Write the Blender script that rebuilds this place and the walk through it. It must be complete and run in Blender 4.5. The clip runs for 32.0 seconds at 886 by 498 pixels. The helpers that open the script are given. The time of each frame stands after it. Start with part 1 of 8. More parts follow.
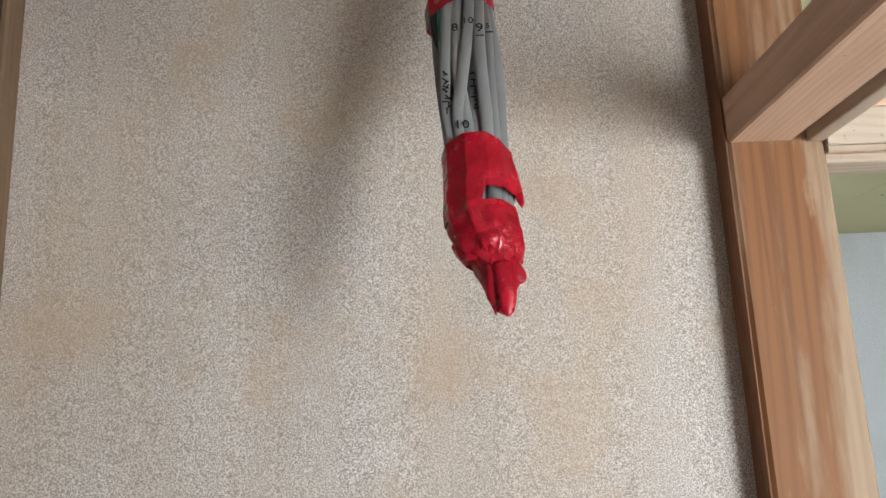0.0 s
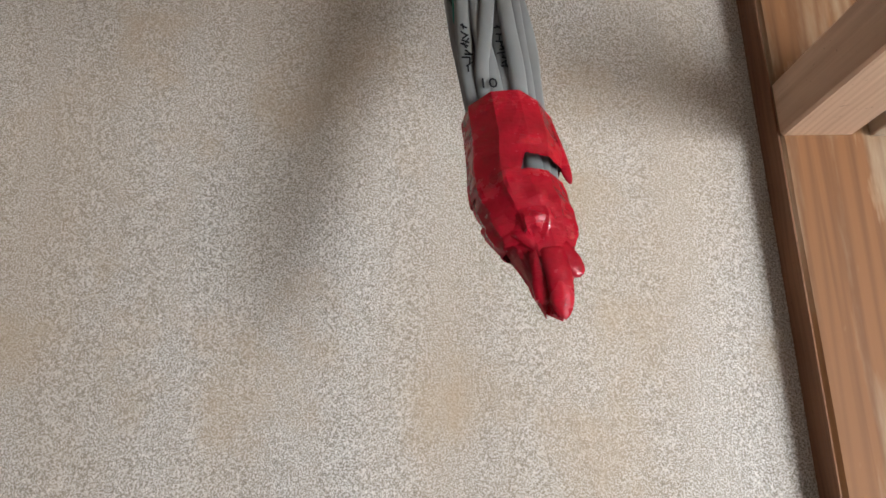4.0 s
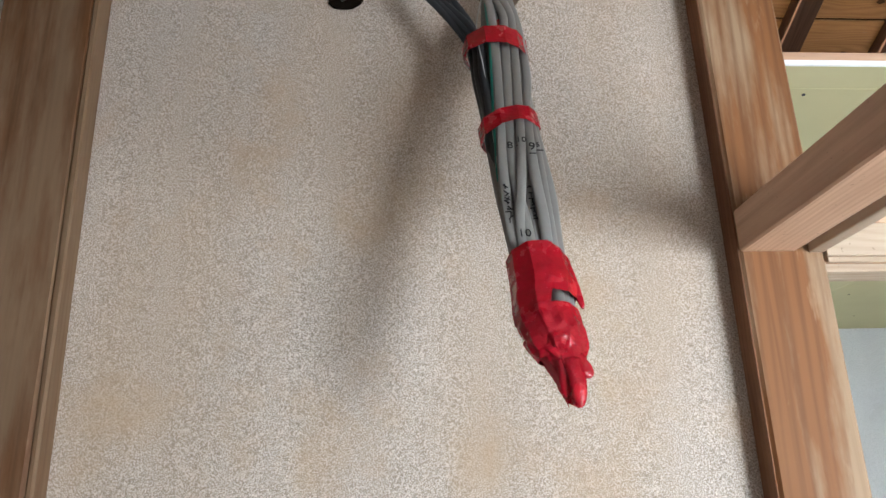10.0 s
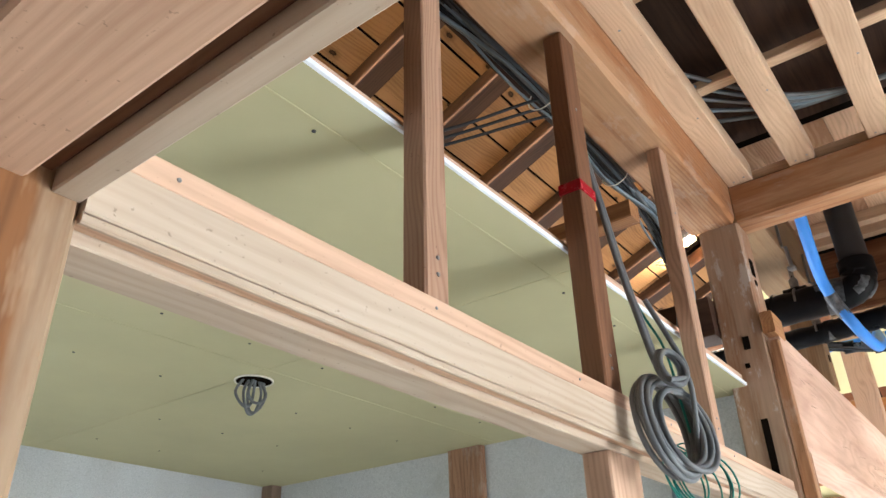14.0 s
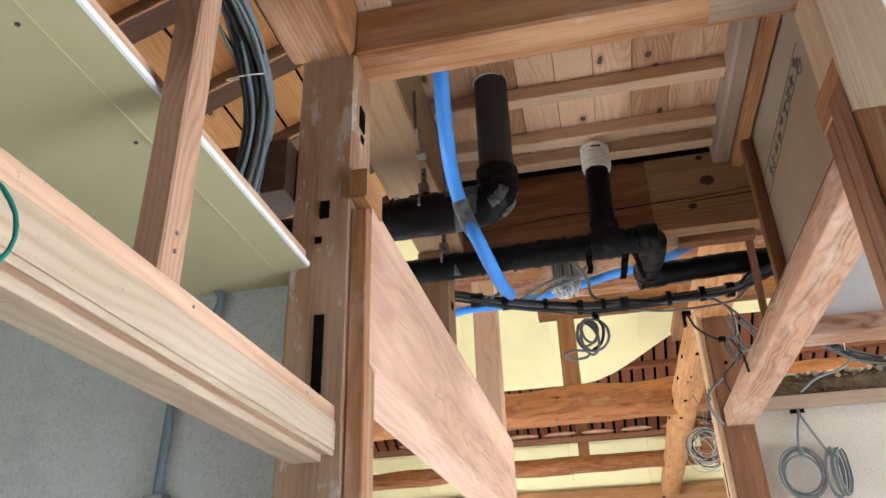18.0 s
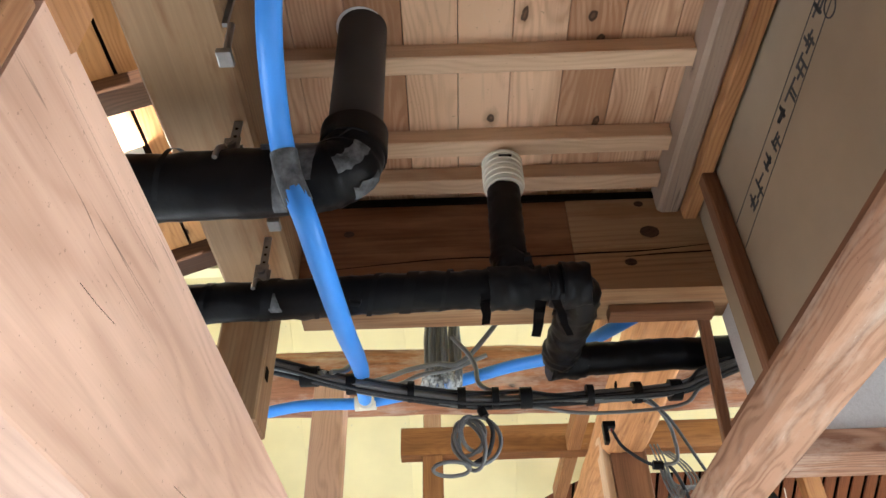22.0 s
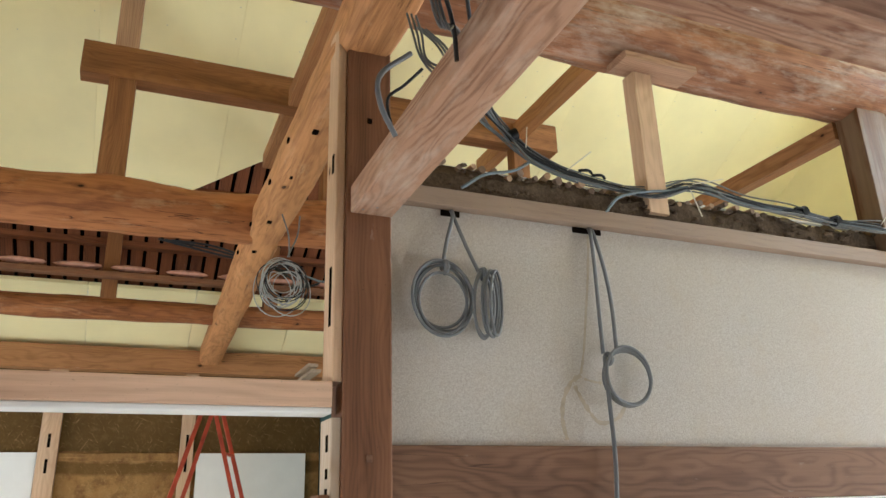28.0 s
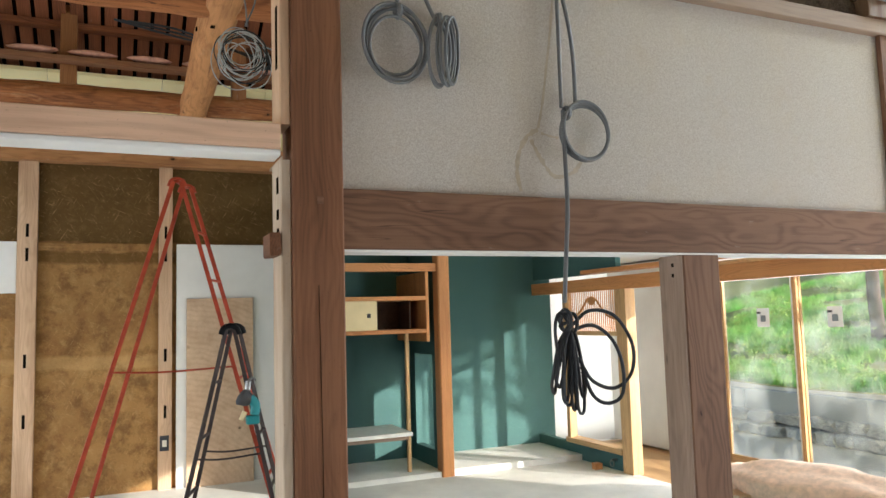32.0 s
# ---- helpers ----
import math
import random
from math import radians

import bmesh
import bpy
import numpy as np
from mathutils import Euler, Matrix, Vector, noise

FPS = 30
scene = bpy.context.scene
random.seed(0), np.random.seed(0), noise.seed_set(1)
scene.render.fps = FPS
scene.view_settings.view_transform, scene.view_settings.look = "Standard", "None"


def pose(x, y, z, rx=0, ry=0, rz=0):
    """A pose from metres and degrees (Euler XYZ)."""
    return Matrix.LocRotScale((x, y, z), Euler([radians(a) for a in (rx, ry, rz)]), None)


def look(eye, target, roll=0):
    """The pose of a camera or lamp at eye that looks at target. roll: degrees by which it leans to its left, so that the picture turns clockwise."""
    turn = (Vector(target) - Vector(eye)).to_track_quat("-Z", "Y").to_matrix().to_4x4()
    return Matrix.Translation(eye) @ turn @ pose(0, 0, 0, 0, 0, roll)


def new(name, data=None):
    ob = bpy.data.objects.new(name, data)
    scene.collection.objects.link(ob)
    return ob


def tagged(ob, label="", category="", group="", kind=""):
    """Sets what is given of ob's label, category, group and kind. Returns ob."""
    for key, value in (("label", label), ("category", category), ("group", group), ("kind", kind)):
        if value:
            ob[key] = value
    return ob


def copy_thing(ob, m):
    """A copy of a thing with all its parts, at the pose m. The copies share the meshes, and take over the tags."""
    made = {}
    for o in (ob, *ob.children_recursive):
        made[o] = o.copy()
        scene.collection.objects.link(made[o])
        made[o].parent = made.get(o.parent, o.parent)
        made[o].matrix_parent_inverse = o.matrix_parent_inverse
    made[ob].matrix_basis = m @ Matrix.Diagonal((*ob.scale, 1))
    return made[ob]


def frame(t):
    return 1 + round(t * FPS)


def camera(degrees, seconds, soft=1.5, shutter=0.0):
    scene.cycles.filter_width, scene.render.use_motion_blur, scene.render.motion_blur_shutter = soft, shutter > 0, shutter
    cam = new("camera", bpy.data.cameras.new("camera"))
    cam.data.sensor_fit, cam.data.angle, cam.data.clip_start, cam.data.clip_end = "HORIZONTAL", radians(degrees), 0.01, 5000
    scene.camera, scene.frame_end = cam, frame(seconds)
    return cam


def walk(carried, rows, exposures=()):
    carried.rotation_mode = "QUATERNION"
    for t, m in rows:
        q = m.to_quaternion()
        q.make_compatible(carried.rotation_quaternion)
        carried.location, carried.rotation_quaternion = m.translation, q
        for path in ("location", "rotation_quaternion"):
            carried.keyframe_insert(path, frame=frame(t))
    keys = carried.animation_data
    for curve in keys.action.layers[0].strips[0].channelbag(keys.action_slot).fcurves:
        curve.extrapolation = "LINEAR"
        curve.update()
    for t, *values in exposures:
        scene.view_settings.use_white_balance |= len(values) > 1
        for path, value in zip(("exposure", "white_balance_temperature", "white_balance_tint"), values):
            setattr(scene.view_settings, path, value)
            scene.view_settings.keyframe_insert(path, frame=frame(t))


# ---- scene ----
cam = camera(61.7, 32.0)
METRES, EYE, TILT, LEAN, TURN = 5.75, 1.69, 0.0, 0.0, -0.9
ROWS = [
    (0.0, 0.0, 0.0, 0.0, 0.52, 12.2, 2.42),
    (0.5, 0.0018, -0.0029, 0.0002, -0.14, 12.6, 2.42),
    (1.0, 0.0002, -0.0047, 0.0012, -0.66, 13.43, 2.43),
    (1.5, -0.0012, -0.001, 0.0024, -1.18, 14.21, 2.44),
    (2.0, -0.0019, 0.0081, 0.0008, -1.64, 14.6, 2.43),
    (2.5, -0.0048, 0.0151, -0.0019, -1.96, 14.68, 2.42),
    (4.5, -0.0112, 0.0401, 0.0012, -2.48, 16.24, 2.27),
    (5.0, -0.0138, 0.0394, 0.0037, -3.31, 17.42, 2.19),
    (5.5, -0.0154, 0.0358, 0.0043, -4.23, 18.51, 2.24),
    (6.0, -0.0138, 0.0269, 0.0033, -4.48, 19.16, 2.43),
    (6.5, -0.0103, 0.0135, 0.0013, -3.57, 19.22, 2.58),
    (7.0, -0.0108, -0.0011, -0.0019, -2.05, 18.99, 2.63),
    (7.5, -0.0112, -0.0134, -0.0031, -0.56, 18.77, 2.55),
    (8.0, -0.0087, -0.0202, -0.0042, 0.39, 18.57, 2.41),
    (8.5, -0.0072, -0.0248, -0.0043, 0.75, 18.28, 2.27),
    (9.0, -0.0087, -0.0264, -0.004, 0.6, 17.96, 2.07),
    (9.5, -0.0128, -0.0235, -0.002, -0.67, 17.95, 1.94),
    (10.0, -0.025, -0.018, -0.0004, -2.76, 18.49, 1.72),
    (10.5, -0.0372, -0.0101, 0.0001, -5.85, 19.58, 1.53),
    (11.0, -0.0348, -0.0055, -0.003, -10.35, 21.6, 1.66),
    (11.5, -0.0235, 0.0123, -0.0042, -13.96, 23.5, 1.46),
    (12.0, -0.0113, 0.0327, -0.0063, -18.57, 24.84, 1.5),
    (12.5, 0.0035, 0.0478, -0.0033, -25.56, 25.71, 1.49),
    (13.0, 0.0248, 0.0703, -0.0011, -35.48, 26.72, 1.47),
    (13.5, 0.0414, 0.0841, 0.0022, -44.97, 27.71, 1.28),
    (14.0, 0.0651, 0.0918, 0.0044, -51.56, 28.25, 1.44),
    (14.5, 0.0993, 0.0988, 0.0031, -55.51, 27.51, 1.61),
    (16.5, 0.1925, 0.136, 0.0035, -73.14, 26.81, 1.53),
    (17.0, 0.2237, 0.1192, 0.0051, -74.99, 27.13, 1.77),
    (17.5, 0.2524, 0.1021, 0.0074, -75.95, 27.26, 2.01),
    (18.0, 0.286, 0.1064, 0.006, -76.8, 27.65, 1.67),
    (18.5, 0.3232, 0.1174, 0.0146, -79.05, 30.58, 1.64),
    (19.0, 0.3589, 0.1177, 0.0211, -80.86, 32.69, 1.55),
    (19.5, 0.3936, 0.0986, 0.0272, -81.82, 35.5, 1.99),
    (20.0, 0.411, 0.0874, 0.0334, -81.74, 37.39, 2.22),
    (20.5, 0.4214, 0.0885, 0.036, -82.01, 39.08, 1.96),
    (21.0, 0.4398, 0.0967, 0.0404, -83.47, 40.0, 1.62),
    (21.5, 0.4589, 0.109, 0.0431, -85.71, 40.16, 1.38),
    (22.0, 0.4801, 0.1193, 0.0438, -87.97, 39.58, 1.41),
    (22.5, 0.5025, 0.1157, 0.0448, -89.2, 38.83, 1.79),
    (23.0, 0.528, 0.1045, 0.0431, -88.95, 38.37, 2.07),
    (23.5, 0.5498, 0.0997, 0.0419, -88.34, 36.98, 2.11),
    (24.0, 0.5742, 0.114, 0.0401, -89.12, 34.86, 1.78),
    (24.5, 0.5962, 0.1225, 0.0375, -91.35, 32.0, 1.58),
    (25.0, 0.6123, 0.124, 0.0338, -94.25, 29.21, 1.45),
    (25.5, 0.6227, 0.1218, 0.0304, -97.4, 26.5, 1.47),
    (26.0, 0.6292, 0.1179, 0.0264, -100.55, 24.29, 1.48),
    (26.5, 0.635, 0.1144, 0.0215, -103.67, 22.24, 1.51),
    (28.5, 0.6402, 0.0969, 0.0074, -113.16, 18.46, 1.69),
    (29.0, 0.6391, 0.0939, 0.0035, -114.2, 17.35, 1.8),
    (29.5, 0.6379, 0.0916, -0.0001, -114.74, 15.87, 1.84),
    (30.0, 0.6388, 0.0873, -0.0051, -115.14, 14.06, 1.82),
    (30.5, 0.6389, 0.0858, -0.0105, -115.21, 11.9, 1.81),
    (31.0, 0.64, 0.0835, -0.0172, -114.46, 9.42, 1.81),
    (31.5, 0.6428, 0.0807, -0.0243, -113.16, 6.9, 1.75),
    (32.0, 0.6471, 0.0791, -0.0274, -112.64, 5.25, 1.66),
]
walk(cam, [(t, pose(0, 0, EYE, TILT, LEAN, TURN) @ pose(METRES * x, METRES * y, METRES * z, 90 + pitch, roll, yaw)) for t, x, y, z, yaw, pitch, roll in ROWS],
     exposures=[(0.0, 1.98, 6200.0, 10.0), (5.0, 2.0, 6200.0, 10.0), (9.0, 2.18, 6200.0, 10.0), (12.0, 2.16, 6200.0, 10.0), (14.0, 2.05, 6200.0, 10.0), (17.0, 1.84, 6200.0, 10.0), (20.0, 1.81, 6200.0, 10.0), (24.0, 1.53, 6200.0, 10.0), (26.0, 1.10, 6300.0, 10.0), (29.0, 0.88, 6480.0, 10.0), (32.0, 0.74, 6380.0, 10.0)])

# ---- world, sun and daylight ----
SUN_TO = Vector((-0.79, -0.61, 0.226)).normalized()
world = bpy.data.worlds.new("sky_world")
scene.world = world
world.use_nodes = True
wn = world.node_tree
sky = wn.nodes.new("ShaderNodeTexSky")
sky.sky_type = "NISHITA"
sky.sun_disc = False
sky.sun_elevation = math.asin(SUN_TO.z)
sky.sun_rotation = math.atan2(SUN_TO.x, SUN_TO.y)
wn.links.new(sky.outputs[0], wn.nodes["Background"].inputs["Color"])
wn.nodes["Background"].inputs["Strength"].default_value = 0.15
sun_data = bpy.data.lights.new("sun", "SUN")
sun_data.energy, sun_data.angle, sun_data.color = 5.0, radians(0.6), (1.0, 0.93, 0.82)
sun_ob = new("sun", sun_data)
sun_ob.matrix_basis = look(SUN_TO * 30, (0, 0, 0))


def window_light(name, at, to, wide, high, watts, colour=(0.87, 0.94, 1.0)):
    """The sky's light at an opening, or added fill where the opening is unseen."""
    data = bpy.data.lights.new(name, "AREA")
    data.shape, data.size, data.size_y, data.energy, data.color = "RECTANGLE", wide, high, watts, colour
    ob = new(name, data)
    ob.matrix_basis = look(at, to)
    return ob


window_light("daylight_garden_doors", (8.25, -5.15, 1.1), (8.0, -2.0, 0.9), 2.7, 1.6, 34, (0.80, 0.91, 1.0))
# unseen south opening, assumed from the cable bundle's shadow; no doors built there
window_light("daylight_south_doors", (4.0, -5.15, 1.15), (3.4, -1.2, -0.6), 1.9, 1.9, 80, (0.87, 0.94, 1.0))
# added fill for the first space, set in the unseen partition's opening
window_light("daylight_hall_door", (2.3, -1.90, 1.05), (1.4, 1.2, 0.4), 1.1, 1.7, 26)
window_light("daylight_south_gable", (5.45, -5.30, 4.25), (5.7, 0.0, 2.6), 1.3, 0.9, 92, (0.74, 0.87, 1.0))
# added warm fill under the roof gap so the attic boards glow
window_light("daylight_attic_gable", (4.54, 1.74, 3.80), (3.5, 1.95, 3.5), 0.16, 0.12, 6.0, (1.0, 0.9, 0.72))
# added fill for the far room; its north opening is unseen
window_light("daylight_north_window", (9.0, 3.9, 1.3), (8.6, 0.5, -0.4), 2.4, 1.6, 64)
window_light("daylight_north_room_window", (0.2, 3.93, 1.45), (1.6, 1.6, 0.9), 1.5, 1.0, 8)
# added lamp that makes the white veranda screen glow from behind
window_light("daylight_veranda_east_window", (11.50, -4.80, 1.06), (10.0, -4.80, 1.06), 0.9, 1.9, 14, (0.95, 0.97, 1.0))
# added fill for the pipe bay; this north opening is unseen too
window_light("daylight_wet_area_window", (4.6, 3.92, 1.4), (4.3, 1.2, 1.0), 1.4, 1.2, 36)


# ---- materials ----
class Nodes:
    """Short hand for building a node material."""

    def __init__(self, name):
        self.mat = bpy.data.materials.new(name)
        self.mat.use_nodes = True
        self.tree = self.mat.node_tree
        self.bsdf = self.tree.nodes["Principled BSDF"]

    def put(self, socket, value):
        if isinstance(value, bpy.types.NodeSocket):
            self.tree.links.new(value, socket)
        elif isinstance(value, tuple) and len(value) == 3 and socket.type == "RGBA":
            socket.default_value = (*value, 1)
        else:
            socket.default_value = value

    def node(self, kind, out=0, **inputs):
        n = self.tree.nodes.new("ShaderNode" + kind)
        for key, value in inputs.items():
            self.put(n.inputs[key.replace("_", " ")], value)
        return n.outputs[out]

    def math(self, op, a, b=0.0, c=0.0):
        n = self.tree.nodes.new("ShaderNodeMath")
        n.operation = op
        for i, v in enumerate((a, b, c)):
            self.put(n.inputs[i], v)
        return n.outputs[0]

    def vec(self, op, a, b):
        n = self.tree.nodes.new("ShaderNodeVectorMath")
        n.operation = op
        self.put(n.inputs[0], a)
        self.put(n.inputs[1], b)
        return n.outputs[0]

    def mix(self, f, a, b):
        n = self.tree.nodes.new("ShaderNodeMix")
        n.data_type = "RGBA"
        self.put(n.inputs[0], f)
        self.put(n.inputs[6], a)
        self.put(n.inputs[7], b)
        return n.outputs[2]

    def ramp(self, f, lo, hi):
        n = self.tree.nodes.new("ShaderNodeMapRange")
        n.clamp = True
        for i, v in enumerate((f, lo, hi, 0.0, 1.0)):
            self.put(n.inputs[i], v)
        return n.outputs[0]

    def noise(self, v, scale, detail=3.0, rough=0.55):
        return self.node("TexNoise", Vector=v, Scale=scale, Detail=detail, Roughness=rough)

    def coords(self, shift=True):
        v = self.node("TexCoord", 3)
        if shift:
            r = self.node("ObjectInfo", 5)
            v = self.vec("ADD", v, self.node("CombineXYZ", X=self.math("MULTIPLY", r, 9.0), Y=self.math("MULTIPLY", r, 3.7), Z=self.math("MULTIPLY", r, 5.3)))
        return v

    def done(self, colour, rough=0.6, bump=None, strength=0.3, dist=0.002, metal=0.0, spec=0.4):
        self.put(self.bsdf.inputs["Base Color"], colour)
        self.put(self.bsdf.inputs["Roughness"], rough)
        self.bsdf.inputs["Metallic"].default_value = metal
        self.bsdf.inputs["Specular IOR Level"].default_value = spec
        if bump is not None:
            self.put(self.bsdf.inputs["Normal"], self.node("Bump", Strength=strength, Distance=dist, Height=bump))
        return self.mat


def wood(name, light, dark, ring=0.008, heart=(0.11, 0.07), knots=0.5, stain=0.0, stain_colour=(0.7, 0.62, 0.52), rough=0.62, waver=0.03, contrast=0.75, streak=0.3, vary=0.30, flat_knots=False, cracks=0.5, scuffs=0.12, fine=1.0):
    """Sawn timber with its grain along the piece's own x axis."""
    light, dark = (light[0], light[1] * 0.955, light[2] * 0.975), (dark[0] * 0.70, dark[1] * 0.655, dark[2] * 0.67)
    n = Nodes(name)
    r = n.node("ObjectInfo", 5)
    base = n.node("TexCoord", 3)
    along = n.vec("ADD", base, n.node("CombineXYZ", X=n.math("MULTIPLY", r, 17.0)))
    wob = n.noise(n.vec("MULTIPLY", along, (0.9, 3.5, 3.5)), 1.6, 2.0)
    wob2 = n.noise(n.vec("ADD", n.vec("MULTIPLY", along, (0.9, 3.5, 3.5)), (7.3, 1.1, 4.0)), 1.6, 2.0)
    bend = n.node("CombineXYZ", Y=n.math("MULTIPLY", n.math("SUBTRACT", wob, 0.5), waver * 4), Z=n.math("MULTIPLY", n.math("SUBTRACT", wob2, 0.5), waver * 4))
    hy = n.math("ADD", heart[0], n.math("MULTIPLY", r, 0.06))
    core = n.vec("ADD", n.vec("ADD", base, bend), n.node("CombineXYZ", Y=hy, Z=heart[1]))
    wave = n.tree.nodes.new("ShaderNodeTexWave")
    wave.wave_type, wave.rings_direction = "RINGS", "X"
    n.put(wave.inputs["Vector"], n.vec("MULTIPLY", core, (0.35, 1.0, 1.0)))
    n.put(wave.inputs["Scale"], 0.314 / ring)
    n.put(wave.inputs["Distortion"], 0.7)
    n.put(wave.inputs["Detail"], 2.0)
    n.put(wave.inputs["Detail Scale"], 3.0)
    rings = n.math("POWER", wave.outputs[1], 1.7)
    rings = n.math("MULTIPLY", rings, n.math("ADD", 0.15, n.noise(n.vec("MULTIPLY", along, (0.8, 9.0, 9.0)), 1.0, 3.0)))
    fibre = n.noise(n.vec("MULTIPLY", along, (6.0, 190.0, 190.0)), 1.0, 2.0)
    mid = n.noise(n.vec("MULTIPLY", along, (1.5, 42.0, 42.0)), 1.0, 3.0)
    broad = n.noise(n.vec("MULTIPLY", along, (1.1, 6.0, 6.0)), 1.3, 3.0)
    band = n.noise(n.vec("MULTIPLY", along, (0.35, 15.0, 15.0)), 1.0, 2.0)
    f = n.math("ADD", n.math("MULTIPLY", rings, contrast * 0.42), n.math("MULTIPLY", n.math("SUBTRACT", fibre, 0.5), 0.60 * fine))
    f = n.math("ADD", f, n.math("MULTIPLY", n.math("SUBTRACT", mid, 0.5), 0.75 * fine))
    f = n.math("ADD", f, n.math("MULTIPLY", n.math("SUBTRACT", broad, 0.42), 0.85))
    f = n.math("ADD", f, n.math("MULTIPLY", n.math("SUBTRACT", band, 0.5), streak * 1.7))
    f = n.math("ADD", f, n.math("MULTIPLY", n.math("SUBTRACT", r, 0.5), vary))
    col = n.mix(n.ramp(f, -0.08, 0.66), light, dark)
    bump = n.math("ADD", n.math("MULTIPLY", fibre, 0.6), n.math("ADD", n.math("MULTIPLY", rings, -0.3), n.math("MULTIPLY", mid, 0.5)))
    if knots > 0:
        vo = n.tree.nodes.new("ShaderNodeTexVoronoi")
        vo.voronoi_dimensions = "2D" if flat_knots else "3D"
        jig = n.math("MULTIPLY", n.math("SUBTRACT", n.noise(along, 34.0, 2.0), 0.5), 0.10)
        n.put(vo.inputs["Vector"], n.vec("ADD", n.vec("MULTIPLY", along, (3.2, 5.6, 5.6)), n.node("CombineXYZ", X=jig, Y=n.math("ADD", jig, n.math("MULTIPLY", r, 31.0)))))
        n.put(vo.inputs["Scale"], 1.0)
        gate = n.ramp(n.node("SeparateXYZ", 0, Vector=vo.outputs["Color"]), 1.0 - knots * 0.75, 1.02 - knots * 0.75)
        dist = vo.outputs["Distance"]
        halo = n.math("MULTIPLY", n.math("MULTIPLY", n.ramp(dist, 0.15, 0.05), gate), 0.6)
        eye = n.math("MULTIPLY", n.math("MULTIPLY", n.ramp(dist, 0.060, 0.050), n.ramp(dist, 0.014, 0.036)), gate)
        pith = n.math("MULTIPLY", n.ramp(dist, 0.050, 0.030), gate)
        col = n.mix(halo, col, tuple(c * 0.85 for c in dark))
        col = n.mix(n.math("MULTIPLY", pith, 0.9), col, tuple(c * 0.28 for c in dark))
        col = n.mix(n.math("MULTIPLY", eye, 0.9), col, tuple(c * 0.12 for c in dark))
    check = n.noise(n.vec("MULTIPLY", along, (0.55, 21.0, 21.0)), 1.0, 2.0)
    line = n.ramp(n.math("ABSOLUTE", n.math("SUBTRACT", check, 0.5)), 0.0065, 0.002)
    where = n.ramp(n.noise(n.vec("MULTIPLY", along, (1.4, 3.0, 3.0)), 1.0, 2.0), 0.56, 0.62)
    line = n.math("MULTIPLY", n.math("MULTIPLY", line, where), cracks)
    col = n.mix(line, col, tuple(c * 0.22 for c in dark))
    bump = n.math("SUBTRACT", bump, n.math("MULTIPLY", line, 1.5))
    speck = n.ramp(n.noise(along, 130.0, 2.0, 0.6), 0.69, 0.74)
    col = n.mix(n.math("MULTIPLY", speck, 0.45), col, tuple(c * 0.4 for c in dark))
    scuff = n.ramp(n.noise(n.vec("MULTIPLY", along, (7.0, 26.0, 26.0)), 1.0, 4.0, 0.7), 0.68, 0.74)
    col = n.mix(n.math("MULTIPLY", scuff, scuffs), col, (0.72, 0.66, 0.58))
    if stain > 0:
        st = n.math("ADD", n.noise(n.vec("MULTIPLY", along, (2.2, 6.0, 6.0)), 1.5, 6.0, 0.7), n.math("MULTIPLY", n.math("SUBTRACT", mid, 0.5), 0.25))
        col = n.mix(n.math("MULTIPLY", n.ramp(st, 0.66 - 0.22 * stain, 0.74), min(0.9, 0.35 + stain * 0.5)), col, stain_colour)
    return n.done(col, rough, bump, 0.30, 0.0018, spec=0.2)


W_POST = wood("old_cedar_post", (0.44, 0.235, 0.115), (0.22, 0.085, 0.032), 0.017, (0.05, 0.16), stain=0.7, stain_colour=(0.60, 0.46, 0.345), streak=0.75, contrast=0.45, scuffs=0.3)
W_PINK = wood("new_cedar", (0.71, 0.495, 0.335), (0.54, 0.330, 0.205), 0.012, (0.2, 0.12), knots=0.12, waver=0.012, contrast=0.6, streak=0.15, cracks=0.0, scuffs=0.0, fine=0.55)
W_PALE = wood("pale_spruce", (0.56, 0.475, 0.355), (0.50, 0.355, 0.22), 0.022, (0.04, 0.08), knots=0.14, waver=0.035, contrast=0.65, streak=0.2, cracks=0.0, scuffs=0.0, fine=0.4)
W_PLANK = wood("planed_pine_beam", (0.72, 0.500, 0.365), (0.53, 0.320, 0.210), 0.030, (0.22, 0.03), knots=0.45, waver=0.05, contrast=0.5, streak=0.22, cracks=0.7, scuffs=0.0, fine=0.28)
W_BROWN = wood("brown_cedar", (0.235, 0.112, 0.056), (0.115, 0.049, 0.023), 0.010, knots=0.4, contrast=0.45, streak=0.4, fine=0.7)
W_ORANGE = wood("orange_pine", (0.46, 0.235, 0.100), (0.25, 0.105, 0.043), 0.012, knots=0.8, cracks=0.8, scuffs=0.15, fine=0.7)
W_OLD = wood("weathered_beam", (0.377, 0.217, 0.125), (0.187, 0.094, 0.052), 0.016, knots=0.5, stain=0.55, stain_colour=(0.56, 0.48, 0.40), streak=0.6, cracks=0.8, scuffs=0.45)
W_STUD = wood("cedar_stud", (0.50, 0.318, 0.205), (0.32, 0.172, 0.098), 0.008, knots=0.4, fine=0.6)
W_JOIST = wood("floor_joist", (0.68, 0.49, 0.315), (0.50, 0.315, 0.180), 0.014, (0.03, 0.05), knots=0.3, waver=0.04, contrast=0.45, streak=0.15, cracks=0.1, fine=0.5)
W_BOARD = wood("floor_plank", (0.80, 0.555, 0.355), (0.56, 0.310, 0.165), 0.014, (0.02, 0.06), knots=1.0, waver=0.04, vary=0.9, flat_knots=True, fine=0.5, cracks=0.1)
W_ROOF = wood("roof_board", (0.46, 0.245, 0.097), (0.28, 0.134, 0.053), 0.014, knots=0.6, waver=0.04, vary=0.6, flat_knots=True, fine=0.6)
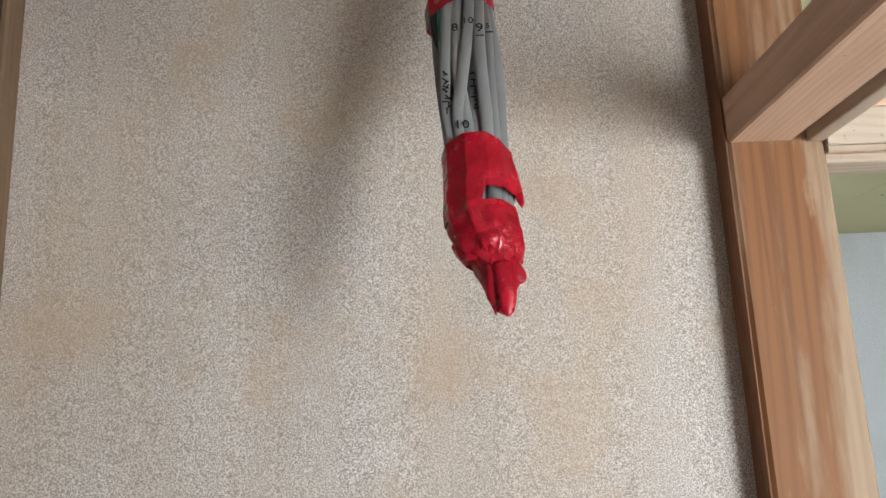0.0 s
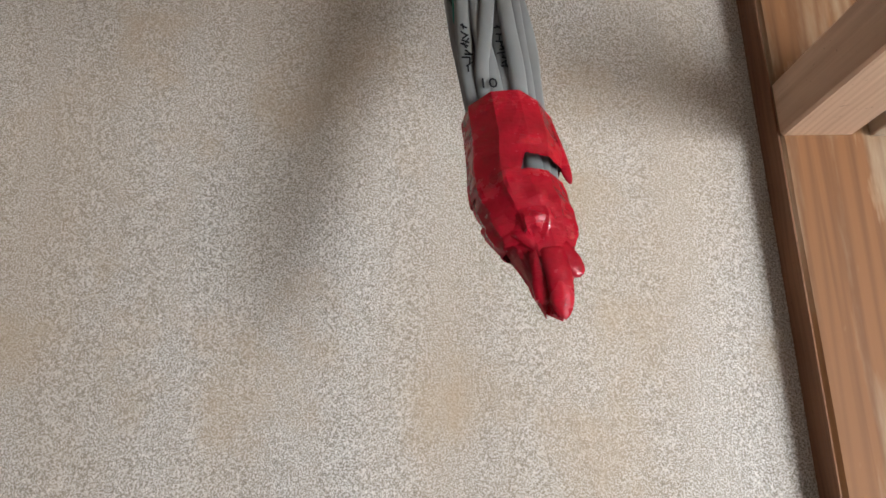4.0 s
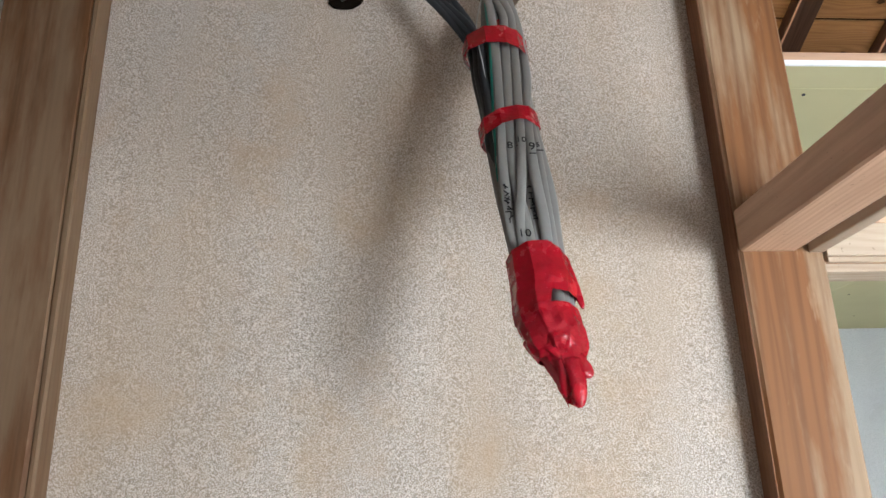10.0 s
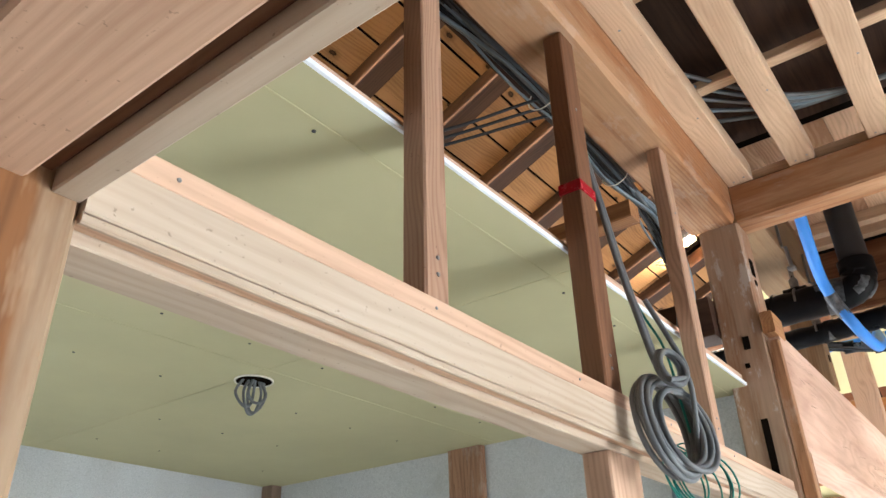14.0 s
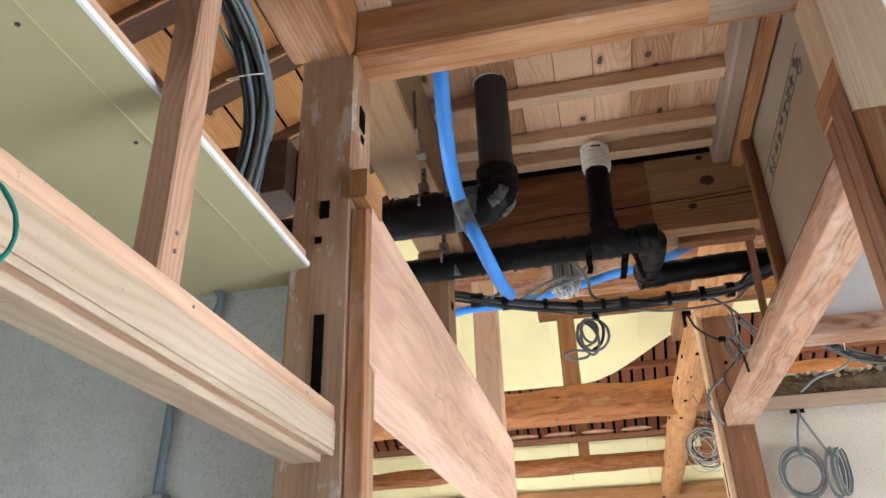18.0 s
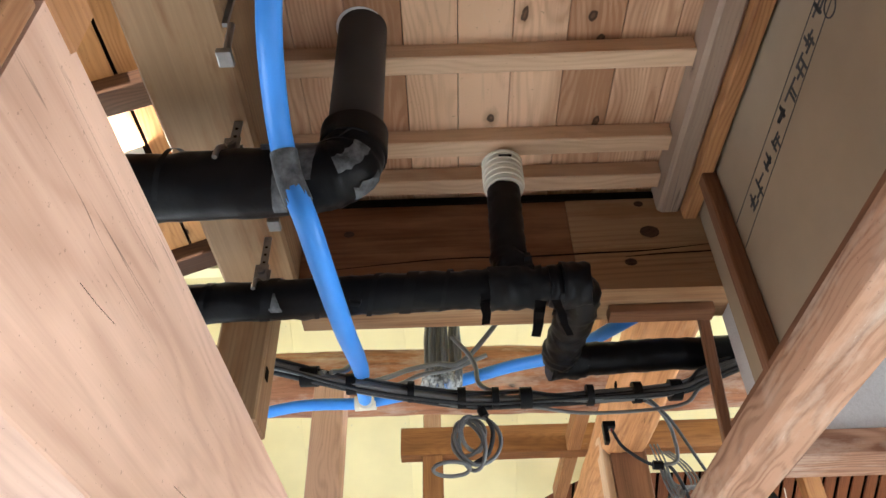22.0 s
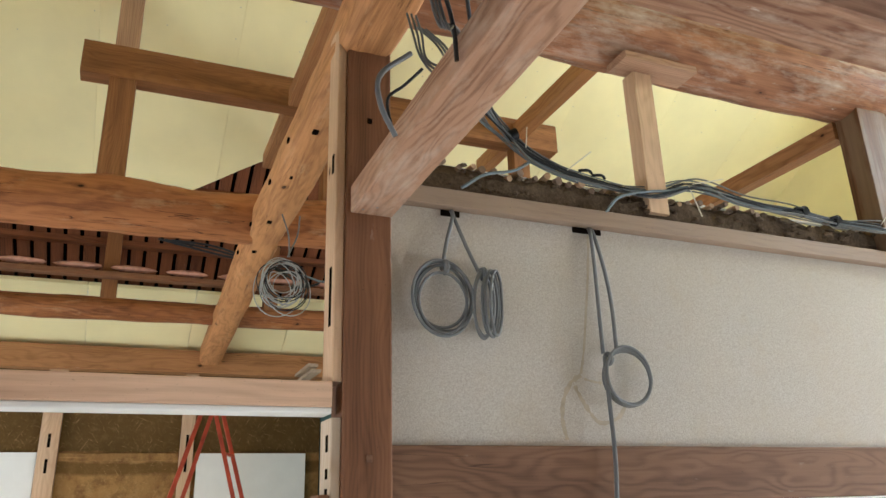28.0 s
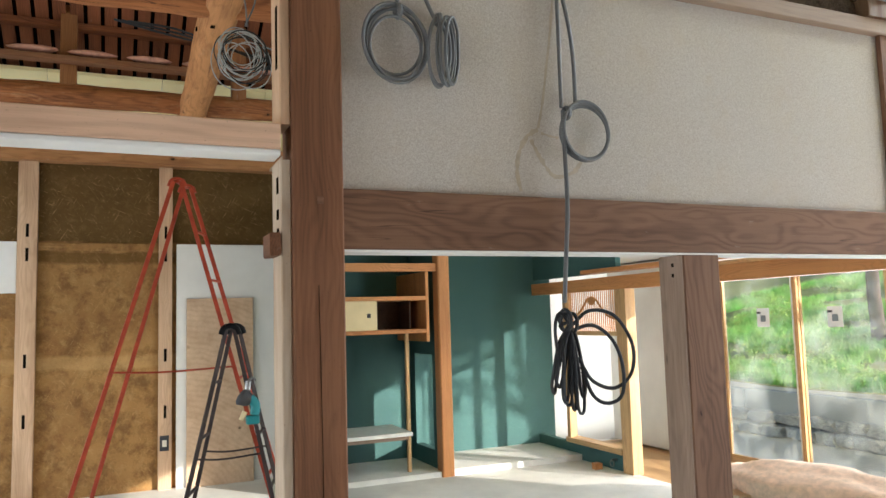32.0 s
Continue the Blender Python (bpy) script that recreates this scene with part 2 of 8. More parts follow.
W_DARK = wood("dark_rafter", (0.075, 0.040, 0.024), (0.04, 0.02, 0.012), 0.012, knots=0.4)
W_LOG = wood("peeled_log", (0.42, 0.170, 0.062), (0.185, 0.064, 0.022), 0.03, (0.0, 0.0), knots=0.35, stain=0.45, stain_colour=(0.56, 0.33, 0.18), waver=0.06, cracks=0.9, scuffs=0.1)
# pale streaks give both rubbed wood and painted glints of light from above
W_LOGGREY = wood("pale_streaked_log", (0.40, 0.190, 0.098), (0.17, 0.068, 0.033), 0.03, (0.0, 0.0), knots=0.3, stain=0.85, stain_colour=(0.60, 0.49, 0.41), waver=0.05, cracks=0.9, scuffs=0.55)
W_LOGPALE = wood("pale_log", (0.58, 0.295, 0.125), (0.33, 0.138, 0.050), 0.03, (0.0, 0.0), knots=0.7, stain=0.35, stain_colour=(0.66, 0.42, 0.24), waver=0.06, scuffs=0.05)
W_OLDSLAT = wood("old_roof_board", (0.235, 0.085, 0.036), (0.105, 0.036, 0.016), 0.012, knots=0.3, fine=0.7)
W_TIE = wood("red_brown_tie", (0.345, 0.160, 0.062), (0.175, 0.070, 0.027), 0.010, knots=0.5, contrast=0.45, streak=0.4, fine=0.7)
W_WASH = wood("scrubbed_beam", (0.46, 0.275, 0.175), (0.27, 0.128, 0.070), 0.019, (0.02, 0.07), knots=0.3, stain=0.75, stain_colour=(0.58, 0.45, 0.36), waver=0.06, streak=0.5, contrast=1.25, cracks=0.3, scuffs=0.5, fine=0.8)
W_RED = wood("dark_lintel", (0.215, 0.120, 0.070), (0.130, 0.064, 0.036), 0.018, (0.05, 0.04), knots=0.2, waver=0.06, contrast=1.0, streak=0.3, fine=0.6)
W_FRAME = wood("orange_frame", (0.62, 0.300, 0.118), (0.44, 0.180, 0.066), 0.006, knots=0.1, rough=0.4, fine=0.6)
W_DOOR = wood("honey_frame", (0.629, 0.427, 0.209), (0.472, 0.288, 0.128), 0.006, knots=0.1, rough=0.45)
W_GREY = wood("silvered_batten", (0.34, 0.255, 0.185), (0.24, 0.17, 0.12), 0.012, knots=0.2, contrast=0.35, streak=0.15, fine=0.6)
W_PLY = wood("knotty_plywood", (0.66, 0.50, 0.34), (0.50, 0.33, 0.19), 0.05, (0.02, 0.3), knots=0.7, waver=0.02, contrast=0.35, streak=0.12, cracks=0.0, scuffs=0.0, fine=0.3)


def aged(name, pale, warm, dark, share=0.5, seed=0.0, sheen=0.6, paint=0.0):
    """Old planed timber: long warm and bleached bands, fine grain, a few small knots."""
    n = Nodes(name)
    base = n.vec("ADD", n.node("TexCoord", 3), (seed, seed * 0.37, seed * 0.61))
    r = n.node("ObjectInfo", 5)
    base = n.vec("ADD", base, n.node("CombineXYZ", X=n.math("MULTIPLY", r, 7.0)))
    long_ = n.noise(n.vec("MULTIPLY", base, (0.9, 9.0, 9.0)), 1.0, 4.0, 0.6)
    spots = n.noise(n.vec("MULTIPLY", base, (3.4, 17.0, 17.0)), 1.0, 5.0, 0.65)
    wide = n.noise(n.vec("MULTIPLY", base, (0.8, 5.0, 5.0)), 1.0, 2.0)
    fine = n.noise(n.vec("MULTIPLY", base, (2.0, 120.0, 120.0)), 1.0, 3.0, 0.6)
    grain = n.noise(n.vec("MULTIPLY", base, (1.2, 60.0, 60.0)), 1.0, 2.0)
    f = n.math("ADD", n.math("MULTIPLY", long_, 0.55), n.math("ADD", n.math("MULTIPLY", spots, 0.30), n.math("MULTIPLY", wide, 0.35)))
    band = n.ramp(f, 0.68 - share * 0.16, 0.74 - share * 0.10)
    col = n.mix(n.ramp(n.math("ADD", n.math("MULTIPLY", fine, 0.6), n.math("MULTIPLY", spots, 0.4)), 0.35, 0.65), pale, tuple(c * 0.80 for c in pale))
    col = n.mix(band, col, warm)
    streak = n.math("MULTIPLY", n.ramp(grain, 0.52, 0.66), n.math("ADD", 0.10, n.math("MULTIPLY", band, 0.38)))
    col = n.mix(streak, col, dark)
    ring = n.tree.nodes.new("ShaderNodeTexWave")
    ring.wave_type, ring.bands_direction = "BANDS", "DIAGONAL"
    n.put(ring.inputs["Vector"], n.vec("MULTIPLY", base, (0.03, 1.0, 0.7)))
    n.put(ring.inputs["Scale"], 42.0)
    n.put(ring.inputs["Distortion"], 3.0)
    n.put(ring.inputs["Detail"], 2.0)
    col = n.mix(n.math("MULTIPLY", n.math("POWER", ring.outputs[1], 3.0), n.math("ADD", 0.04, n.math("MULTIPLY", n.ramp(wide, 0.5, 0.62), 0.35))), col, dark)
    vo = n.tree.nodes.new("ShaderNodeTexVoronoi")
    n.put(vo.inputs["Vector"], n.vec("MULTIPLY", base, (2.6, 6.5, 6.5)))
    n.put(vo.inputs["Scale"], 1.0)
    gate = n.ramp(n.node("SeparateXYZ", 0, Vector=vo.outputs["Color"]), 0.72, 0.74)
    knot = n.math("MULTIPLY", n.ramp(vo.outputs["Distance"], 0.045, 0.030), gate)
    col = n.mix(n.math("MULTIPLY", knot, 0.8), col, tuple(c * 0.45 for c in dark))
    worn = n.ramp(n.noise(n.vec("MULTIPLY", base, (5.0, 22.0, 22.0)), 1.0, 4.0, 0.7), 0.64, 0.72)
    col = n.mix(n.math("MULTIPLY", worn, 0.30), col, tuple(min(1.0, c * 1.25) for c in pale))
    if paint:
        left_on = n.ramp(n.noise(n.vec("MULTIPLY", base, (6.0, 13.0, 13.0)), 1.0, 5.0, 0.7), 0.56, 0.63)
        col = n.mix(n.math("MULTIPLY", left_on, paint), col, (0.62, 0.57, 0.52))
    return n.done(col, sheen, n.math("ADD", n.math("MULTIPLY", fine, 0.6), grain), 0.25, 0.0015, spec=0.2)


A_POST = aged("bleached_cedar_post", (0.385, 0.260, 0.160), (0.245, 0.106, 0.040), (0.14, 0.056, 0.022), 0.72)
A_BROWNPOST = aged("grey_brown_cedar_post", (0.225, 0.143, 0.085), (0.135, 0.058, 0.024), (0.07, 0.030, 0.014), 0.85, 3.0)
A_NOTCHED = aged("limed_old_post", (0.46, 0.300, 0.200), (0.335, 0.170, 0.088), (0.14, 0.065, 0.034), 0.60, 5.0, paint=0.6)
A_BEAM = aged("rubbed_red_beam", (0.50, 0.280, 0.150), (0.36, 0.160, 0.070), (0.16, 0.062, 0.026), 0.85, 8.0, paint=0.12)
A_STAIN = aged("red_stained_beam", (0.27, 0.125, 0.062), (0.175, 0.066, 0.028), (0.08, 0.030, 0.014), 0.8, 13.0)
A_BARE = aged("bare_beam_end", (0.41, 0.255, 0.140), (0.31, 0.165, 0.082), (0.15, 0.066, 0.030), 0.55, 17.0)
A_CREAM = aged("bleached_new_timber", (0.62, 0.470, 0.325), (0.52, 0.345, 0.215), (0.31, 0.175, 0.095), 0.35, 21.0)
A_TAN = aged("tan_old_beam", (0.29, 0.178, 0.095), (0.215, 0.108, 0.048), (0.11, 0.052, 0.024), 0.6, 11.0)


def speckled(name, a, b, c, grain=420.0, rough=0.9, depth=0.0016, stain=(0.5, 0.38, 0.26), amount=0.35):
    """Sand-faced plaster: fine grains, soft stains."""
    n = Nodes(name)
    v = n.coords(False)
    g = n.noise(v, grain, 3.0, 0.75)
    g2 = n.noise(v, grain * 0.5, 2.0, 0.6)
    big = n.noise(n.vec("MULTIPLY", v, (1.0, 1.0, 0.35)), 3.4, 4.0, 0.6)
    blot = n.noise(n.vec("ADD", v, (3.1, 5.2, 1.7)), 5.5, 5.0, 0.62)
    col = n.mix(n.ramp(g, 0.43, 0.57), a, b)
    col = n.mix(n.math("MULTIPLY", n.ramp(g2, 0.52, 0.70), 0.45), col, c)
    col = n.mix(n.math("MULTIPLY", n.ramp(big, 0.35, 0.75), amount * 0.7), col, stain)
    col = n.mix(n.math("MULTIPLY", n.ramp(blot, 0.54, 0.74), amount * 0.8), col, stain)
    return n.done(col, rough, n.math("ADD", g, n.math("MULTIPLY", g2, 0.7)), 0.5, depth, spec=0.2)


def plain(name, colour, rough=0.6, vary=0.15, scale=6.0, bump=0.0, metal=0.0, spec=0.28, grain=220.0):
    n = Nodes(name)
    v = n.coords()
    f = n.noise(v, scale, 4.0, 0.6)
    g = n.noise(v, grain, 2.0)
    col = n.mix(n.ramp(f, 0.3, 0.7), tuple(c * (1 - vary) for c in colour), tuple(min(1, c * (1 + vary)) for c in colour))
    rr = n.math("ADD", rough - 0.06, n.math("MULTIPLY", f, 0.12))
    return n.done(col, rr, n.math("ADD", n.math("MULTIPLY", g, 0.4), f) if bump else None, bump, 0.002, metal, spec)


M_SAND = speckled("sand_plaster", (0.25, 0.206, 0.166), (0.77, 0.70, 0.635), (0.27, 0.205, 0.150), 430.0, stain=(0.46, 0.325, 0.205), amount=0.75)
M_SANDW = speckled("white_sand_plaster", (0.43, 0.385, 0.335), (0.64, 0.60, 0.555), (0.40, 0.355, 0.31), 300.0, stain=(0.50, 0.42, 0.32), amount=0.55)
M_LILACW = speckled("lilac_sand_plaster", (0.56, 0.55, 0.56), (0.68, 0.67, 0.69), (0.44, 0.42, 0.43), 330.0, stain=(0.58, 0.55, 0.53), amount=0.3)
M_GREYWALL = speckled("grey_skim_plaster", (0.54, 0.55, 0.555), (0.69, 0.70, 0.705), (0.32, 0.33, 0.34), 240.0, stain=(0.40, 0.41, 0.40), amount=0.5)
M_TEAL = speckled("teal_plaster", (0.052, 0.122, 0.118), (0.078, 0.158, 0.152), (0.046, 0.104, 0.103), 300.0, stain=(0.052, 0.115, 0.115))
M_WHITEWALL = plain("white_board", (0.78, 0.77, 0.74), 0.85, 0.05, 3.0, 0.06)
M_LILAC = plain("primed_board", (0.66, 0.65, 0.68), 0.85, 0.06, 3.0, 0.08)
M_OLIVE = plain("green_gypsum_board", (0.50, 0.460, 0.272), 0.8, 0.07, 1.6, 0.05)
M_YELLOW = plain("yellow_insulation_board", (0.87, 0.775, 0.45), 0.75, 0.07, 1.4, 0.06)
M_GYPSUM = plain("gypsum_core", (0.86, 0.88, 0.90), 0.9, 0.05, 30.0)
M_TAN = plain("tan_gypsum_board", (0.35, 0.27, 0.19), 0.85, 0.10, 2.5, 0.1)
M_CABLE = plain("grey_cable", (0.150, 0.155, 0.157), 0.36, 0.12, 8.0)
M_SHEATH = plain("flat_grey_sheath", (0.215, 0.208, 0.196), 0.5, 0.08, 8.0, spec=0.25)
M_CABLED = plain("dark_cable", (0.034, 0.036, 0.039), 0.5, 0.15, 8.0, spec=0.15)
M_CABLEB = plain("pale_blue_cable", (0.18, 0.225, 0.255), 0.42, 0.12, 8.0)
M_WIRE = plain("light_grey_wire", (0.42, 0.43, 0.43), 0.4, 0.15, 8.0)
M_MARK = plain("brown_wall_mark", (0.46, 0.385, 0.295), 0.95, 0.15, 30.0)
M_GREEN = plain("green_wire", (0.015, 0.19, 0.15), 0.4, 0.15, 8.0)
M_BLACK = plain("black_tape", (0.005, 0.005, 0.006), 0.36, 0.3, 14.0, 0.9, spec=0.13, grain=40.0)
M_TAPEBLK = plain("black_vinyl_tape", (0.006, 0.006, 0.007), 0.45, 0.2, 20.0, spec=0.15)
M_PIPE = plain("dark_grey_pipe", (0.036, 0.036, 0.039), 0.5, 0.15, 5.0, spec=0.3)
M_DUCT = plain("silver_duct_tape", (0.085, 0.09, 0.095), 0.42, 0.7, 40.0, 0.5)
M_WHITEPL = plain("white_plastic", (0.72, 0.68, 0.58), 0.5, 0.06, 8.0)
M_INK = plain("ink", (0.05, 0.05, 0.055), 0.7, 0.2)
M_STEEL = plain("galvanised_steel", (0.27, 0.27, 0.27), 0.42, 0.2, 25.0, metal=0.9)
M_RUST = plain("red_ladder_paint", (0.36, 0.052, 0.022), 0.5, 0.3, 12.0, 0.1)
M_LADDER = plain("dark_ladder_paint", (0.045, 0.032, 0.030), 0.5, 0.3, 12.0, 0.1)
M_TOOLBLUE = plain("turquoise_plastic", (0.02, 0.22, 0.24), 0.45, 0.1)
M_NAIL = plain("nail_head", (0.55, 0.52, 0.42), 0.5, 0.2)
M_PINKTUFT = plain("pink_wool_tuft", (0.58, 0.30, 0.22), 0.95, 0.25, 20.0, 0.8, grain=60.0)
M_PINKWOOL = plain("pink_insulation", (0.76, 0.54, 0.40), 0.95, 0.2, 20.0, 0.8, grain=60.0)
M_FILM = plain("white_film", (0.70, 0.70, 0.68), 0.35, 0.12, 12.0, 0.4)
M_CYAN = plain("pale_blue_foam", (0.35, 0.60, 0.66), 0.7, 0.08, 4.0)
M_SHEET = plain("protective_sheet", (0.74, 0.73, 0.69), 0.7, 0.1, 3.0, 0.1)
M_CREAM = plain("cream_paper_door", (0.78, 0.64, 0.38), 0.7, 0.06, 5.0)
M_STICKER = plain("sticker_paper", (0.75, 0.78, 0.78), 0.5, 0.05)
# near-black fill for holes and gaps, their inside shade put into the colour
M_REVEAL = plain("dark_gap", (0.010, 0.007, 0.005), 0.95, 0.3, 30.0, spec=0.0)


def tape_red():
    n = Nodes("red_vinyl_tape")
    v = n.coords(False)
    f = n.noise(v, 28.0, 4.0, 0.6)
    w = n.noise(n.vec("MULTIPLY", v, (1.0, 1.0, 2.2)), 60.0, 3.0, 0.6)
    col = n.mix(n.ramp(f, 0.3, 0.7), (0.27, 0.001, 0.009), (0.50, 0.004, 0.019))
    return n.done(col, n.math("ADD", 0.16, n.math("MULTIPLY", f, 0.2)), n.math("ADD", f, n.math("MULTIPLY", w, 0.7)), 0.5, 0.005, spec=0.6)


def blue_hose():
    n = Nodes("blue_corrugated_hose")
    v = n.coords(False)
    f = n.noise(v, 5.0)
    ribs = n.noise(v, 260.0, 1.0)
    return n.done(n.mix(f, (0.03, 0.20, 0.66), (0.06, 0.30, 0.82)), 0.45, ribs, 0.25, 0.002)


def mud():
    n = Nodes("clay_wall")
    v = n.coords(False)
    big = n.noise(v, 1.6, 5.0, 0.65)
    fine = n.noise(v, 60.0, 3.0, 0.7)
    z = n.node("SeparateXYZ", 2, Vector=n.vec("ADD", v, n.node("CombineXYZ", Z=n.math("MULTIPLY", n.math("SUBTRACT", big, 0.5), 0.10))))
    col = n.mix(n.ramp(big, 0.35, 0.65), (0.265, 0.138, 0.052), (0.385, 0.216, 0.082))
    blot = n.noise(v, 4.5, 8.0, 0.75)
    pale = n.noise(n.vec("ADD", v, (0.0, 9.0, 3.0)), 8.0, 7.0, 0.72)
    col = n.mix(n.math("MULTIPLY", n.ramp(blot, 0.46, 0.60), 0.80), col, (0.165, 0.084, 0.031))
    col = n.mix(n.math("MULTIPLY", n.ramp(pale, 0.52, 0.66), 0.55), col, (0.44, 0.27, 0.115))
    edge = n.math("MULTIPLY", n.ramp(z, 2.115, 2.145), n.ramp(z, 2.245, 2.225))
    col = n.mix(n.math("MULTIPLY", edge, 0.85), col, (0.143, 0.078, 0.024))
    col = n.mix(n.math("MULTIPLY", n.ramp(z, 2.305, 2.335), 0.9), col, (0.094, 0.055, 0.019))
    col = n.mix(n.math("MULTIPLY", n.ramp(n.noise(n.vec("ADD", v, (0.0, 2.0, 8.0)), 13.0, 6.0, 0.7), 0.52, 0.70), 0.28), col, (0.30, 0.19, 0.075))
    low = n.math("MULTIPLY", n.ramp(z, 1.14, 1.17), n.ramp(z, 1.28, 1.25))
    col = n.mix(n.math("MULTIPLY", low, 0.35), col, (0.605, 0.386, 0.163))
    for turn, shift in ((0.6, 1.0), (-0.5, 7.0), (1.2, 13.0)):
        rot = n.tree.nodes.new("ShaderNodeVectorRotate")
        rot.rotation_type = "X_AXIS"
        n.put(rot.inputs["Vector"], n.vec("ADD", v, (0.0, shift, 0.0)))
        n.put(rot.inputs["Angle"], turn)
        straw = n.noise(n.vec("MULTIPLY", rot.outputs[0], (1.0, 110.0, 9.0)), 1.0, 2.0, 0.5)
        col = n.mix(n.math("MULTIPLY", n.ramp(straw, 0.67, 0.73), 0.32), col, (0.572, 0.368, 0.163))
    col = n.mix(n.math("MULTIPLY", n.ramp(fine, 0.60, 0.75), 0.4), col, (0.132, 0.064, 0.022))
    return n.done(col, 0.95, n.math("ADD", fine, big), 0.7, 0.006, spec=0.1)


def soil(name, a, b):
    n = Nodes(name)
    v = n.coords(False)
    f = n.noise(v, 9.0, 6.0, 0.7)
    g = n.noise(v, 90.0, 4.0, 0.7)
    return n.done(n.mix(n.ramp(n.math("ADD", n.math("MULTIPLY", f, 0.6), n.math("MULTIPLY", g, 0.4)), 0.36, 0.62), a, b), 0.95, n.math("ADD", f, g), 0.9, 0.01, spec=0.1)


def glass():
    n = Nodes("window_glass")
    n.put(n.bsdf.inputs["Base Color"], (0.97, 0.99, 0.98))
    n.put(n.bsdf.inputs["Transmission Weight"], 1.0)
    n.put(n.bsdf.inputs["Roughness"], 0.0)
    n.put(n.bsdf.inputs["IOR"], 1.1)
    # milky patches in the pane stand in for window glare and reflections
    glare_haze = n.tree.nodes.new("ShaderNodeBsdfTranslucent")
    glare_haze.inputs["Color"].default_value = (0.80, 0.86, 0.88, 1)
    mx = n.tree.nodes.new("ShaderNodeMixShader")
    n.put(mx.inputs[0], n.math("MULTIPLY", n.ramp(n.noise(n.coords(False), 1.6, 4.0, 0.6), 0.44, 0.68), 0.17))
    n.tree.links.new(n.bsdf.outputs[0], mx.inputs[1])
    n.tree.links.new(glare_haze.outputs[0], mx.inputs[2])
    n.tree.links.new(mx.outputs[0], n.tree.nodes["Material Output"].inputs["Surface"])
    return n.mat


def paper():
    n = Nodes("shoji_paper")
    f = n.noise(n.coords(False), 30.0)
    n.done(n.mix(f, (0.82, 0.81, 0.77), (0.88, 0.87, 0.84)), 0.9)
    tr = n.tree.nodes.new("ShaderNodeBsdfTranslucent")
    tr.inputs["Color"].default_value = (0.85, 0.84, 0.80, 1)
    mx = n.tree.nodes.new("ShaderNodeMixShader")
    mx.inputs[0].default_value = 0.5
    n.tree.links.new(n.bsdf.outputs[0], mx.inputs[1])
    n.tree.links.new(tr.outputs[0], mx.inputs[2])
    n.tree.links.new(mx.outputs[0], n.tree.nodes["Material Output"].inputs["Surface"])
    return n.mat


def clear_plastic():
    n = Nodes("clear_plastic_bag")
    f = n.noise(n.coords(False), 55.0, 3.0, 0.6)
    n.done((0.80, 0.82, 0.80), 0.22, f, 0.9, 0.006, spec=0.6)
    tp_ = n.tree.nodes.new("ShaderNodeBsdfTransparent")
    mx = n.tree.nodes.new("ShaderNodeMixShader")
    n.put(mx.inputs[0], n.ramp(f, 0.30, 0.85))
    n.tree.links.new(tp_.outputs[0], mx.inputs[1])
    n.tree.links.new(n.bsdf.outputs[0], mx.inputs[2])
    n.tree.links.new(mx.outputs[0], n.tree.nodes["Material Output"].inputs["Surface"])
    return n.mat


M_BAG = clear_plastic()
M_PAPER = paper()
M_RED, M_BLUE, M_MUD, M_GLASS = tape_red(), blue_hose(), mud(), glass()
M_RUBBLE = soil("broken_clay", (0.055, 0.036, 0.024), (0.20, 0.145, 0.10))
M_STONE = soil("field_stone", (0.22, 0.23, 0.24), (0.56, 0.57, 0.57))
M_CONCRETE = plain("pale_concrete", (0.34, 0.36, 0.37), 0.9, 0.12, 1.5, 0.2)
M_EARTH = soil("garden_earth", (0.52, 0.50, 0.45), (0.68, 0.66, 0.60))
M_TURF = soil("turf", (0.16, 0.24, 0.06), (0.52, 0.46, 0.24))


def leafy(name, dark, light, through_):
    """Thin blades: part of the light passes through."""
    n = Nodes(name)
    f = n.noise(n.coords(False), 1.3, 4.0, 0.65)
    g = n.noise(n.coords(False), 4.5, 3.0, 0.6)
    col = n.mix(n.ramp(f, 0.40, 0.60), dark, light)
    col = n.mix(n.math("MULTIPLY", n.ramp(g, 0.56, 0.66), 0.7), col, (0.46, 0.36, 0.20))
    n.done(col, 0.6, spec=0.25)
    tr = n.tree.nodes.new("ShaderNodeBsdfTranslucent")
    tr.inputs["Color"].default_value = (*through_, 1)
    mx = n.tree.nodes.new("ShaderNodeMixShader")
    mx.inputs[0].default_value = 0.45
    n.tree.links.new(n.bsdf.outputs[0], mx.inputs[1])
    n.tree.links.new(tr.outputs[0], mx.inputs[2])
    n.tree.links.new(mx.outputs[0], n.tree.nodes["Material Output"].inputs["Surface"])
    return n.mat


M_GRASS = leafy("grass_blade", (0.14, 0.44, 0.10), (0.56, 0.70, 0.26), (0.42, 0.78, 0.22))
M_WEED = leafy("weed_leaf", (0.16, 0.34, 0.07), (0.50, 0.58, 0.20), (0.45, 0.62, 0.16))
M_BARK = soil("bark", (0.07, 0.055, 0.05), (0.20, 0.16, 0.15))
M_LEAF = leafy("leaf", (0.06, 0.15, 0.03), (0.14, 0.26, 0.05), (0.22, 0.40, 0.06))


# ---- shape helpers ----
WORLD = {}


def link(name, bm, material, m=None, parent=None, label=""):
    me = bpy.data.meshes.new(name)
    bm.normal_update()
    bm.to_mesh(me)
    bm.free()
    me.materials.append(material)
    return place(name, me, m, parent, label)


def place(name, me, m=None, parent=None, label=""):
    ob = new(name, me)
    m = m or Matrix()
    if parent is not None:
        ob.parent = parent
        ob.matrix_basis = WORLD[parent.name].inverted() @ m
    else:
        ob.matrix_basis = m
    WORLD[ob.name] = m.copy()
    if label:
        ob["label"] = label
    return ob


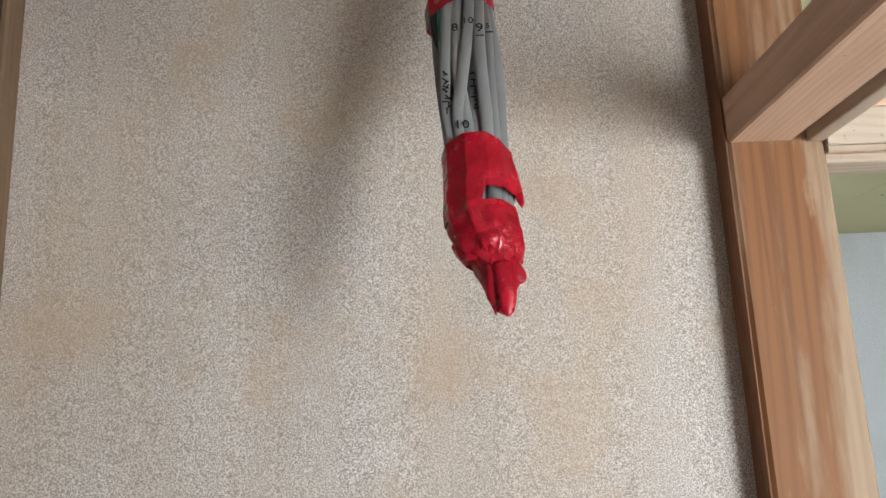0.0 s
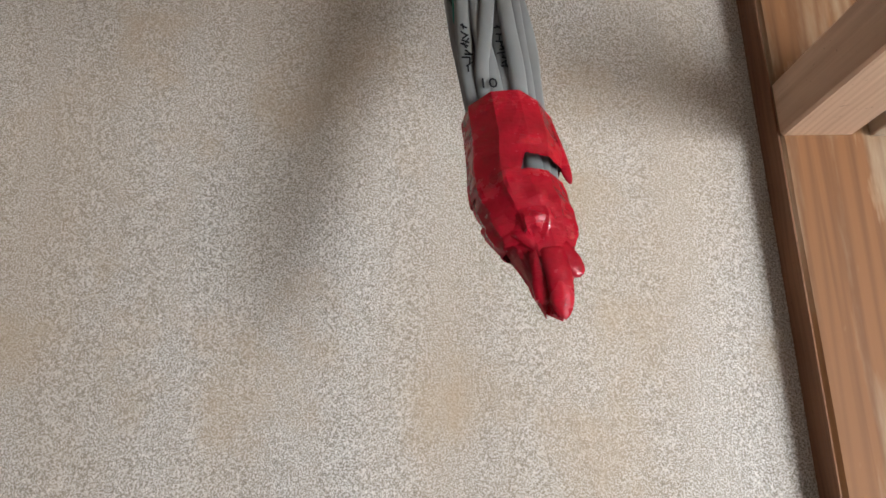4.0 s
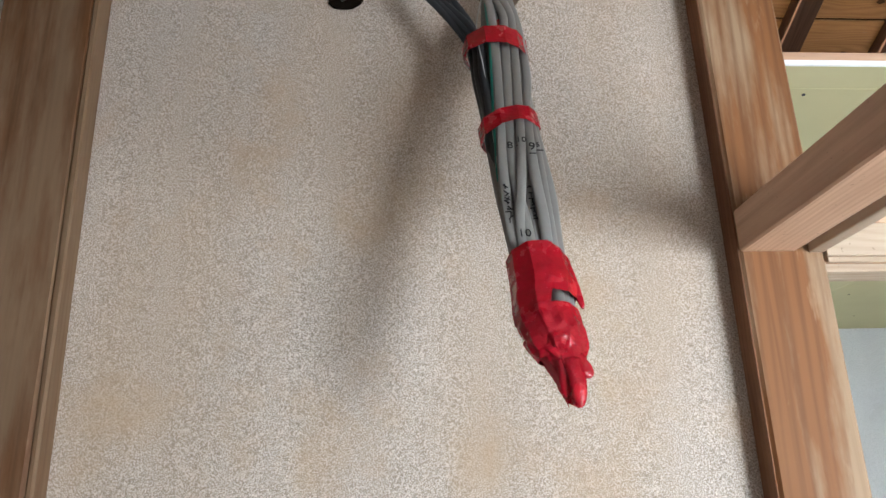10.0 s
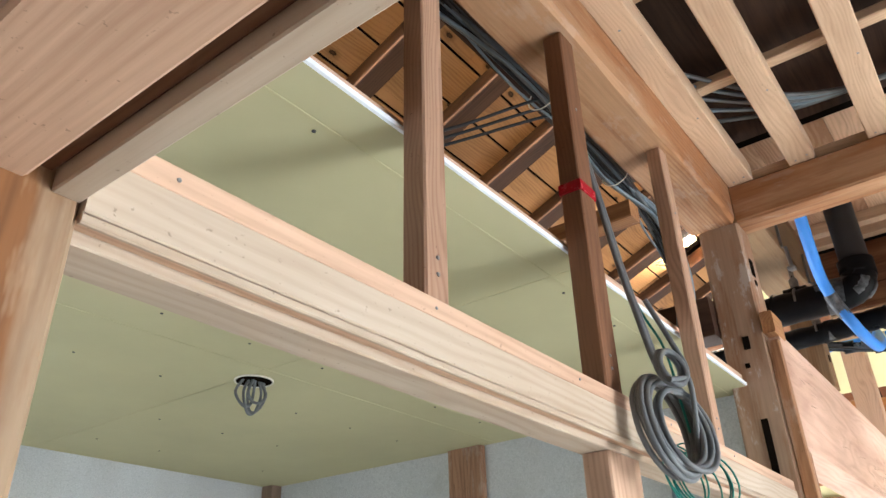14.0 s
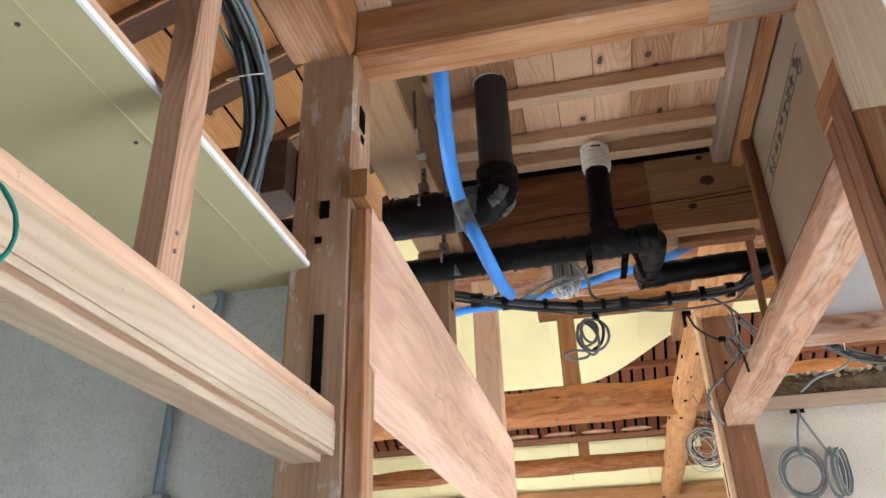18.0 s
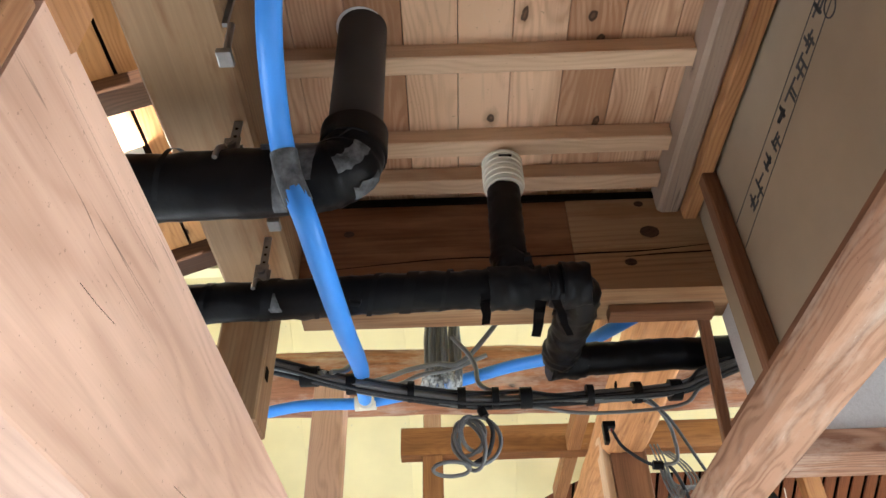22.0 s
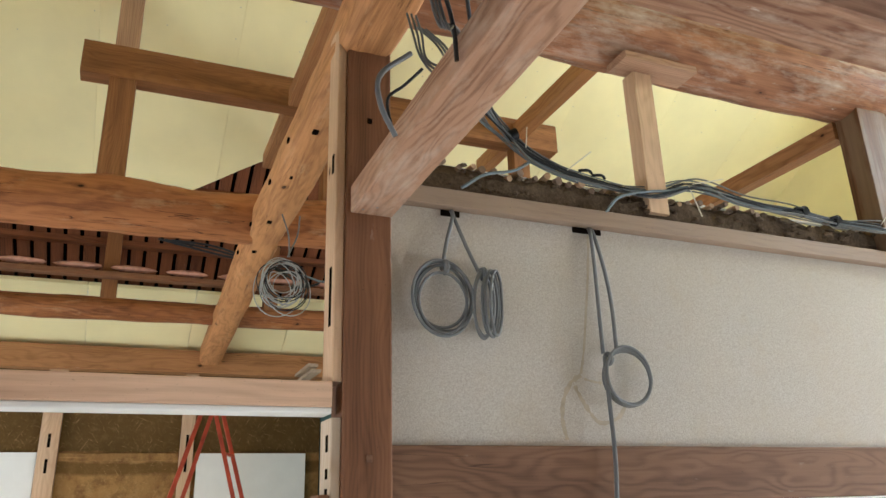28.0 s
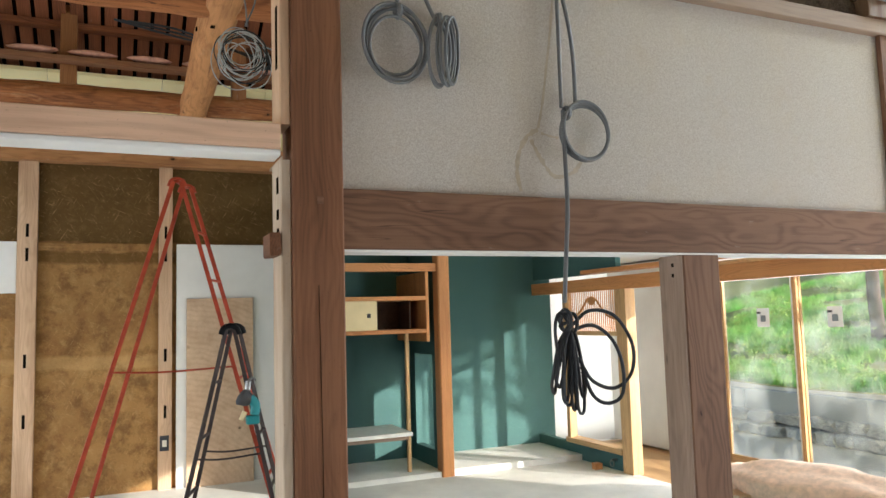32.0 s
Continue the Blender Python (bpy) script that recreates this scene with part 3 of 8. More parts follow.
def part(name, bm, material, parent, label="", m=None):
    return link(name, bm, material, m, parent, label)


def thing(name, label, category, at=(0, 0, 0), group="", kind=""):
    """An Empty at the thing's base, for its parts."""
    ob = new(name)
    ob.empty_display_size = 0.1
    ob.matrix_basis = Matrix.Translation(at)
    WORLD[ob.name] = ob.matrix_basis.copy()
    return tagged(ob, label, category, group, kind)


def loft(rings, caps=True, smooth=True):
    """Skin rings of equal length into one closed shape."""
    bm = bmesh.new()
    vs = [[bm.verts.new(p) for p in ring] for ring in rings]
    k = len(rings[0])
    for a, b in zip(vs, vs[1:]):
        for i in range(k):
            f = bm.faces.new((a[i], a[(i + 1) % k], b[(i + 1) % k], b[i]))
            f.smooth = smooth
    if caps:
        for f in (bm.faces.new(vs[0][::-1]), bm.faces.new(vs[-1])):
            for e in f.edges:
                e.smooth = False
    return bm


def stick(length, w, h, bev=0.004, wobble=0.0, seed=0.0):
    """A squared timber along x, centred, with eased and slightly uneven edges."""
    y, z, b = w / 2, h / 2, min(bev, w / 4, h / 4)
    sec = [(-y + b, -z), (y - b, -z), (y, -z + b), (y, z - b), (y - b, z), (-y + b, z), (-y, z - b), (-y, -z + b)]
    n = 1 if wobble == 0 else max(2, int(length / 0.12))
    rings = []
    for i in range(n + 1):
        x = length * (i / n - 0.5)
        ring = []
        for j, (a, c) in enumerate(sec):
            if wobble:
                d = noise.noise_vector((x * 3.1 + seed, j * 1.7, seed)) * wobble
                ring.append((x, a + d.x, c + d.y))
            else:
                ring.append((x, a, c))
        rings.append(ring)
    return loft(rings, smooth=False)


AXES = {"x": Matrix.Identity(4), "y": Matrix.Rotation(radians(90), 4, "Z"), "z": Matrix.Rotation(radians(-90), 4, "Y")}
COUNT = [0]


def timber(name, x, y, z, material, label="", category="beam", group="", parent=None, bev=0.004, wobble=0.0015, along=""):
    """A timber that fills the box x, y, z (pairs of metres), its grain along the longest side."""
    size = Vector((x[1] - x[0], y[1] - y[0], z[1] - z[0]))
    mid = Vector(((x[0] + x[1]) / 2, (y[0] + y[1]) / 2, (z[0] + z[1]) / 2))
    axis = along or "xyz"[max(range(3), key=lambda i: size[i])]
    l, w, h = {"x": (size.x, size.y, size.z), "y": (size.y, size.x, size.z), "z": (size.z, size.y, size.x)}[axis]
    COUNT[0] += 1
    bm = stick(l, w, h, bev, wobble, COUNT[0] * 3.7)
    ob = link(name, bm, material, Matrix.Translation(mid) @ AXES[axis], parent, label)
    return tagged(ob, "", category, group) if parent is None else ob


def strut(name, a, b, w, h, material, label="", category="beam", group="", parent=None, bev=0.003, wobble=0.001):
    """A timber of width w and height h from the point a to the point b."""
    a, b = Vector(a), Vector(b)
    d = b - a
    x = d.normalized()
    side = Vector((0, 0, 1)).cross(x)
    side = side.normalized() if side.length > 0.01 else Vector((0, 1, 0))
    up = x.cross(side)
    m = Matrix((x, side, up)).transposed().to_4x4()
    COUNT[0] += 1
    ob = link(name, stick(d.length, w, h, bev, wobble, COUNT[0] * 3.7), material, Matrix.Translation((a + b) / 2) @ m, parent, label)
    return tagged(ob, "", category, group) if parent is None else ob


def box(x, y, z, bev=0.0):
    bm = bmesh.new()
    bmesh.ops.create_cube(bm, size=1)
    for v in bm.verts:
        v.co = Vector([(a[0] + a[1]) / 2 + c * (a[1] - a[0]) for a, c in zip((x, y, z), v.co)])
    if bev:
        bmesh.ops.bevel(bm, geom=bm.edges, offset=bev, segments=2, affect="EDGES", profile=0.6)
    return bm


def slab(name, x, y, z, material, label="", category="wall", kind="structure", bev=0.0, parent=None):
    ob = link(name, box(x, y, z, bev), material, None, parent, label)
    return tagged(ob, "", category, "", kind) if parent is None else ob


def smooth_path(pts, n=8):
    """Points along a curve through pts."""
    pts = [Vector(p) for p in pts]
    if len(pts) < 3:
        return pts
    ext = [pts[0] * 2 - pts[1], *pts, pts[-1] * 2 - pts[-2]]
    out = []
    for i in range(1, len(ext) - 2):
        a, b, c, d = ext[i - 1:i + 3]
        for k in range(n):
            t = k / n
            out.append(0.5 * ((2 * b) + (c - a) * t + (2 * a - 5 * b + 4 * c - d) * t * t + (3 * b - a - 3 * c + d) * t ** 3))
    return out + [pts[-1]]


def tube(pts, r, sides=8, radii=None):
    """A round rod along pts."""
    pts = [Vector(p) for p in pts]
    rings, side = [], None
    for i, p in enumerate(pts):
        d = (pts[min(i + 1, len(pts) - 1)] - pts[max(i - 1, 0)]).normalized()
        if side is None:
            side = d.orthogonal().normalized()
        side = (side - d * side.dot(d)).normalized()
        up = d.cross(side)
        rr = radii[i] if radii else r
        rings.append([p + (side * math.cos(6.28319 * k / sides) + up * math.sin(6.28319 * k / sides)) * rr for k in range(sides)])
    return loft(rings)


def merge(*parts_):
    """Several bmeshes into one."""
    out = bmesh.new()
    for b in parts_:
        me = bpy.data.meshes.new("tmp")
        b.to_mesh(me)
        b.free()
        out.from_mesh(me)
        bpy.data.meshes.remove(me)
    return out


def log(name, a, b, r0, r1, material, label, category="log beam", sag=0.0, rough=0.012, seed=1.0, flat=0.0, bow=0.018, drop=(1.0, 0.0)):
    """A peeled log from a to b with an uneven skin; flat: how far its sides are hewn."""
    a, b = Vector(a), Vector(b)
    d = b - a
    x = d.normalized()
    side = Vector((0, 0, 1)).cross(x).normalized()
    up = x.cross(side)
    n, k = max(8, int(d.length / 0.09)), 20
    rings = []
    for i in range(n + 1):
        t = i / n
        r = r0 + (r1 - r0) * t
        cx = noise.noise_vector((t * d.length * 0.8, seed, 2.0)) * bow
        ring = []
        for j in range(k):
            q = 6.28319 * j / k
            c, s = math.cos(q), math.sin(q)
            hew = 1 - flat * (1 - max(abs(c), abs(s))) / 0.293 * -0.28 if flat else 1
            rr = r * hew + noise.noise((t * d.length * 2.2, c * 1.3 + seed, s * 1.3)) * rough * 1.5 + noise.noise((t * d.length * 9, c * 4 + seed, s * 4)) * rough * 0.45
            ring.append((d.length * (t - 0.5), c * rr + cx.x, s * rr + cx.y - sag * math.sin(math.pi * t) - drop[1] * max(0.0, t - drop[0]) / max(0.01, 1 - drop[0])))
        rings.append(ring)
    m = Matrix((x, side, up)).transposed().to_4x4()
    ob = link(name, loft(rings), material, Matrix.Translation((a + b) / 2) @ m)
    return tagged(ob, label, category)


def coil(centre, axis, up, rad, turns, r, seed=0, squash=1.0, spread=0.02, sides=7, lobes=0.12):
    """Loops of cable wound about an axis, none quite round."""
    rnd = random.Random(seed)
    axis, up = Vector(axis).normalized(), Vector(up).normalized()
    side = axis.cross(up).normalized()
    pts = []
    for t in range(turns):
        rt, off = rad * (1 + rnd.uniform(-lobes, lobes)), rnd.uniform(-spread, spread)
        cx, cz = rnd.uniform(-lobes, lobes) * rad * 0.7, rnd.uniform(-lobes, lobes) * rad * 0.9
        for k in range(16):
            q = 6.28319 * k / 16
            pts.append(Vector(centre) + side * (math.cos(q) * rt * squash + cx) + up * (math.sin(q) * rt + cz) + axis * (off + rnd.uniform(-0.2, 0.2) * r))
    pts = pts + pts[:3] if turns == 1 else pts[:-3]
    return tube(smooth_path(pts, 2), r, sides)


# ---- the house: floor, outer walls ----
slab("floor", (-4.0, 11.45), (-4.12, 4.05), (-0.15, 0.0), M_SHEET, "floor covered with pale protective sheets", "floor")
slab("floor_engawa", (-4.0, 11.45), (-5.35, -4.12), (-0.15, -0.03), W_DOOR, "honey-coloured boards of the veranda passage", "floor")
slab("wall_west", (-4.15, -4.0), (-5.35, -3.5), (-0.15, 3.452), M_SANDW, "plain sand-plastered wall")
slab("wall_west_a", (-4.15, -4.0), (-0.5, 4.05), (-0.15, 3.558), M_SANDW, "plain sand-plastered wall")
slab("wall_west_b", (-4.15, -4.0), (-3.5, -0.5), (-0.15, 3.452), M_SANDW, "plain sand-plastered wall")
slab("wall_south_head", (-4.15, 11.6), (-5.40, -5.28), (2.12, 3.455), M_SANDW, "plain wall above the garden doors")
slab("wall_south_a", (-4.15, 3.0), (-5.40, -5.28), (-0.15, 2.12), M_SANDW, "plain wall beside the garden doors")
slab("wall_south_b", (5.0, 6.84), (-5.40, -5.28), (-0.15, 2.12), M_SANDW, "plain wall between the garden doors")
slab("wall_south_c", (9.66, 11.6), (-5.40, -5.28), (-0.15, 2.12), M_SANDW, "plain wall beside the garden doors")
# out-of-view partition, added so the sand wall is lit from one side
slab("wall_partition", (-4.0, 1.7), (-2.02, -1.94), (0.0, 3.45), M_SANDW, "unseen partition added to shape the light on the sand wall")
slab("wall_partition_b", (2.9, 3.15), (-2.02, -1.94), (0.0, 3.45), M_SANDW, "unseen partition added to shape the light on the sand wall")
slab("wall_partition_c", (1.7, 2.9), (-2.02, -1.94), (2.0, 3.45), M_SANDW, "unseen wall added above the opening for the hall lamp")
slab("ceiling_veranda", (6.1, 11.6), (-5.28, -4.2), (2.12, 2.16), M_WHITEWALL, "pale board ceiling of the veranda passage", "ceiling")
slab("wall_north_wet", (3.33, 3.9), (3.95, 4.05), (-0.15, 3.4), M_SANDW, "plain sand-plastered wall")
slab("wall_north_wet_b", (5.3, 5.98), (3.95, 4.05), (-0.15, 3.4), M_SANDW, "plain sand-plastered wall")
# the 3.9 to 5.3 opening is added for the bay's fill lamp
slab("wall_north_wet_c", (3.9, 5.3), (3.95, 4.05), (2.0, 3.4), M_SANDW, "plain sand-plastered wall above the added opening")
slab("wall_north_wet_d", (3.9, 5.3), (3.95, 4.05), (-0.15, 0.8), M_SANDW, "plain sand-plastered wall below the added opening")
slab("wall_north_far", (5.98, 7.7), (3.95, 4.05), (-0.15, 3.6), M_SANDW, "plain sand-plastered wall")
slab("wall_north_far_b", (10.3, 11.6), (3.95, 4.05), (-0.15, 3.6), M_SANDW, "plain sand-plastered wall")
# the 7.7 to 10.3 opening is added for the far room's fill lamp
slab("wall_north_far_c", (7.7, 10.3), (3.95, 4.05), (2.2, 3.6), M_SANDW, "plain sand-plastered wall above the added opening")
slab("wall_north_far_d", (7.7, 10.3), (3.95, 4.05), (-0.15, 0.5), M_SANDW, "plain sand-plastered wall below the added opening")

# ---- first space: sand wall, posts, track lintels ----
bm = bmesh.new()
face = []
for i in range(63):
    xs = -0.735 + 1.25 * i / 62
    face.append([bm.verts.new((xs, 1.2125 + 0.0050 * noise.noise((xs * 5.5, 2.0, 0.30 * j * 0.1)) + 0.0030 * noise.noise((xs * 13.0, 7.0, 0.45 * j * 0.1)), 0.1 * j)) for j in range(33)])
for a, b in zip(face, face[1:]):
    for j in range(32):
        bm.faces.new((a[j], b[j], b[j + 1], a[j + 1])).smooth = True
tagged(link("wall_sand", merge(bm, box((-0.735, 0.515), (1.2165, 1.275), (0.0, 3.2))), M_SAND), "beige sand-plastered wall with faint brown water stains", "wall", "", "structure")
slab("wall_sand_beyond", (-4.0, -0.87), (1.212, 1.275), (0.0, 3.2), M_SANDW, "pale sand-plastered wall beyond the post")
timber("post", (-0.892, -0.722), (1.157, 1.31), (0.0, 3.2), A_BROWNPOST, "old brown cedar post beside the sand wall", "post", wobble=0.002)
timber("edge_strip", (-0.722, -0.708), (1.160, 1.212), (0.0, 3.2), A_BROWNPOST, "thin reddish strip where the plaster meets the post", "trim")
timber("post", (0.496, 0.658), (1.157, 1.31), (0.0, 3.2), A_POST, "old cedar post with orange streaks and a track lintel let in", "post", wobble=0.0015, bev=0.006)
# brown side face of the post; shade is part of this strip's colour
timber("plaster_stop", (0.4925, 0.4955), (1.1595, 1.2118), (0.0, 3.2), W_BROWN, "dark brown strip on the post's side, with its shade in the colour", "trim", wobble=0.0004, bev=0.001)

kamoi = thing("track_lintel", "new pinkish cedar track lintel with one groove", "lintel", (0.57, 0.0, 2.10))
timber("body", (0.496, 0.604), (-2.2, 1.157), (2.10, 2.182), W_PINK, parent=kamoi, wobble=0.0)
# bed between the two lips is coloured browner than the cedar
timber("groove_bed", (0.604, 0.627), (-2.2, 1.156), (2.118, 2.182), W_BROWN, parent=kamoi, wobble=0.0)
timber("outer_lip", (0.627, 0.656), (-2.2, 1.156), (2.097, 2.182), W_PALE, parent=kamoi, wobble=0.0, bev=0.002)

# lintel along the north room, stepped section
lint = thing("track_lintel", "new pale spruce track lintel with two grooves, freshly planed", "lintel", (1.9, 1.2, 2.03))
X0, X1 = 0.658, 3.188
timber("upper_band", (X0, X1), (1.152, 1.25), (2.1525, 2.187), W_PINK, parent=lint, wobble=0.0, bev=0.002)
timber("front_band", (X0, X1), (1.149, 1.25), (2.088, 2.152), W_PALE, parent=lint, wobble=0.0, bev=0.002)
timber("lip", (X0, X1), (1.151, 1.159), (2.076, 2.0875), W_PALE, parent=lint, wobble=0.0, bev=0.002)
timber("groove_bed", (X0, X1), (1.159, 1.180), (2.081, 2.0875), W_PINK, parent=lint, wobble=0.0, bev=0.001)
timber("under_band", (X0, X1), (1.180, 1.250), (2.066, 2.0875), W_PALE, parent=lint, wobble=0.0, bev=0.002)
timber("intermediate_post", (1.815, 1.965), (1.182, 1.245), (0.0, 2.065), W_PINK, "new pinkish cedar post under the track lintel", "post", wobble=0.0)

# studs above the lintel
for x0, x1, y0, y1, ztop, w in ((1.198, 1.258, 1.165, 1.215, 3.2, W_STUD), (1.80, 1.875, 1.160, 1.215, 3.2, W_BROWN), (2.49, 2.55, 1.165, 1.215, 3.2, W_STUD)):
    timber("stud", (x0, x1), (y0, y1), (2.1875, ztop), w, "slim cedar stud standing on the track lintel", "stud", "studs on the lintel", wobble=0.001)

# ---- north room seen past the lintel ----
ceil_n = link("ceiling_north_room", merge(box((0.30, 1.905), (1.228, 3.95), (2.540, 2.5495)), box((1.908, 3.27), (1.236, 3.95), (2.540, 2.5495)), box((0.30, 3.27), (1.318, 1.324), (2.5385, 2.541)), box((0.30, 3.27), (2.40, 2.406), (2.5385, 2.541)), box((0.60, 0.605), (1.24, 3.95), (2.5385, 2.541))), M_OLIVE)
tagged(ceil_n, "greenish gypsum board ceiling, screwed and unpainted", "ceiling", "", "structure")
slab("ceiling_edge", (0.30, 1.905), (1.221, 1.228), (2.5395, 2.5505), M_GYPSUM, "white gypsum core at the cut board edge", "trim")
slab("ceiling_edge_b", (1.908, 3.18), (1.229, 1.236), (2.5395, 2.5505), M_GYPSUM, "white gypsum core at the cut board edge", "trim")
timber("ceiling_batten", (0.66, 3.18), (1.240, 1.275), (2.551, 2.585), W_PINK, "batten above the cut edge of the ceiling boards", "batten")
scr = bmesh.new()
for ix in range(9):
    for iy in range(6):
        if (ix * 7 + iy * 3) % 4:
            bmesh.ops.create_cone(scr, cap_ends=True, segments=8, radius1=0.0042, radius2=0.0042, depth=0.003, matrix=Matrix.Translation((0.5 + ix * 0.303, 1.345 + iy * 0.455, 2.5392)))
tagged(link("ceiling_screws", scr, M_INK), "dark screw heads dotted over the ceiling boards", "screws", "", "stuff")
slab("wall_north_room_east", (3.27, 3.33), (1.29, 4.05), (0.0, 2.56), M_GREYWALL, "grey skimmed wall of the north room")
for part_x, part_z in (((-1.0, -0.6), (0.0, 2.56)), ((-0.6, 1.0), (0.0, 0.9)), ((-0.6, 1.0), (2.0, 2.56)), ((1.0, 3.27), (0.0, 2.56))):
    slab("wall_north_room_north", part_x, (3.95, 4.05), part_z, M_GREYWALL, "grey skimmed wall of the north room")
slab("window_north_room", (-0.6, 1.0), (4.02, 4.026), (0.9, 2.0), M_PAPER, "white sheet over the window opening of the north room", "window")
slab("wall_north_room_west", (-1.06, -1.0), (1.275, 4.05), (0.0, 2.56), M_GREYWALL, "grey skimmed wall of the north room")
timber("wall_post", (3.235, 3.29), (2.47, 2.66), (0.0, 2.538), W_OLD, "old grey-brown post half buried in the grey wall", "post", wobble=0.003)
timber("corner_post", (3.20, 3.27), (3.86, 3.95), (0.0, 2.538), W_GREY, "weathered corner post of the north room", "post", wobble=0.002)
cond = thing("conduit", "pale grey conduit running down the skimmed wall", "conduit", (3.255, 1.55, 0.0))
part("tube", tube(smooth_path([(3.255, 1.52, 2.56), (3.255, 1.50, 2.50), (3.252, 1.56, 2.35), (3.252, 1.60, 2.1), (3.252, 1.60, 0.0)]), 0.011), M_CABLEB, cond)
part("clip", box((3.235, 3.27), (1.575, 1.625), (2.02, 2.035), 0.002), M_STEEL, cond)

# ceiling outlet with a loop of cable
outlet = thing("ceiling_outlet", "grey cable loops hanging from a hole in the ceiling board", "cable", (1.95, 2.52, 2.46))
hole = bmesh.new()
bmesh.ops.create_cone(hole, cap_ends=True, segments=20, radius1=0.062, radius2=0.062, depth=0.004, matrix=Matrix.Translation((1.95, 2.52, 2.5385)))
part("hole", hole, M_REVEAL, outlet)
for k, (dx, dy) in enumerate(((0.0, 0.0), (0.018, 0.012), (-0.018, 0.008), (0.006, -0.015))):
    part("cable_loop", tube(smooth_path([(1.930 + dx, 2.52 + dy, 2.54), (1.915 + dx * 1.5, 2.525 + dy, 2.49), (1.935 + dx, 2.52 + dy, 2.425 + 0.012 * k), (1.962 + dx, 2.515 + dy, 2.432 + 0.01 * k), (1.978 + dx * 1.5, 2.51 + dy, 2.49), (1.965 + dx, 2.51, 2.54)]), 0.0050), M_CABLE, outlet)
part("ring", coil((1.95, 2.52, 2.5375), (0, 0, 1), (0, 1, 0), 0.064, 1, 0.0035, 5, lobes=0.0, spread=0.0), M_WHITEPL, outlet, "white edge of the cut board")

# ---- attic above the north room ----
def roof_north(x, y):
    return 4.02 - 0.42 * (y - 1.2)


SLOPE_N = math.atan(0.42)


def roof_panel(x0, x1, y0, y1, lift, thick):
    bm = bmesh.new()
    vs = [bm.verts.new((x, y, roof_north(x, y) + lift + dz)) for dz in (0, thick) for x, y in ((x0, y0), (x1, y0), (x1, y1), (x0, y1))]
    for f in ((0, 3, 2, 1), (4, 5, 6, 7), (0, 1, 5, 4), (1, 2, 6, 5), (2, 3, 7, 6), (3, 0, 4, 7)):
        bm.faces.new([vs[i] for i in f])
    return bm


attic = thing("roof_north", "sloping roof of bare orange boards on rafters above the north room", "roof", (2.0, 2.5, 3.2), kind="structure")
row = 0
y = 1.34
while y < 4.3:
    y2 = y + 0.158
    cut = 4.50 if row == 2 else 4.58
    if row > 0:
        L = math.hypot(0.158, 0.42 * 0.158) - 0.012
        part("roof_board", stick(0.53 if row != 2 else 0.52, L, 0.012, 0.001), W_ROOF, attic, m=Matrix.Translation((4.855 if row != 2 else 4.89, y + 0.079, roof_north(0, y + 0.079) + 0.055)) @ Matrix.Rotation(-SLOPE_N, 4, "X"))
    for k, (xa, xb) in enumerate(((-2.5, 1.1), (1.1, 3.35), (3.35, cut)) if row % 2 else ((-2.5, 2.3), (2.3, cut))):
        L = math.hypot(0.158, 0.42 * 0.158) - 0.012
        ym = (y + y2) / 2
        m = Matrix.Translation(((xa + xb) / 2, ym, roof_north(0, ym) + 0.055)) @ Matrix.Rotation(-SLOPE_N, 4, "X")
        part("roof_board", stick(xb - xa - 0.003, L, 0.012, 0.001), W_ROOF, attic, m=m)
    y, row = y2, row + 1
for x in (-1.6, -1.15, -0.7, -0.25, 0.2, 0.65, 1.1, 1.55, 2.0, 2.45, 2.9, 3.35, 3.8, 4.25, 4.66, 5.08):
    a, b = Vector((x, 1.34, roof_north(0, 1.34) + 0.015)), Vector((x, 4.3, roof_north(0, 4.3) + 0.015))
    strut("rafter", a, b, 0.095, 0.08, W_DARK, parent=attic)
tagged(link("roof_felt", merge(roof_panel(-4.15, 4.50, 1.3, 4.4, 0.075, 0.03), roof_panel(4.50, 4.60, 1.3, 1.68, 0.075, 0.03), roof_panel(4.50, 4.60, 1.76, 4.4, 0.075, 0.03), roof_panel(4.60, 5.16, 1.3, 4.4, 0.075, 0.03)), M_REVEAL), "dark roofing felt above the boards", "roofing", "", "structure")
# panel added above the gap, only to soften the sun coming through
tagged(link("roof_gap_sheet", roof_panel(4.49, 4.61, 1.67, 1.77, 0.12, 0.004), M_PAPER), "translucent panel added over the roof-board gap to spread the sun", "roofing", "", "structure")
timber("attic_purlin", (-2.0, 4.6), (2.55, 2.65), (3.28, 3.40), W_DARK, "dark purlin under the roof boards", "beam")
timber("attic_tie", (3.13, 3.26), (1.29, 4.0), (2.74, 2.90), W_DARK, "dark tie beam running back under the roof", "beam", wobble=0.004)
timber("attic_tie", (2.62, 2.70), (1.35, 2.3), (3.06, 3.13), W_ORANGE, "short orange block under the roof boards", "beam")

# ---- beams over the passage ----
timber("header_beam", (-2.4, 3.19), (1.130, 1.33), (3.205, 3.50), A_BEAM, "heavy old header beam with a waney lower edge", "beam", wobble=0.011, bev=0.016)
p2t = thing("post", "old brown post with notches, a mortice slot and paint residue", "post", (3.26, 1.21, 0.0))
p2 = timber("shaft", (3.19, 3.340), (1.130, 1.290), (0.0, 3.204), A_NOTCHED, parent=p2t, wobble=0.0025, bev=0.008)
for zc, hh in ((2.305, 0.21), (2.70, 0.05)):
    part("mortice", box((3.1855, 3.20), (1.188, 1.212), (zc - hh / 2, zc + hh / 2)), M_REVEAL, p2)
part("mortice", box((3.235, 3.275), (1.1265, 1.14), (2.985, 3.055)), M_REVEAL, p2)
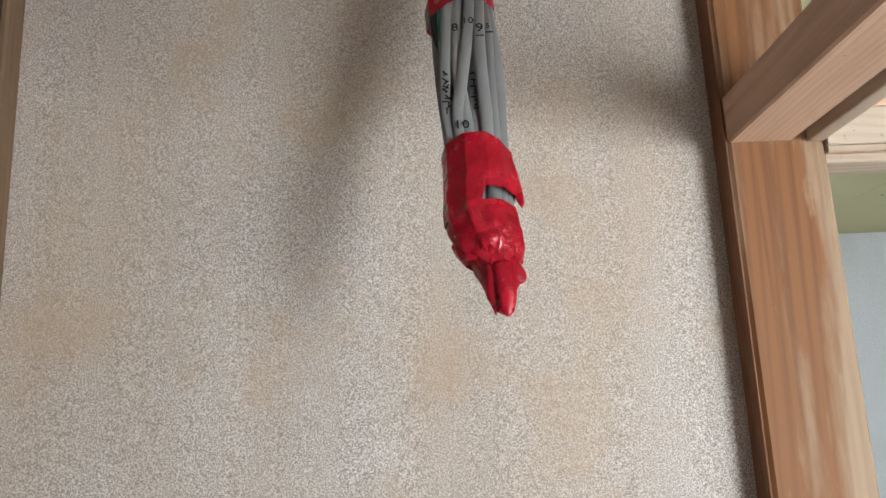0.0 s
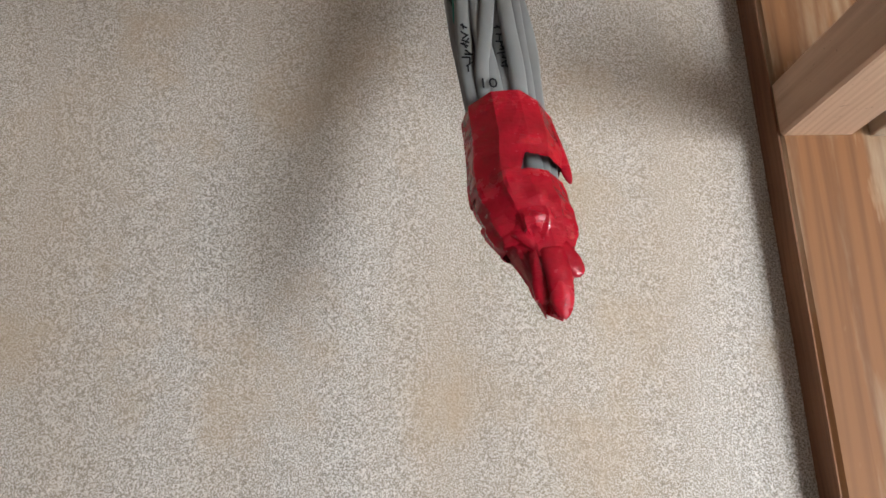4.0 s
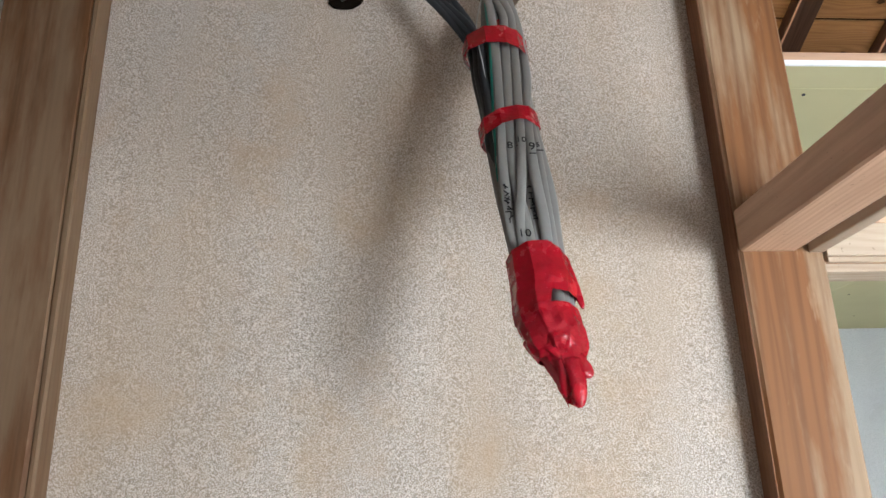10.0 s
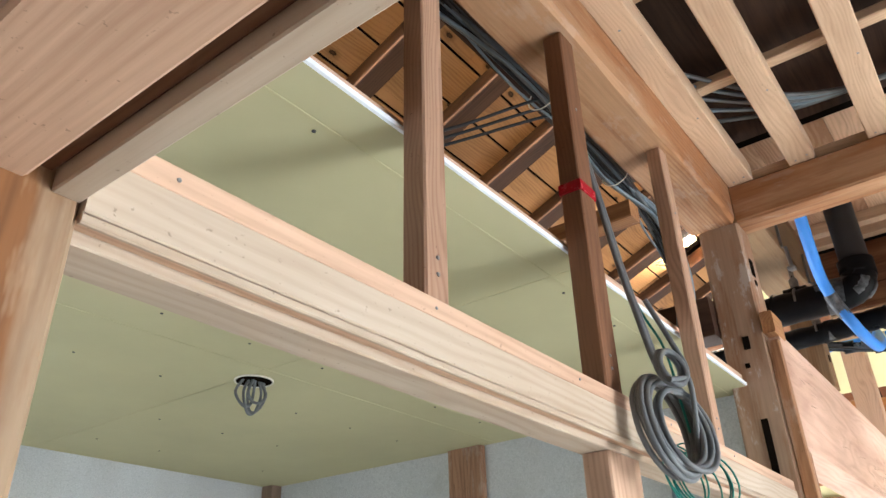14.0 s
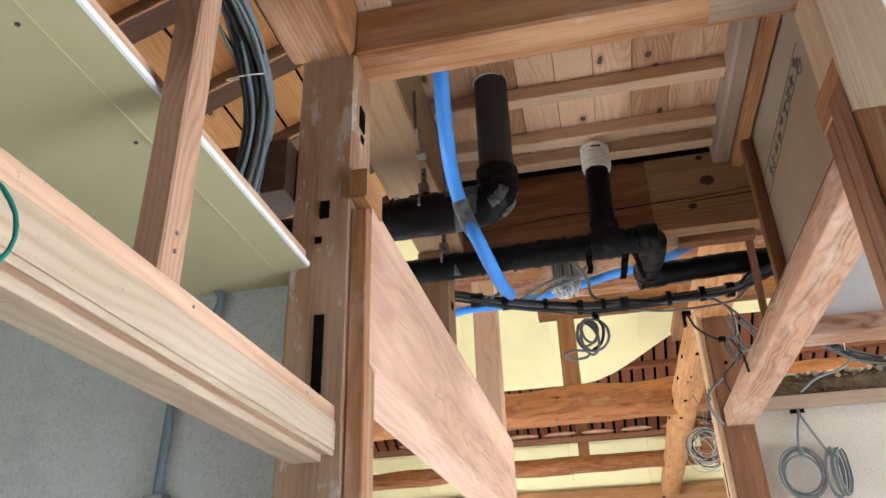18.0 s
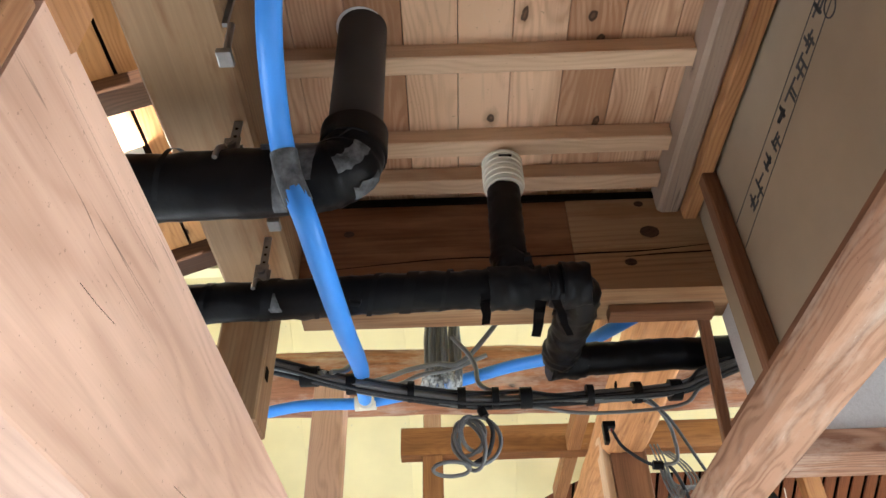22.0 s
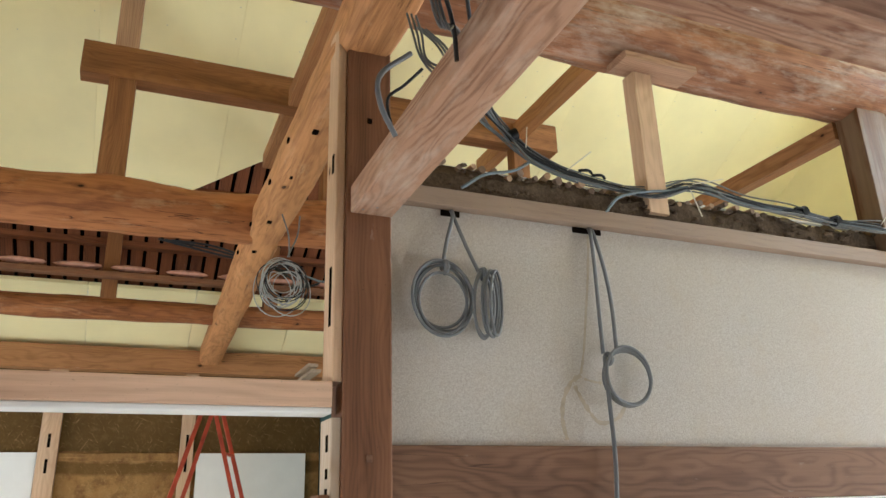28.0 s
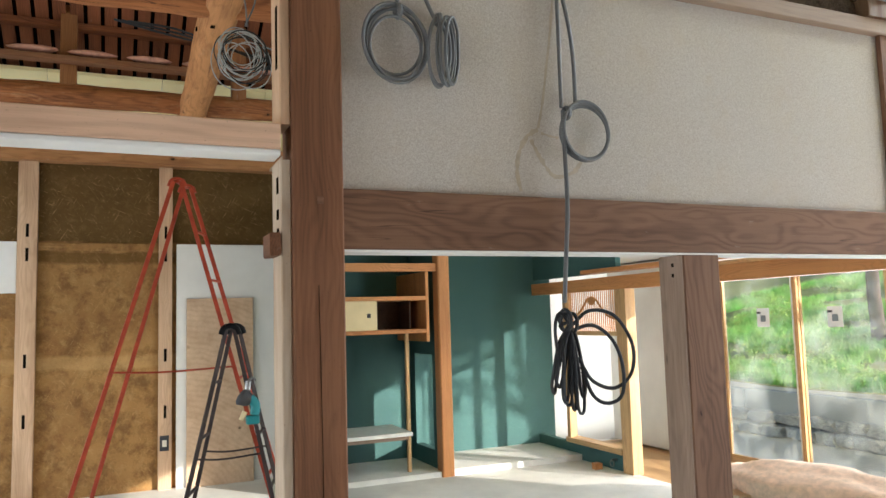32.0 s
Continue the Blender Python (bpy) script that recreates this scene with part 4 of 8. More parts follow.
part("mortice", box((3.25, 3.27), (1.1265, 1.14), (2.945, 2.965)), M_REVEAL, p2)
part("peg_hole", box((3.1855, 3.20), (1.205, 1.222), (2.605, 2.622)), M_REVEAL, p2)
timber("notch_block", (3.175, 3.31), (1.085, 1.1295), (2.715, 2.80), W_ORANGE, parent=p2t, label="split orange block left in the notch")
timber("door_strip", (3.192, 3.232), (1.088, 1.1295), (0.0, 2.69), W_POST, parent=p2t, label="reddish strip nailed to the post")
timber("door_strip", (3.233, 3.30), (1.095, 1.1295), (0.0, 2.29), W_STUD, parent=p2t)
cross = thing("cross_beam", "old brown cross beam with a patched pale corner", "beam", (3.26, 0.5, 3.2))
timber("timber", (3.19, 3.325), (-0.20, 1.1295), (3.202, 3.372), A_BEAM, parent=cross, wobble=0.003, bev=0.008)
timber("patch", (3.187, 3.305), (-0.06, 0.155), (3.199, 3.238), W_GREY, parent=cross, label="pale scarf patch let into the corner")
timber("ledger", (3.215, 3.30), (-0.20, 1.13), (3.3735, 3.425), W_JOIST, "pale ledger on top of the cross beam", "batten")

joists = thing("joist", "pale floor joist resting on the cross beam", "joist", (1.2, 1.08, 3.37), "floor joists")
timber("timber", (-2.3, 3.212), (1.031, 1.130), (3.3735, 3.46), W_JOIST, parent=joists, wobble=0.001)


def screw_heads(parent, spots, axis="y", r=0.0042):
    """Small dark screw heads set on a timber's face."""
    for p in spots:
        bm_ = bmesh.new()
        bmesh.ops.create_cone(bm_, cap_ends=True, segments=10, radius1=r, radius2=r * 0.8, depth=0.002)
        turn = {"y": Matrix.Rotation(radians(90), 4, "X"), "x": Matrix.Rotation(radians(90), 4, "Y"), "z": Matrix.Identity(4)}[axis]
        part("screw_head", bm_, M_STEEL, parent, "", Matrix.Translation(p) @ turn)


screw_heads(joists, [(3.155, 1.055, 3.3728), (3.17, 1.10, 3.3728), (2.66, 1.06, 3.3728), (2.08, 1.09, 3.3728)], "z")
for yc in (0.836, 0.549, 0.244, -0.016):
    c = copy_thing(joists, Matrix.Translation((1.2, yc, 3.37)))
for i, xb in enumerate((2.62, 2.05, 1.4, 0.8, 0.2, -0.4, -1.0)):
    timber("floor_batten", (xb, xb + 0.05), (-0.2, 1.13), (3.461, 3.50), W_JOIST, "pale batten across the joists", "batten", "battens on the joists")
slab("ceiling_upper_floor", (-4.15, 3.19), (-0.25, 1.6), (3.56, 3.60), W_DARK, "dark boards of the upper floor seen from below", "ceiling")
# added only to block sun leaking between the ceiling levels
slab("ceiling_step", (-4.15, 4.62), (-0.285, -0.252), (3.501, 3.62), W_DARK, "board added between the two ceilings to stop stray sun", "ceiling")
slab("ceiling_south", (-4.15, 4.66), (-5.4, -0.25), (3.45, 3.50), M_LILAC, "pale primed ceiling board", "ceiling")
for i in range(5):
    pts = smooth_path([(2.75 + 0.03 * i, -0.15, 3.485 + 0.004 * i), (2.95 + 0.02 * i, 0.3, 3.472 + 0.006 * i), (2.98 - 0.02 * i, 0.75, 3.475), (2.85 - 0.1 * i, 1.10, 3.48)])
    tagged(link("cable", tube(pts, 0.008), M_CABLEB if i % 2 else M_CABLE), "grey cable lying over the floor joists", "cable", "cables over the joists")

# ---- bay with the pipes: upper floor boards and battens ----
bay = thing("upper_floor", "underside of the upper floor, knotty cedar boards on battens", "floor", (3.9, 0.5, 3.6), kind="structure")
yb = -0.275
i = 0
while yb < 1.30:
    m = Matrix.Translation((3.97, yb + 0.0715, 3.611))
    part("floor_board", stick(1.34, 0.1415, 0.02, 0.0015), W_BOARD, bay, m=m)
    yb += 0.1435
    i += 1
for xa, xb in ((3.632, 3.70), (3.93, 3.985), (4.225, 4.285), (4.38, 4.44)):
    timber("floor_batten", (xa, xb), (-0.03, 1.13), (3.540, 3.600), W_JOIST, "planed batten under the upper floor boards", "batten", "battens under the upper floor")
# strip added to shut a slit, so no sun reaches the grey pipe
slab("ceiling_felt_edge", (3.17, 3.30), (-0.3, 1.4), (3.602, 3.66), M_REVEAL, "dark layer above the upper floor boards", "ceiling")
slab("ceiling_felt", (3.30, 4.66), (-0.3, 1.4), (3.625, 3.66), M_REVEAL, "dark layer above the upper floor boards", "ceiling")
timber("edge_joist", (3.33, 4.499), (-0.105, -0.032), (3.49, 3.600), W_GREY, "smooth greyish joist at the edge of the bay", "joist", wobble=0.0, bev=0.012)
timber("edge_joist", (3.33, 4.499), (-0.150, -0.1065), (3.46, 3.600), W_ORANGE, "orange nailing batten beside the board", "joist")
timber("north_beam", (3.34, 4.66), (1.070, 1.285), (3.26, 3.56), A_TAN, "wide old beam along the north edge of the bay", "beam", wobble=0.004, bev=0.01)
big = thing("floor_beam", "deep orange-brown floor beam with a long drying crack", "beam", (4.53, 0.5, 3.1))
timber("timber", (4.500, 4.655), (0.2505, 1.069), (3.200, 3.553), A_STAIN, parent=big, wobble=0.0, bev=0.004)
# strip below the red-stained length, paler than its face
timber("underside", (4.503, 4.652), (0.2505, 1.069), (3.190, 3.1995), A_BARE, parent=big, label="thin paler orange strip under the beam", wobble=0.0, bev=0.001)
timber("timber", (4.500, 4.655), (-0.22, 0.2495), (3.200, 3.553), A_BARE, parent=big, label="bare end of the beam, paler than the rest", wobble=0.0, bev=0.001)


def drying_crack(pts, r, parent):
    path = smooth_path(pts, 6)
    part("drying_crack", tube(path, r, 6, [r * (0.25 + 0.75 * math.sin(math.pi * k / (len(path) - 1))) * (1 + 0.4 * noise.noise((k * 0.9, r * 900, 0.0))) for k in range(len(path))]), M_REVEAL, parent)


drying_crack([(4.500, 1.0, 3.300), (4.500, 0.64, 3.331), (4.500, 0.40, 3.330), (4.500, 0.20, 3.336), (4.500, 0.02, 3.341), (4.500, -0.19, 3.362)], 0.0032, big)
drying_crack([(4.500, 0.10, 3.318), (4.500, 0.0, 3.326), (4.500, -0.12, 3.330), (4.500, -0.20, 3.334)], 0.0026, big)
for yk, zk, rk in ((0.007, 3.414, 0.024), (0.086, 3.298, 0.014), (0.02, 3.53, 0.012), (0.93, 3.44, 0.013)):
    kb = bmesh.new()
    bmesh.ops.create_icosphere(kb, subdivisions=2, radius=1)
    for v in kb.verts:
        v.co = Vector((4.500 + 0.0022 * v.co.x, yk + rk * 1.3 * v.co.y * (1 + 0.15 * noise.noise(v.co * 2 + Vector((yk * 40, 0, 0)))), zk + rk * v.co.z))
    part("wood_knot", kb, W_DARK, big, "dark round knot")
# solid dark strip stands in for the shade between beam and boards
slab("beam_gap", (4.496, 4.52), (-0.10, 1.07), (3.554, 3.58), M_REVEAL, "near-black strip for the shade in the gap above the floor beam", "trim")
timber("ledger", (4.572, 4.625), (-0.15, 0.157), (3.165, 3.199), W_BROWN, "short brown ledger nailed under the beam", "batten")
stub = thing("hanging_stub", "sawn-off post stub hanging below the beam", "post", (4.52, 1.15, 2.87))
timber("stub", (4.534, 4.66), (1.145, 1.285), (2.845, 3.255), A_TAN, parent=stub, wobble=0.002, bev=0.006)
part("bolt_hole", box((4.565, 4.595), (1.1425, 1.15), (2.985, 3.02)), M_REVEAL, stub)
for zx in (3.62, 4.1):
    hb = thing("bracket_bolt", "galvanised bracket and bolt under the beam", "bracket", (zx, 1.07, 3.25), "brackets on the north beam")
    part("plate", box((zx - 0.005, zx + 0.005), (1.058, 1.069), (3.24, 3.40), 0.001), M_STEEL, hb)
    part("bolt", tube([(zx, 1.05, 3.24), (zx, 1.045, 3.14)], 0.008), M_STEEL, hb)
    part("clamp", box((zx - 0.018, zx + 0.018), (1.03, 1.06), (3.125, 3.14), 0.003), M_STEEL, hb)

# printed board on the south side of the bay
board = thing("plasterboard", "tan gypsum board with dark printed marks", "board", (3.9, -0.16, 2.83))
part("panel", box((3.36, 4.50), (-0.172, -0.160), (2.83, 3.60), 0.001), M_TAN, board)
for a, b in (((3.60, 3.33), (4.30, 3.262)), ((3.60, 3.27), (4.30, 3.175))):
    part("printed_line", tube([(a[0], -0.1595, a[1]), (b[0], -0.1595, b[1])], 0.0013, 4), M_INK, board)
rnd = random.Random(5)
for k in range(9):
    xx = 3.66 + k * 0.066
    zz = 3.295 - k * 0.0088
    for s in range(4):
        dx, dz = rnd.uniform(-0.014, 0.014), rnd.uniform(-0.014, 0.014)
        hx, hz = (0.021, 0.0036) if s % 2 else (0.0036, 0.019)
        part("printed_bar", box((xx + dx - hx, xx + dx + hx), (-0.161, -0.1592), (zz + dz - hz, zz + dz + hz)), M_INK, board)
ringm = coil((3.635, -0.1598, 3.262), (0, 1, 0), (0, 0, 1), 0.022, 2, 0.002, 3, lobes=0.0, spread=0.0, sides=4)
part("printed_ring", ringm, M_INK, board)
timber("board_batten", (4.30, 4.345), (-0.158, -0.115), (2.80, 3.49), W_BROWN, "brown batten at the end of the printed board", "batten")
strut("brace", (4.62, -0.13, 3.22), (4.76, -0.15, 2.80), 0.03, 0.035, W_BROWN, "thin dark brace beside the pipe", "batten")
timber("board_rail", (3.34, 4.62), (-0.175, -0.115), (2.803, 2.835), W_BROWN, "brown rail under the printed board", "batten")

# ---- south post and rail of the passage ----
p4 = thing("post", "pale repaired post with a split orange bracket block", "post", (3.26, -0.16, 0.0))
timber("shaft", (3.19, 3.335), (-0.225, -0.075), (0.0, 2.77), A_POST, parent=p4, wobble=0.002, bev=0.006)
timber("shaft_head", (3.19, 3.335), (-0.225, -0.075), (2.7705, 3.2015), A_CREAM, parent=p4, label="pale bleached head of the post", wobble=0.0, bev=0.004)
timber("bracket_block", (3.20, 3.39), (-0.15, -0.0745), (2.84, 2.94), W_ORANGE, parent=p4, label="split orange bracket block")
timber("nailed_strip", (3.336, 3.365), (-0.16, -0.085), (0.0, 2.83), W_BROWN, parent=p4)
timber("nailed_strip", (3.195, 3.252), (-0.0745, -0.050), (0.0, 2.835), W_BROWN, parent=p4, label="reddish brown strip nailed on")
timber("nailed_strip", (3.262, 3.325), (-0.0745, -0.053), (0.0, 2.80), W_BROWN, parent=p4, label="reddish brown strip nailed on")
timber("passage_rail", (3.366, 5.939), (-0.245, -0.098), (2.702, 2.80), W_WASH, "scrubbed rail with whitish streaks between two posts", "beam", wobble=0.0015)

# ---- deep beam to the next post ----
deep = thing("deep_beam", "deep planed pine beam with small knots and drying cracks", "beam", (4.7, 1.15, 2.3))
timber("timber", (3.236, 6.035), (1.090, 1.235), (2.300, 2.732), W_PLANK, parent=deep, wobble=0.0, bev=0.003)
rnd = random.Random(9)
for k in range(7):
    xx, zz = 3.5 + k * 0.36 + rnd.uniform(-0.1, 0.1), rnd.uniform(2.42, 2.64)
    part("crack", tube([(xx, 1.0899, zz), (xx + 0.05, 1.0899, zz + 0.004), (xx + rnd.uniform(0.1, 0.16), 1.0899, zz + 0.012)], 0.0005, 4), M_REVEAL, deep)
timber("post", (5.755, 5.915), (1.093, 1.262), (0.0, 2.2995), W_PINK, "new pinkish cedar post under the deep beam", "post", wobble=0.0)
timber("edge_liner", (5.917, 5.94), (1.09, 1.262), (0.0, 2.13), W_PALE, "pale liner strip on the post", "trim")
timber("upper_post", (5.755, 5.905), (1.105, 1.245), (2.733, 3.66), W_STUD, "brown post standing on the deep beam under the log", "post", wobble=0.0015)

# ---- centre post, rail and sand wall above the opening ----
p5 = thing("post", "brown cedar post with a long crack and cut mortices", "post", (6.0, -0.16, 0.0))
timber("shaft", (5.94, 6.09), (-0.243, -0.083), (0.0, 3.62), W_BROWN, parent=p5, wobble=0.001, bev=0.005)
timber("nailed_strip", (5.955, 6.085), (-0.0825, -0.050), (0.0, 2.024), W_PALE, parent=p5, label="pale strip with chisel cuts")
timber("nailed_strip", (5.955, 6.085), (-0.0825, -0.050), (2.135, 3.45), W_JOIST, parent=p5)
part("crack", tube([(5.9388, -0.168, 0.4), (5.9388, -0.165, 1.2), (5.9388, -0.160, 1.64)], 0.0010, 4), M_REVEAL, p5)
part("peg", box((5.9372, 5.95), (-0.178, -0.158), (1.89, 1.912), 0.002), W_RED, p5, "square wooden peg")
part("peg_hole", box((5.9375, 5.95), (-0.172, -0.155), (3.05, 3.07)), M_REVEAL, p5)
for zc, hh in ((1.95, 0.05), (1.86, 0.03), (1.80, 0.035), (2.42, 0.2), (2.9, 0.07)):
    part("mortice", box((5.985, 6.01), (-0.0505, -0.0475), (zc - hh / 2, zc + hh / 2)), M_REVEAL, p5)
timber("bracket_stub", (5.95, 6.06), (-0.0495, -0.015), (1.73, 1.80), W_BROWN, parent=p5)

cr = thing("cross_rail", "new reddish cedar rail with a white underside", "rail", (5.99, 0.5, 2.04))
timber("rail", (5.945, 6.06), (-0.0495, 1.0925), (2.055, 2.134), W_PINK, parent=cr, wobble=0.0)
timber("underside", (5.95, 6.055), (-0.0495, 1.0925), (2.036, 2.0545), M_WHITEWALL, parent=cr, wobble=0.0)

slab("wall_over_opening", (5.985, 6.045), (-4.2, -0.2435), (1.945, 2.775), M_SANDW, "white sand-plastered wall above the wide opening")
# flat brown strips beside and below the hanging cable
brown_marks = thing("wall_stain", "ragged brown marks beside the hanging cable on the plaster", "stain", (5.984, -1.0, 2.2))


def smear(pts, w, seed):
    """A flat ragged mark on the wall along pts (y, z)."""
    line_ = smooth_path([(5.9842, a, b) for a, b in pts], 6)
    bm_ = bmesh.new()
    rows_ = []
    for i, p_ in enumerate(line_):
        d_ = (line_[min(i + 1, len(line_) - 1)] - line_[max(i - 1, 0)]).normalized()
        n_ = Vector((0, -d_.z, d_.y))
        w0 = w * (0.75 + 0.7 * noise.noise((i * 0.5, seed, 0.0)))
        rows_.append([bm_.verts.new(p_ + n_ * w0), bm_.verts.new(p_ - n_ * w0 * (0.8 + 0.5 * noise.noise((i * 0.6, seed, 5.0))))])
    for a_, b_ in zip(rows_, rows_[1:]):
        bm_.faces.new((a_[0], a_[1], b_[1], b_[0]))
    return bm_


part("streak", smear([(-1.074, 2.77), (-1.053, 2.59), (-1.029, 2.44), (-1.004, 2.292), (-0.982, 2.2)], 0.008, 1.0), M_MARK, brown_marks)
part("streak", smear([(-0.981, 2.194), (-0.937, 2.167), (-0.901, 2.106), (-0.889, 2.035), (-0.902, 1.966)], 0.012, 2.0), M_MARK, brown_marks)
part("streak", smear([(-0.95, 2.156), (-0.975, 2.11), (-1.013, 2.053), (-1.052, 2.026), (-1.123, 2.047), (-1.168, 2.098)], 0.011, 3.0), M_MARK, brown_marks)
part("streak", smear([(-0.992, 2.183), (-1.032, 2.174), (-1.066, 2.17)], 0.007, 4.0), M_MARK, brown_marks)
timber("lintel", (5.955, 6.075), (-4.2, -0.2435), (1.752, 1.944), W_RED, "dark grained lintel over the wide opening", "lintel", wobble=0.001)
# thin strip turns the lintel's lower face white
slab("lintel_underside", (5.957, 6.073), (-4.2, -0.2435), (1.744, 1.7515), M_WHITEWALL, "white strip under the lintel", "trim")
timber("upper_rail", (5.945, 6.06), (-4.2, -0.2435), (2.776, 2.845), W_GREY, "smooth greyish rail on top of the sand wall", "rail", wobble=0.001)
timber("wall_stud", (5.960, 5.9845), (-2.965, -2.822), (1.945, 2.7755), W_RED, "dark stud on the face of the sand wall", "stud")
op = thing("opening_post", "broad dark post under the lintel with a grey side", "post", (6.02, -1.67, 0.0))
timber("shaft", (5.955, 6.085), (-1.765, -1.583), (0.0, 1.7435), W_RED, parent=op, wobble=0.001, bev=0.006)
# thin facing makes this side greyer than the front
timber("side_facing", (5.957, 6.085), (-1.5825, -1.575), (0.0, 1.7435), W_GREY, parent=op, wobble=0.0, bev=0.001)
for zz in (1.70, 1.66):
    part("peg_hole", box((6.0, 6.012), (-1.5755, -1.573), (zz, zz + 0.014)), M_REVEAL, op)

# broken clay on top of the wall
clay = bmesh.new()
ny, nx = 120, 6
vs = []
for i in range(ny + 1):
    yy = -0.35 - i * (3.8 / ny)
    prof = [(5.99, 2.845), (5.995, 2.93), (6.02, 2.965), (6.06, 2.975), (6.10, 2.94), (6.11, 2.845)]
    vs.append([clay.verts.new((px, yy, pz + (noise.noise((yy * 6, px * 20, 1)) * 0.045 + noise.noise((yy * 22, px * 40, 2)) * 0.018 if 0 < j < 5 else 0))) for j, (px, pz) in enumerate(prof)])
for a, b in zip(vs, vs[1:]):
    for j in range(nx - 1):
        clay.faces.new((a[j], b[j], b[j + 1], a[j + 1]))
tagged(link("broken_clay", clay, M_RUBBLE), "crumbled clay and plaster left on top of the wall", "rubble", "", "stuff")
lath = thing("wall_lath", "broken row of bamboo lath ends on the wall head", "lath", (6.03, -1.0, 2.95))
rnd = random.Random(4)
for k in range(30):
    yy = -0.40 - k * 0.055 - rnd.uniform(0, 0.03)
    zz = 2.965 + rnd.uniform(-0.018, 0.018)
    part("lath_end", tube([(6.06, yy + rnd.uniform(-0.01, 0.01), zz + 0.004), (5.985 + rnd.uniform(-0.008, 0.015), yy, zz)], rnd.uniform(0.010, 0.017), 7), W_GREY if k % 3 else W_JOIST, lath)
rub = bmesh.new()
for k in range(420):
    yy = -0.38 - rnd.random() * 2.9
    xx = rnd.uniform(5.975, 6.09)
    zz = 2.865 + rnd.random() * 0.10
    bmesh.ops.create_icosphere(rub, subdivisions=1, radius=rnd.uniform(0.005, 0.018), matrix=Matrix.Translation((xx, yy, zz)) @ Matrix.Diagonal((1, rnd.uniform(0.7, 1.9), rnd.uniform(0.5, 1), 1)))
tagged(link("clay_crumbs", rub, M_RUBBLE), "loose crumbs of clay and straw on the wall head", "rubble", "", "stuff")
timber("white_strip", (6.06, 6.08), (-3.0, -0.4), (2.985, 2.998), M_WHITEWALL, "thin white strip behind the broken clay", "trim")
timber("propping_strut", (5.965, 6.045), (-1.475, -1.375), (2.88, 3.548), W_JOIST, "pale strut wedged under the log", "strut", wobble=0.001)
timber("packing_board", (5.88, 6.02), (-1.66, -1.28), (3.549, 3.585), W_STUD, "thin packing board under the log", "board")
timber("queen_post", (5.93, 6.06), (-2.93, -2.72), (2.845, 3.66), A_BROWNPOST, "brown post between wall head and log", "post")
timber("south_rail", (4.550, 4.695), (-4.2, -0.2455), (2.704, 2.775), W_WASH, "brown rail with a pale underside below the grey wall", "rail", wobble=0.001)
slab("wall_over_rail", (4.585, 4.655), (-4.2, -0.2), (2.776, 3.46), M_LILACW, "pale grey sand-plastered wall above the rail")

# ---- log beams of the far room ----
log("log_beam", (6.02, 2.6, 3.77), (6.02, -4.2, 3.765), 0.152, 0.192, W_LOGGREY, "peeled round log beam, dark reddish brown", rough=0.010, seed=2.0)
hewn = log("log_beam", (4.602, -0.150, 3.445), (11.25, -0.160, 3.445), 0.105, 0.102, W_LOGPALE, "roughly hewn pale log beam with old mortices", rough=0.006, seed=5.0, flat=1.1, bow=0.004, drop=(0.571, 0.21))
for xm in (5.2, 6.6, 7.1, 7.75, 8.3):
    part("mortice", box((xm - 0.018, xm + 0.018), (-0.128, -0.102), (3.338, 3.352)), M_REVEAL, hewn)
    part("mortice", box((xm + 0.24, xm + 0.27), (-0.048, -0.038), (3.405, 3.425)), M_REVEAL, hewn)
log("log_beam", (8.15, 3.2, 3.48), (8.15, -1.6, 3.53), 0.165, 0.155, W_LOG, "peeled round log beam with wavy edges", rough=0.016, seed=8.0)
log("log_beam", (10.2, 4.0, 3.34), (10.2, -2.2, 3.42), 0.095, 0.09, W_LOG, "thin peeled log beam", rough=0.012, seed=11.0)
timber("wall_plate", (11.22, 11.38), (-2.0, 3.9), (3.056, 3.275), W_ORANGE, "orange wall plate over the clay wall", "beam", wobble=0.003)
timber("roof_tie", (8.09, 8.22), (-2.33, 1.01), (4.32, 4.545), W_TIE, "brown roof tie with a sawn end", "beam", wobble=0.002)
timber("roof_post", (8.10, 8.21), (0.69, 0.845), (3.62, 4.3195), W_TIE, "brown roof post on the log", "post")
timber("roof_post", (8.10, 8.21), (0.70, 0.835), (4.546, 5.08), W_STUD, "short post from the tie to the roof", "post")
timber("roof_post", (8.10, 8.21), (-2.08, -1.95), (3.3, 4.3195), W_TIE, "brown roof post behind the wall", "post")
timber("roof_post", (8.10, 8.21), (-0.62, -0.50), (3.62, 4.3195), W_TIE, "brown roof post on the log", "post")
timber("hanging_post", (10.14, 10.24), (0.72, 0.84), (3.44, 4.1), W_TIE, "brown post on the thin log", "post")
timber("hanging_post", (10.14, 10.24), (-0.60, -0.48), (3.44, 4.1), W_TIE, "brown post on the thin log", "post")
timber("roof_purlin", (6.0, 8.085), (-0.35, -0.25), (4.32, 4.44), W_ORANGE, "orange purlin running under the roof to the tie", "beam")
timber("roof_purlin", (8.225, 9.1), (-0.35, -0.25), (4.32, 4.44), W_ORANGE, "orange purlin running on beyond the tie", "beam")
timber("roof_purlin", (6.0, 8.75), (-2.05, -1.95), (4.38, 4.50), W_ORANGE, "orange purlin under the roof", "beam")
timber("roof_purlin", (6.07, 8.6), (-2.80, -2.71), (3.50, 3.60), W_ORANGE, "orange tie running from the post into the far room", "beam")


# ---- yellow roof of the far room ----
def roof_far(x):
    return 3.30 + 0.55 * (11.3 - x)


